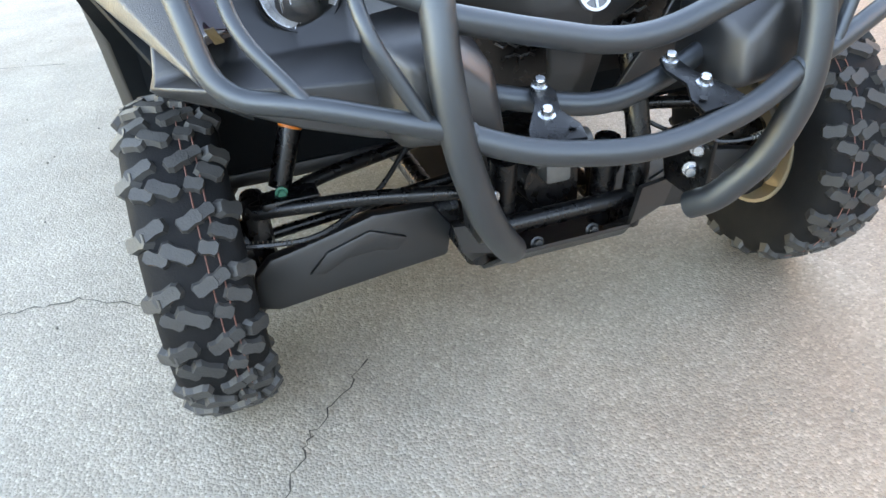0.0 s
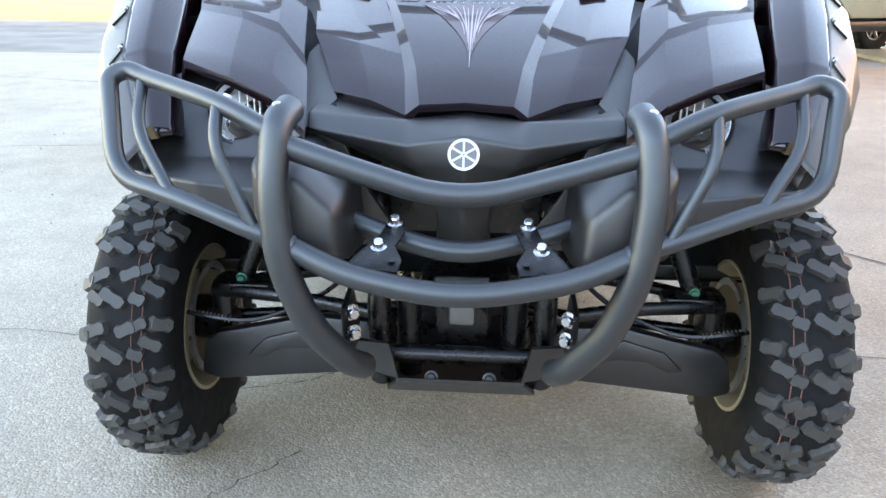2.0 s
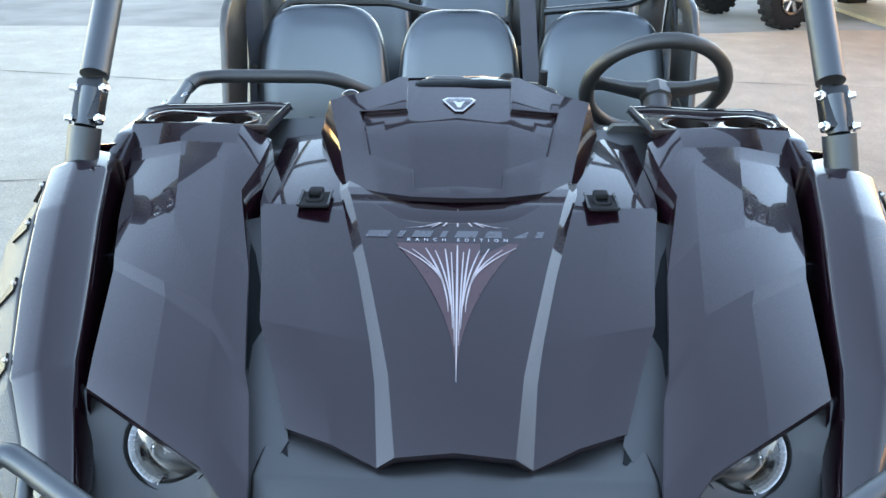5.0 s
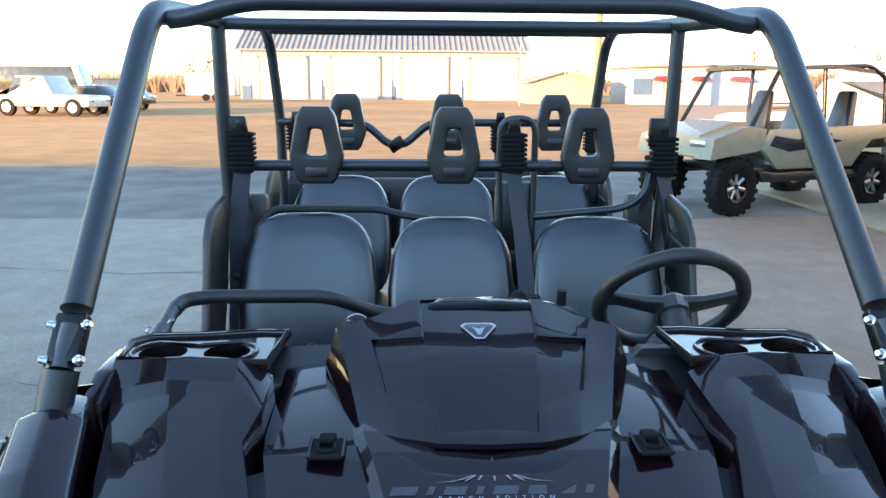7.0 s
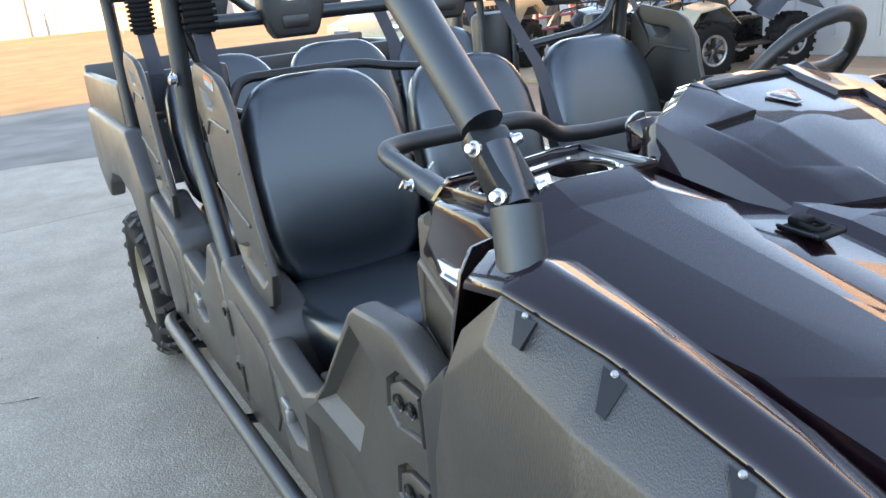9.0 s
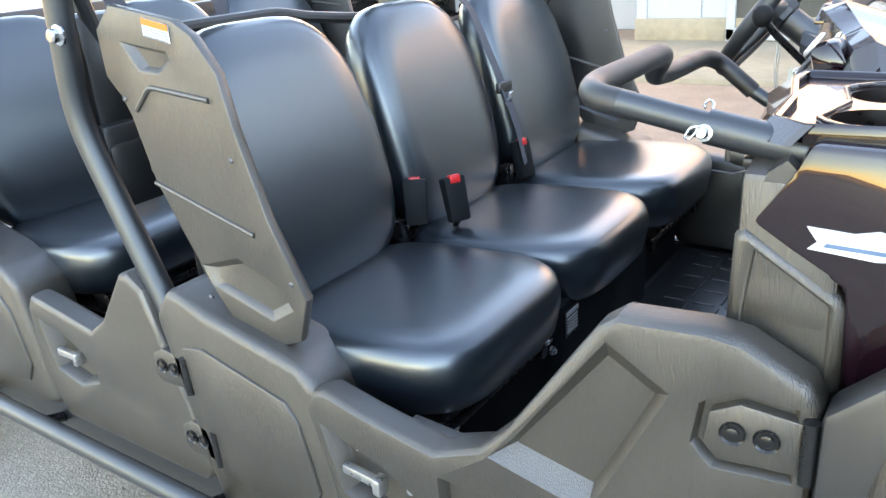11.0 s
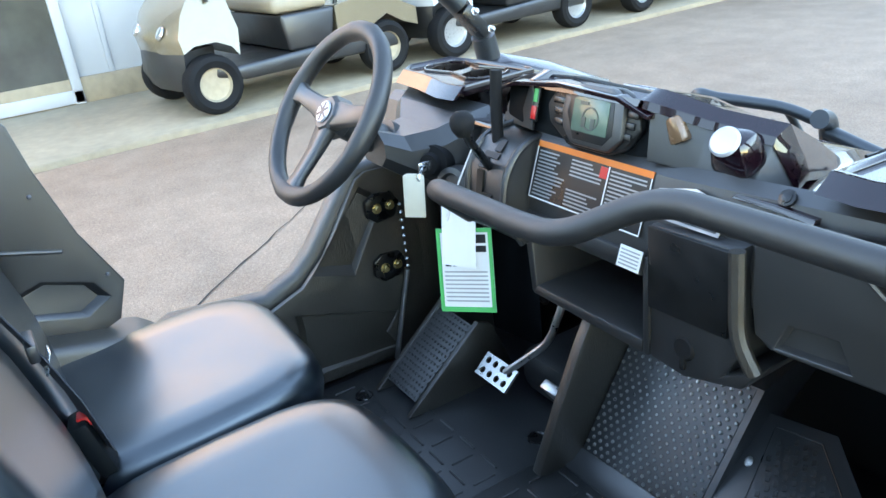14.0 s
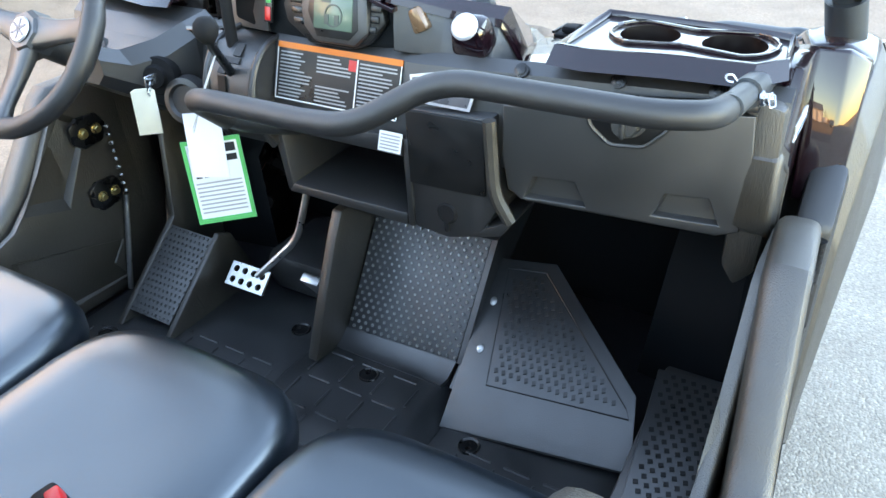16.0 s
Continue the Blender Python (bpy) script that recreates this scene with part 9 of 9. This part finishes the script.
def atv(x, y, yaw, body, label):
    g = thing("quad_bike", label, "quad bike", "quad bikes by the shop")
    M = Matrix.Translation((x, y, 0.0)) @ Matrix.Rotation(radians(yaw), 4, "Z")

    def add(name, bm, m, label="", par=None):
        bm.transform(M)
        return part(name, bm, m, par or g, label, 45)
    for s in (-1, 1):
        bm = B()
        shell(bm, [[(0.98, s * 0.26, 0.70), (0.98, s * 0.56, 0.60)], [(0.85, s * 0.24, 0.84), (0.85, s * 0.58, 0.78)], [(0.50, s * 0.22, 0.88), (0.50, s * 0.58, 0.82)], [(0.28, s * 0.22, 0.78), (0.25, s * 0.56, 0.60)]], 0.02, 0.01)
        add("front_fender", bm, body)
        bm = B()
        shell(bm, [[(-0.20, s * 0.20, 0.72), (-0.22, s * 0.55, 0.60)], [(-0.42, s * 0.20, 0.86), (-0.42, s * 0.58, 0.80)], [(-0.85, s * 0.20, 0.86), (-0.85, s * 0.58, 0.80)], [(-1.02, s * 0.20, 0.74), (-1.02, s * 0.56, 0.66)]], 0.02, 0.01)
        add("rear_fender", bm, CARDARK, "dark rear fender")
        bm = B()
        box(bm, (0.02, s * 0.42, 0.33), (0.62, 0.22, 0.04), 0.015)
        add("footwell", bm, PLASTIC)
        bm = B()
        tube(bm, [(0.28, 0, 1.02), (0.22, s * 0.15, 1.06), (0.12, s * 0.36, 1.09)], 0.012, 0.05)
        tube(bm, [(0.17, s * 0.25, 1.08), (0.11, s * 0.38, 1.09)], 0.018)
        add("handlebar", bm, DARKSTEEL)
    bm = B()
    loft(bm, [[(0.55, y_, 0.86), (0.38, y_ * 0.8, 0.98), (0.10, y_ * 0.8, 0.90), (0.02, y_, 0.60), (0.5, y_, 0.45)] for y_ in (-0.18, 0, 0.18)])
    add("tank_cover", bm, CARDARK, "dark tank cover")
    bm = B()
    box(bm, (0.26, 0, 1.04), (0.16, 0.20, 0.12), 0.04)
    add("handlebar_pod", bm, body)
    bm = B()
    box(bm, (-0.30, 0, 0.90), (0.75, 0.32, 0.11), 0.05, seg=3)
    add("seat", bm, VINYL)
    bm = B()
    box(bm, (0.0, 0, 0.45), (1.0, 0.30, 0.34), 0.05)
    for wx in (0.62, -0.60):
        tube(bm, [(wx, -0.45, 0.32), (wx, 0.45, 0.32)], 0.03)
    add("engine", bm, DARKSTEEL)
    for x0, x1, z in ((0.48, 0.98, 0.93), (-0.98, -0.48, 0.95)):
        bm = B()
        tube(bm, [(x0, -0.42, z), (x1, -0.42, z), (x1, 0.42, z), (x0, 0.42, z), (x0, -0.42, z)], 0.012, 0.04, 8)
        rack = add("rack", bm, DARKSTEEL, "black tubular rack")
        for i in range(6):
            bm = B()
            yy = -0.40 + i * 0.16
            tube(bm, [(x0, yy, z), (x1, yy, z)], 0.009, n=6)
            add("rack_bar", bm, DARKSTEEL, par=rack)
        for q in (x0 + 0.1, x1 - 0.1):
            for yy in (-0.3, 0.3):
                bm = B()
                tube(bm, [(q, yy, z), (q, yy, z - 0.13)], 0.009, n=6)
                add("rack_leg", bm, DARKSTEEL, par=rack)
    for wx in (0.62, -0.60):
        for wy in (-0.46, 0.46):
            small_wheel(g, M, (wx, wy, 0.32), 0.32, 0.22, 0.18, STEEL)


atv(6.95, 6.55, 172, BEIGE, "pale tan quad bike with bright rims")
atv(7.0, 8.35, 165, CARDARK, "dark quad bike with bright rims")


def pipe_gate(x0, x1, y0, y1):
    g = thing("pipe_gate", "dark red pipe farm gate", "gate")
    for z in (0.22, 0.42, 0.62, 0.82, 1.0, 1.13):
        bm = B()
        tube(bm, [(x0, y0, z), (x1, y1, z)], 0.024, n=8)
        part("rail", bm, REDPIPE, g)
    for f in (0, 0.5, 1):
        bm = B()
        tube(bm, [(x0 + (x1 - x0) * f, y0 + (y1 - y0) * f, 0.0), (x0 + (x1 - x0) * f, y0 + (y1 - y0) * f, 1.15)], 0.03, n=8)
        part("post", bm, REDPIPE, g)


pipe_gate(7.45, 9.4, 11.0, 11.5)
pipe_gate(9.0, 13.5, 20, 24)
pipe_gate(14.0, 18.5, 24, 26)


def white_trailer():
    g = thing("box_trailer", "white cargo trailer with a red corner behind the gate", "trailer")
    bm = B()
    box(bm, (17.6, 25, 1.45), (6.0, 2.4, 1.9), 0.06)
    part("body", bm, mat("trailer_white", (0.62, 0.64, 0.65), 0.4, 0.1), g)
    for x in (17.2, 18.1):
        bm = B()
        lathe(bm, [(0, -0.1), (0.36, -0.1), (0.36, 0.1), (0, 0.1)], (x, 23.85, 0.36), (0, 1, 0), 16)
        part("wheel", bm, RUBBER, g)


white_trailer()
parked_car("pickup_truck", "red and cream pickup truck behind the gate", 9.0, 15.6, 150, 4.8, 1.75, CARWHITE, True)
for x, y, h in ((8.5, 11.9, 1.9), (9.1, 11.9, 1.7), (8.0, 12.1, 1.8)):
    bm = B()
    box(bm, (x, y, h / 2), (0.22, 0.18, h), 0.03, taper=(0.7, 0.7))
    tagged(part("timber_post", bm, mat("weathered_timber", (0.10, 0.075, 0.06), 0.85, 0, 0.3, 10)), "dark weathered timber upright beside the gate", "post")
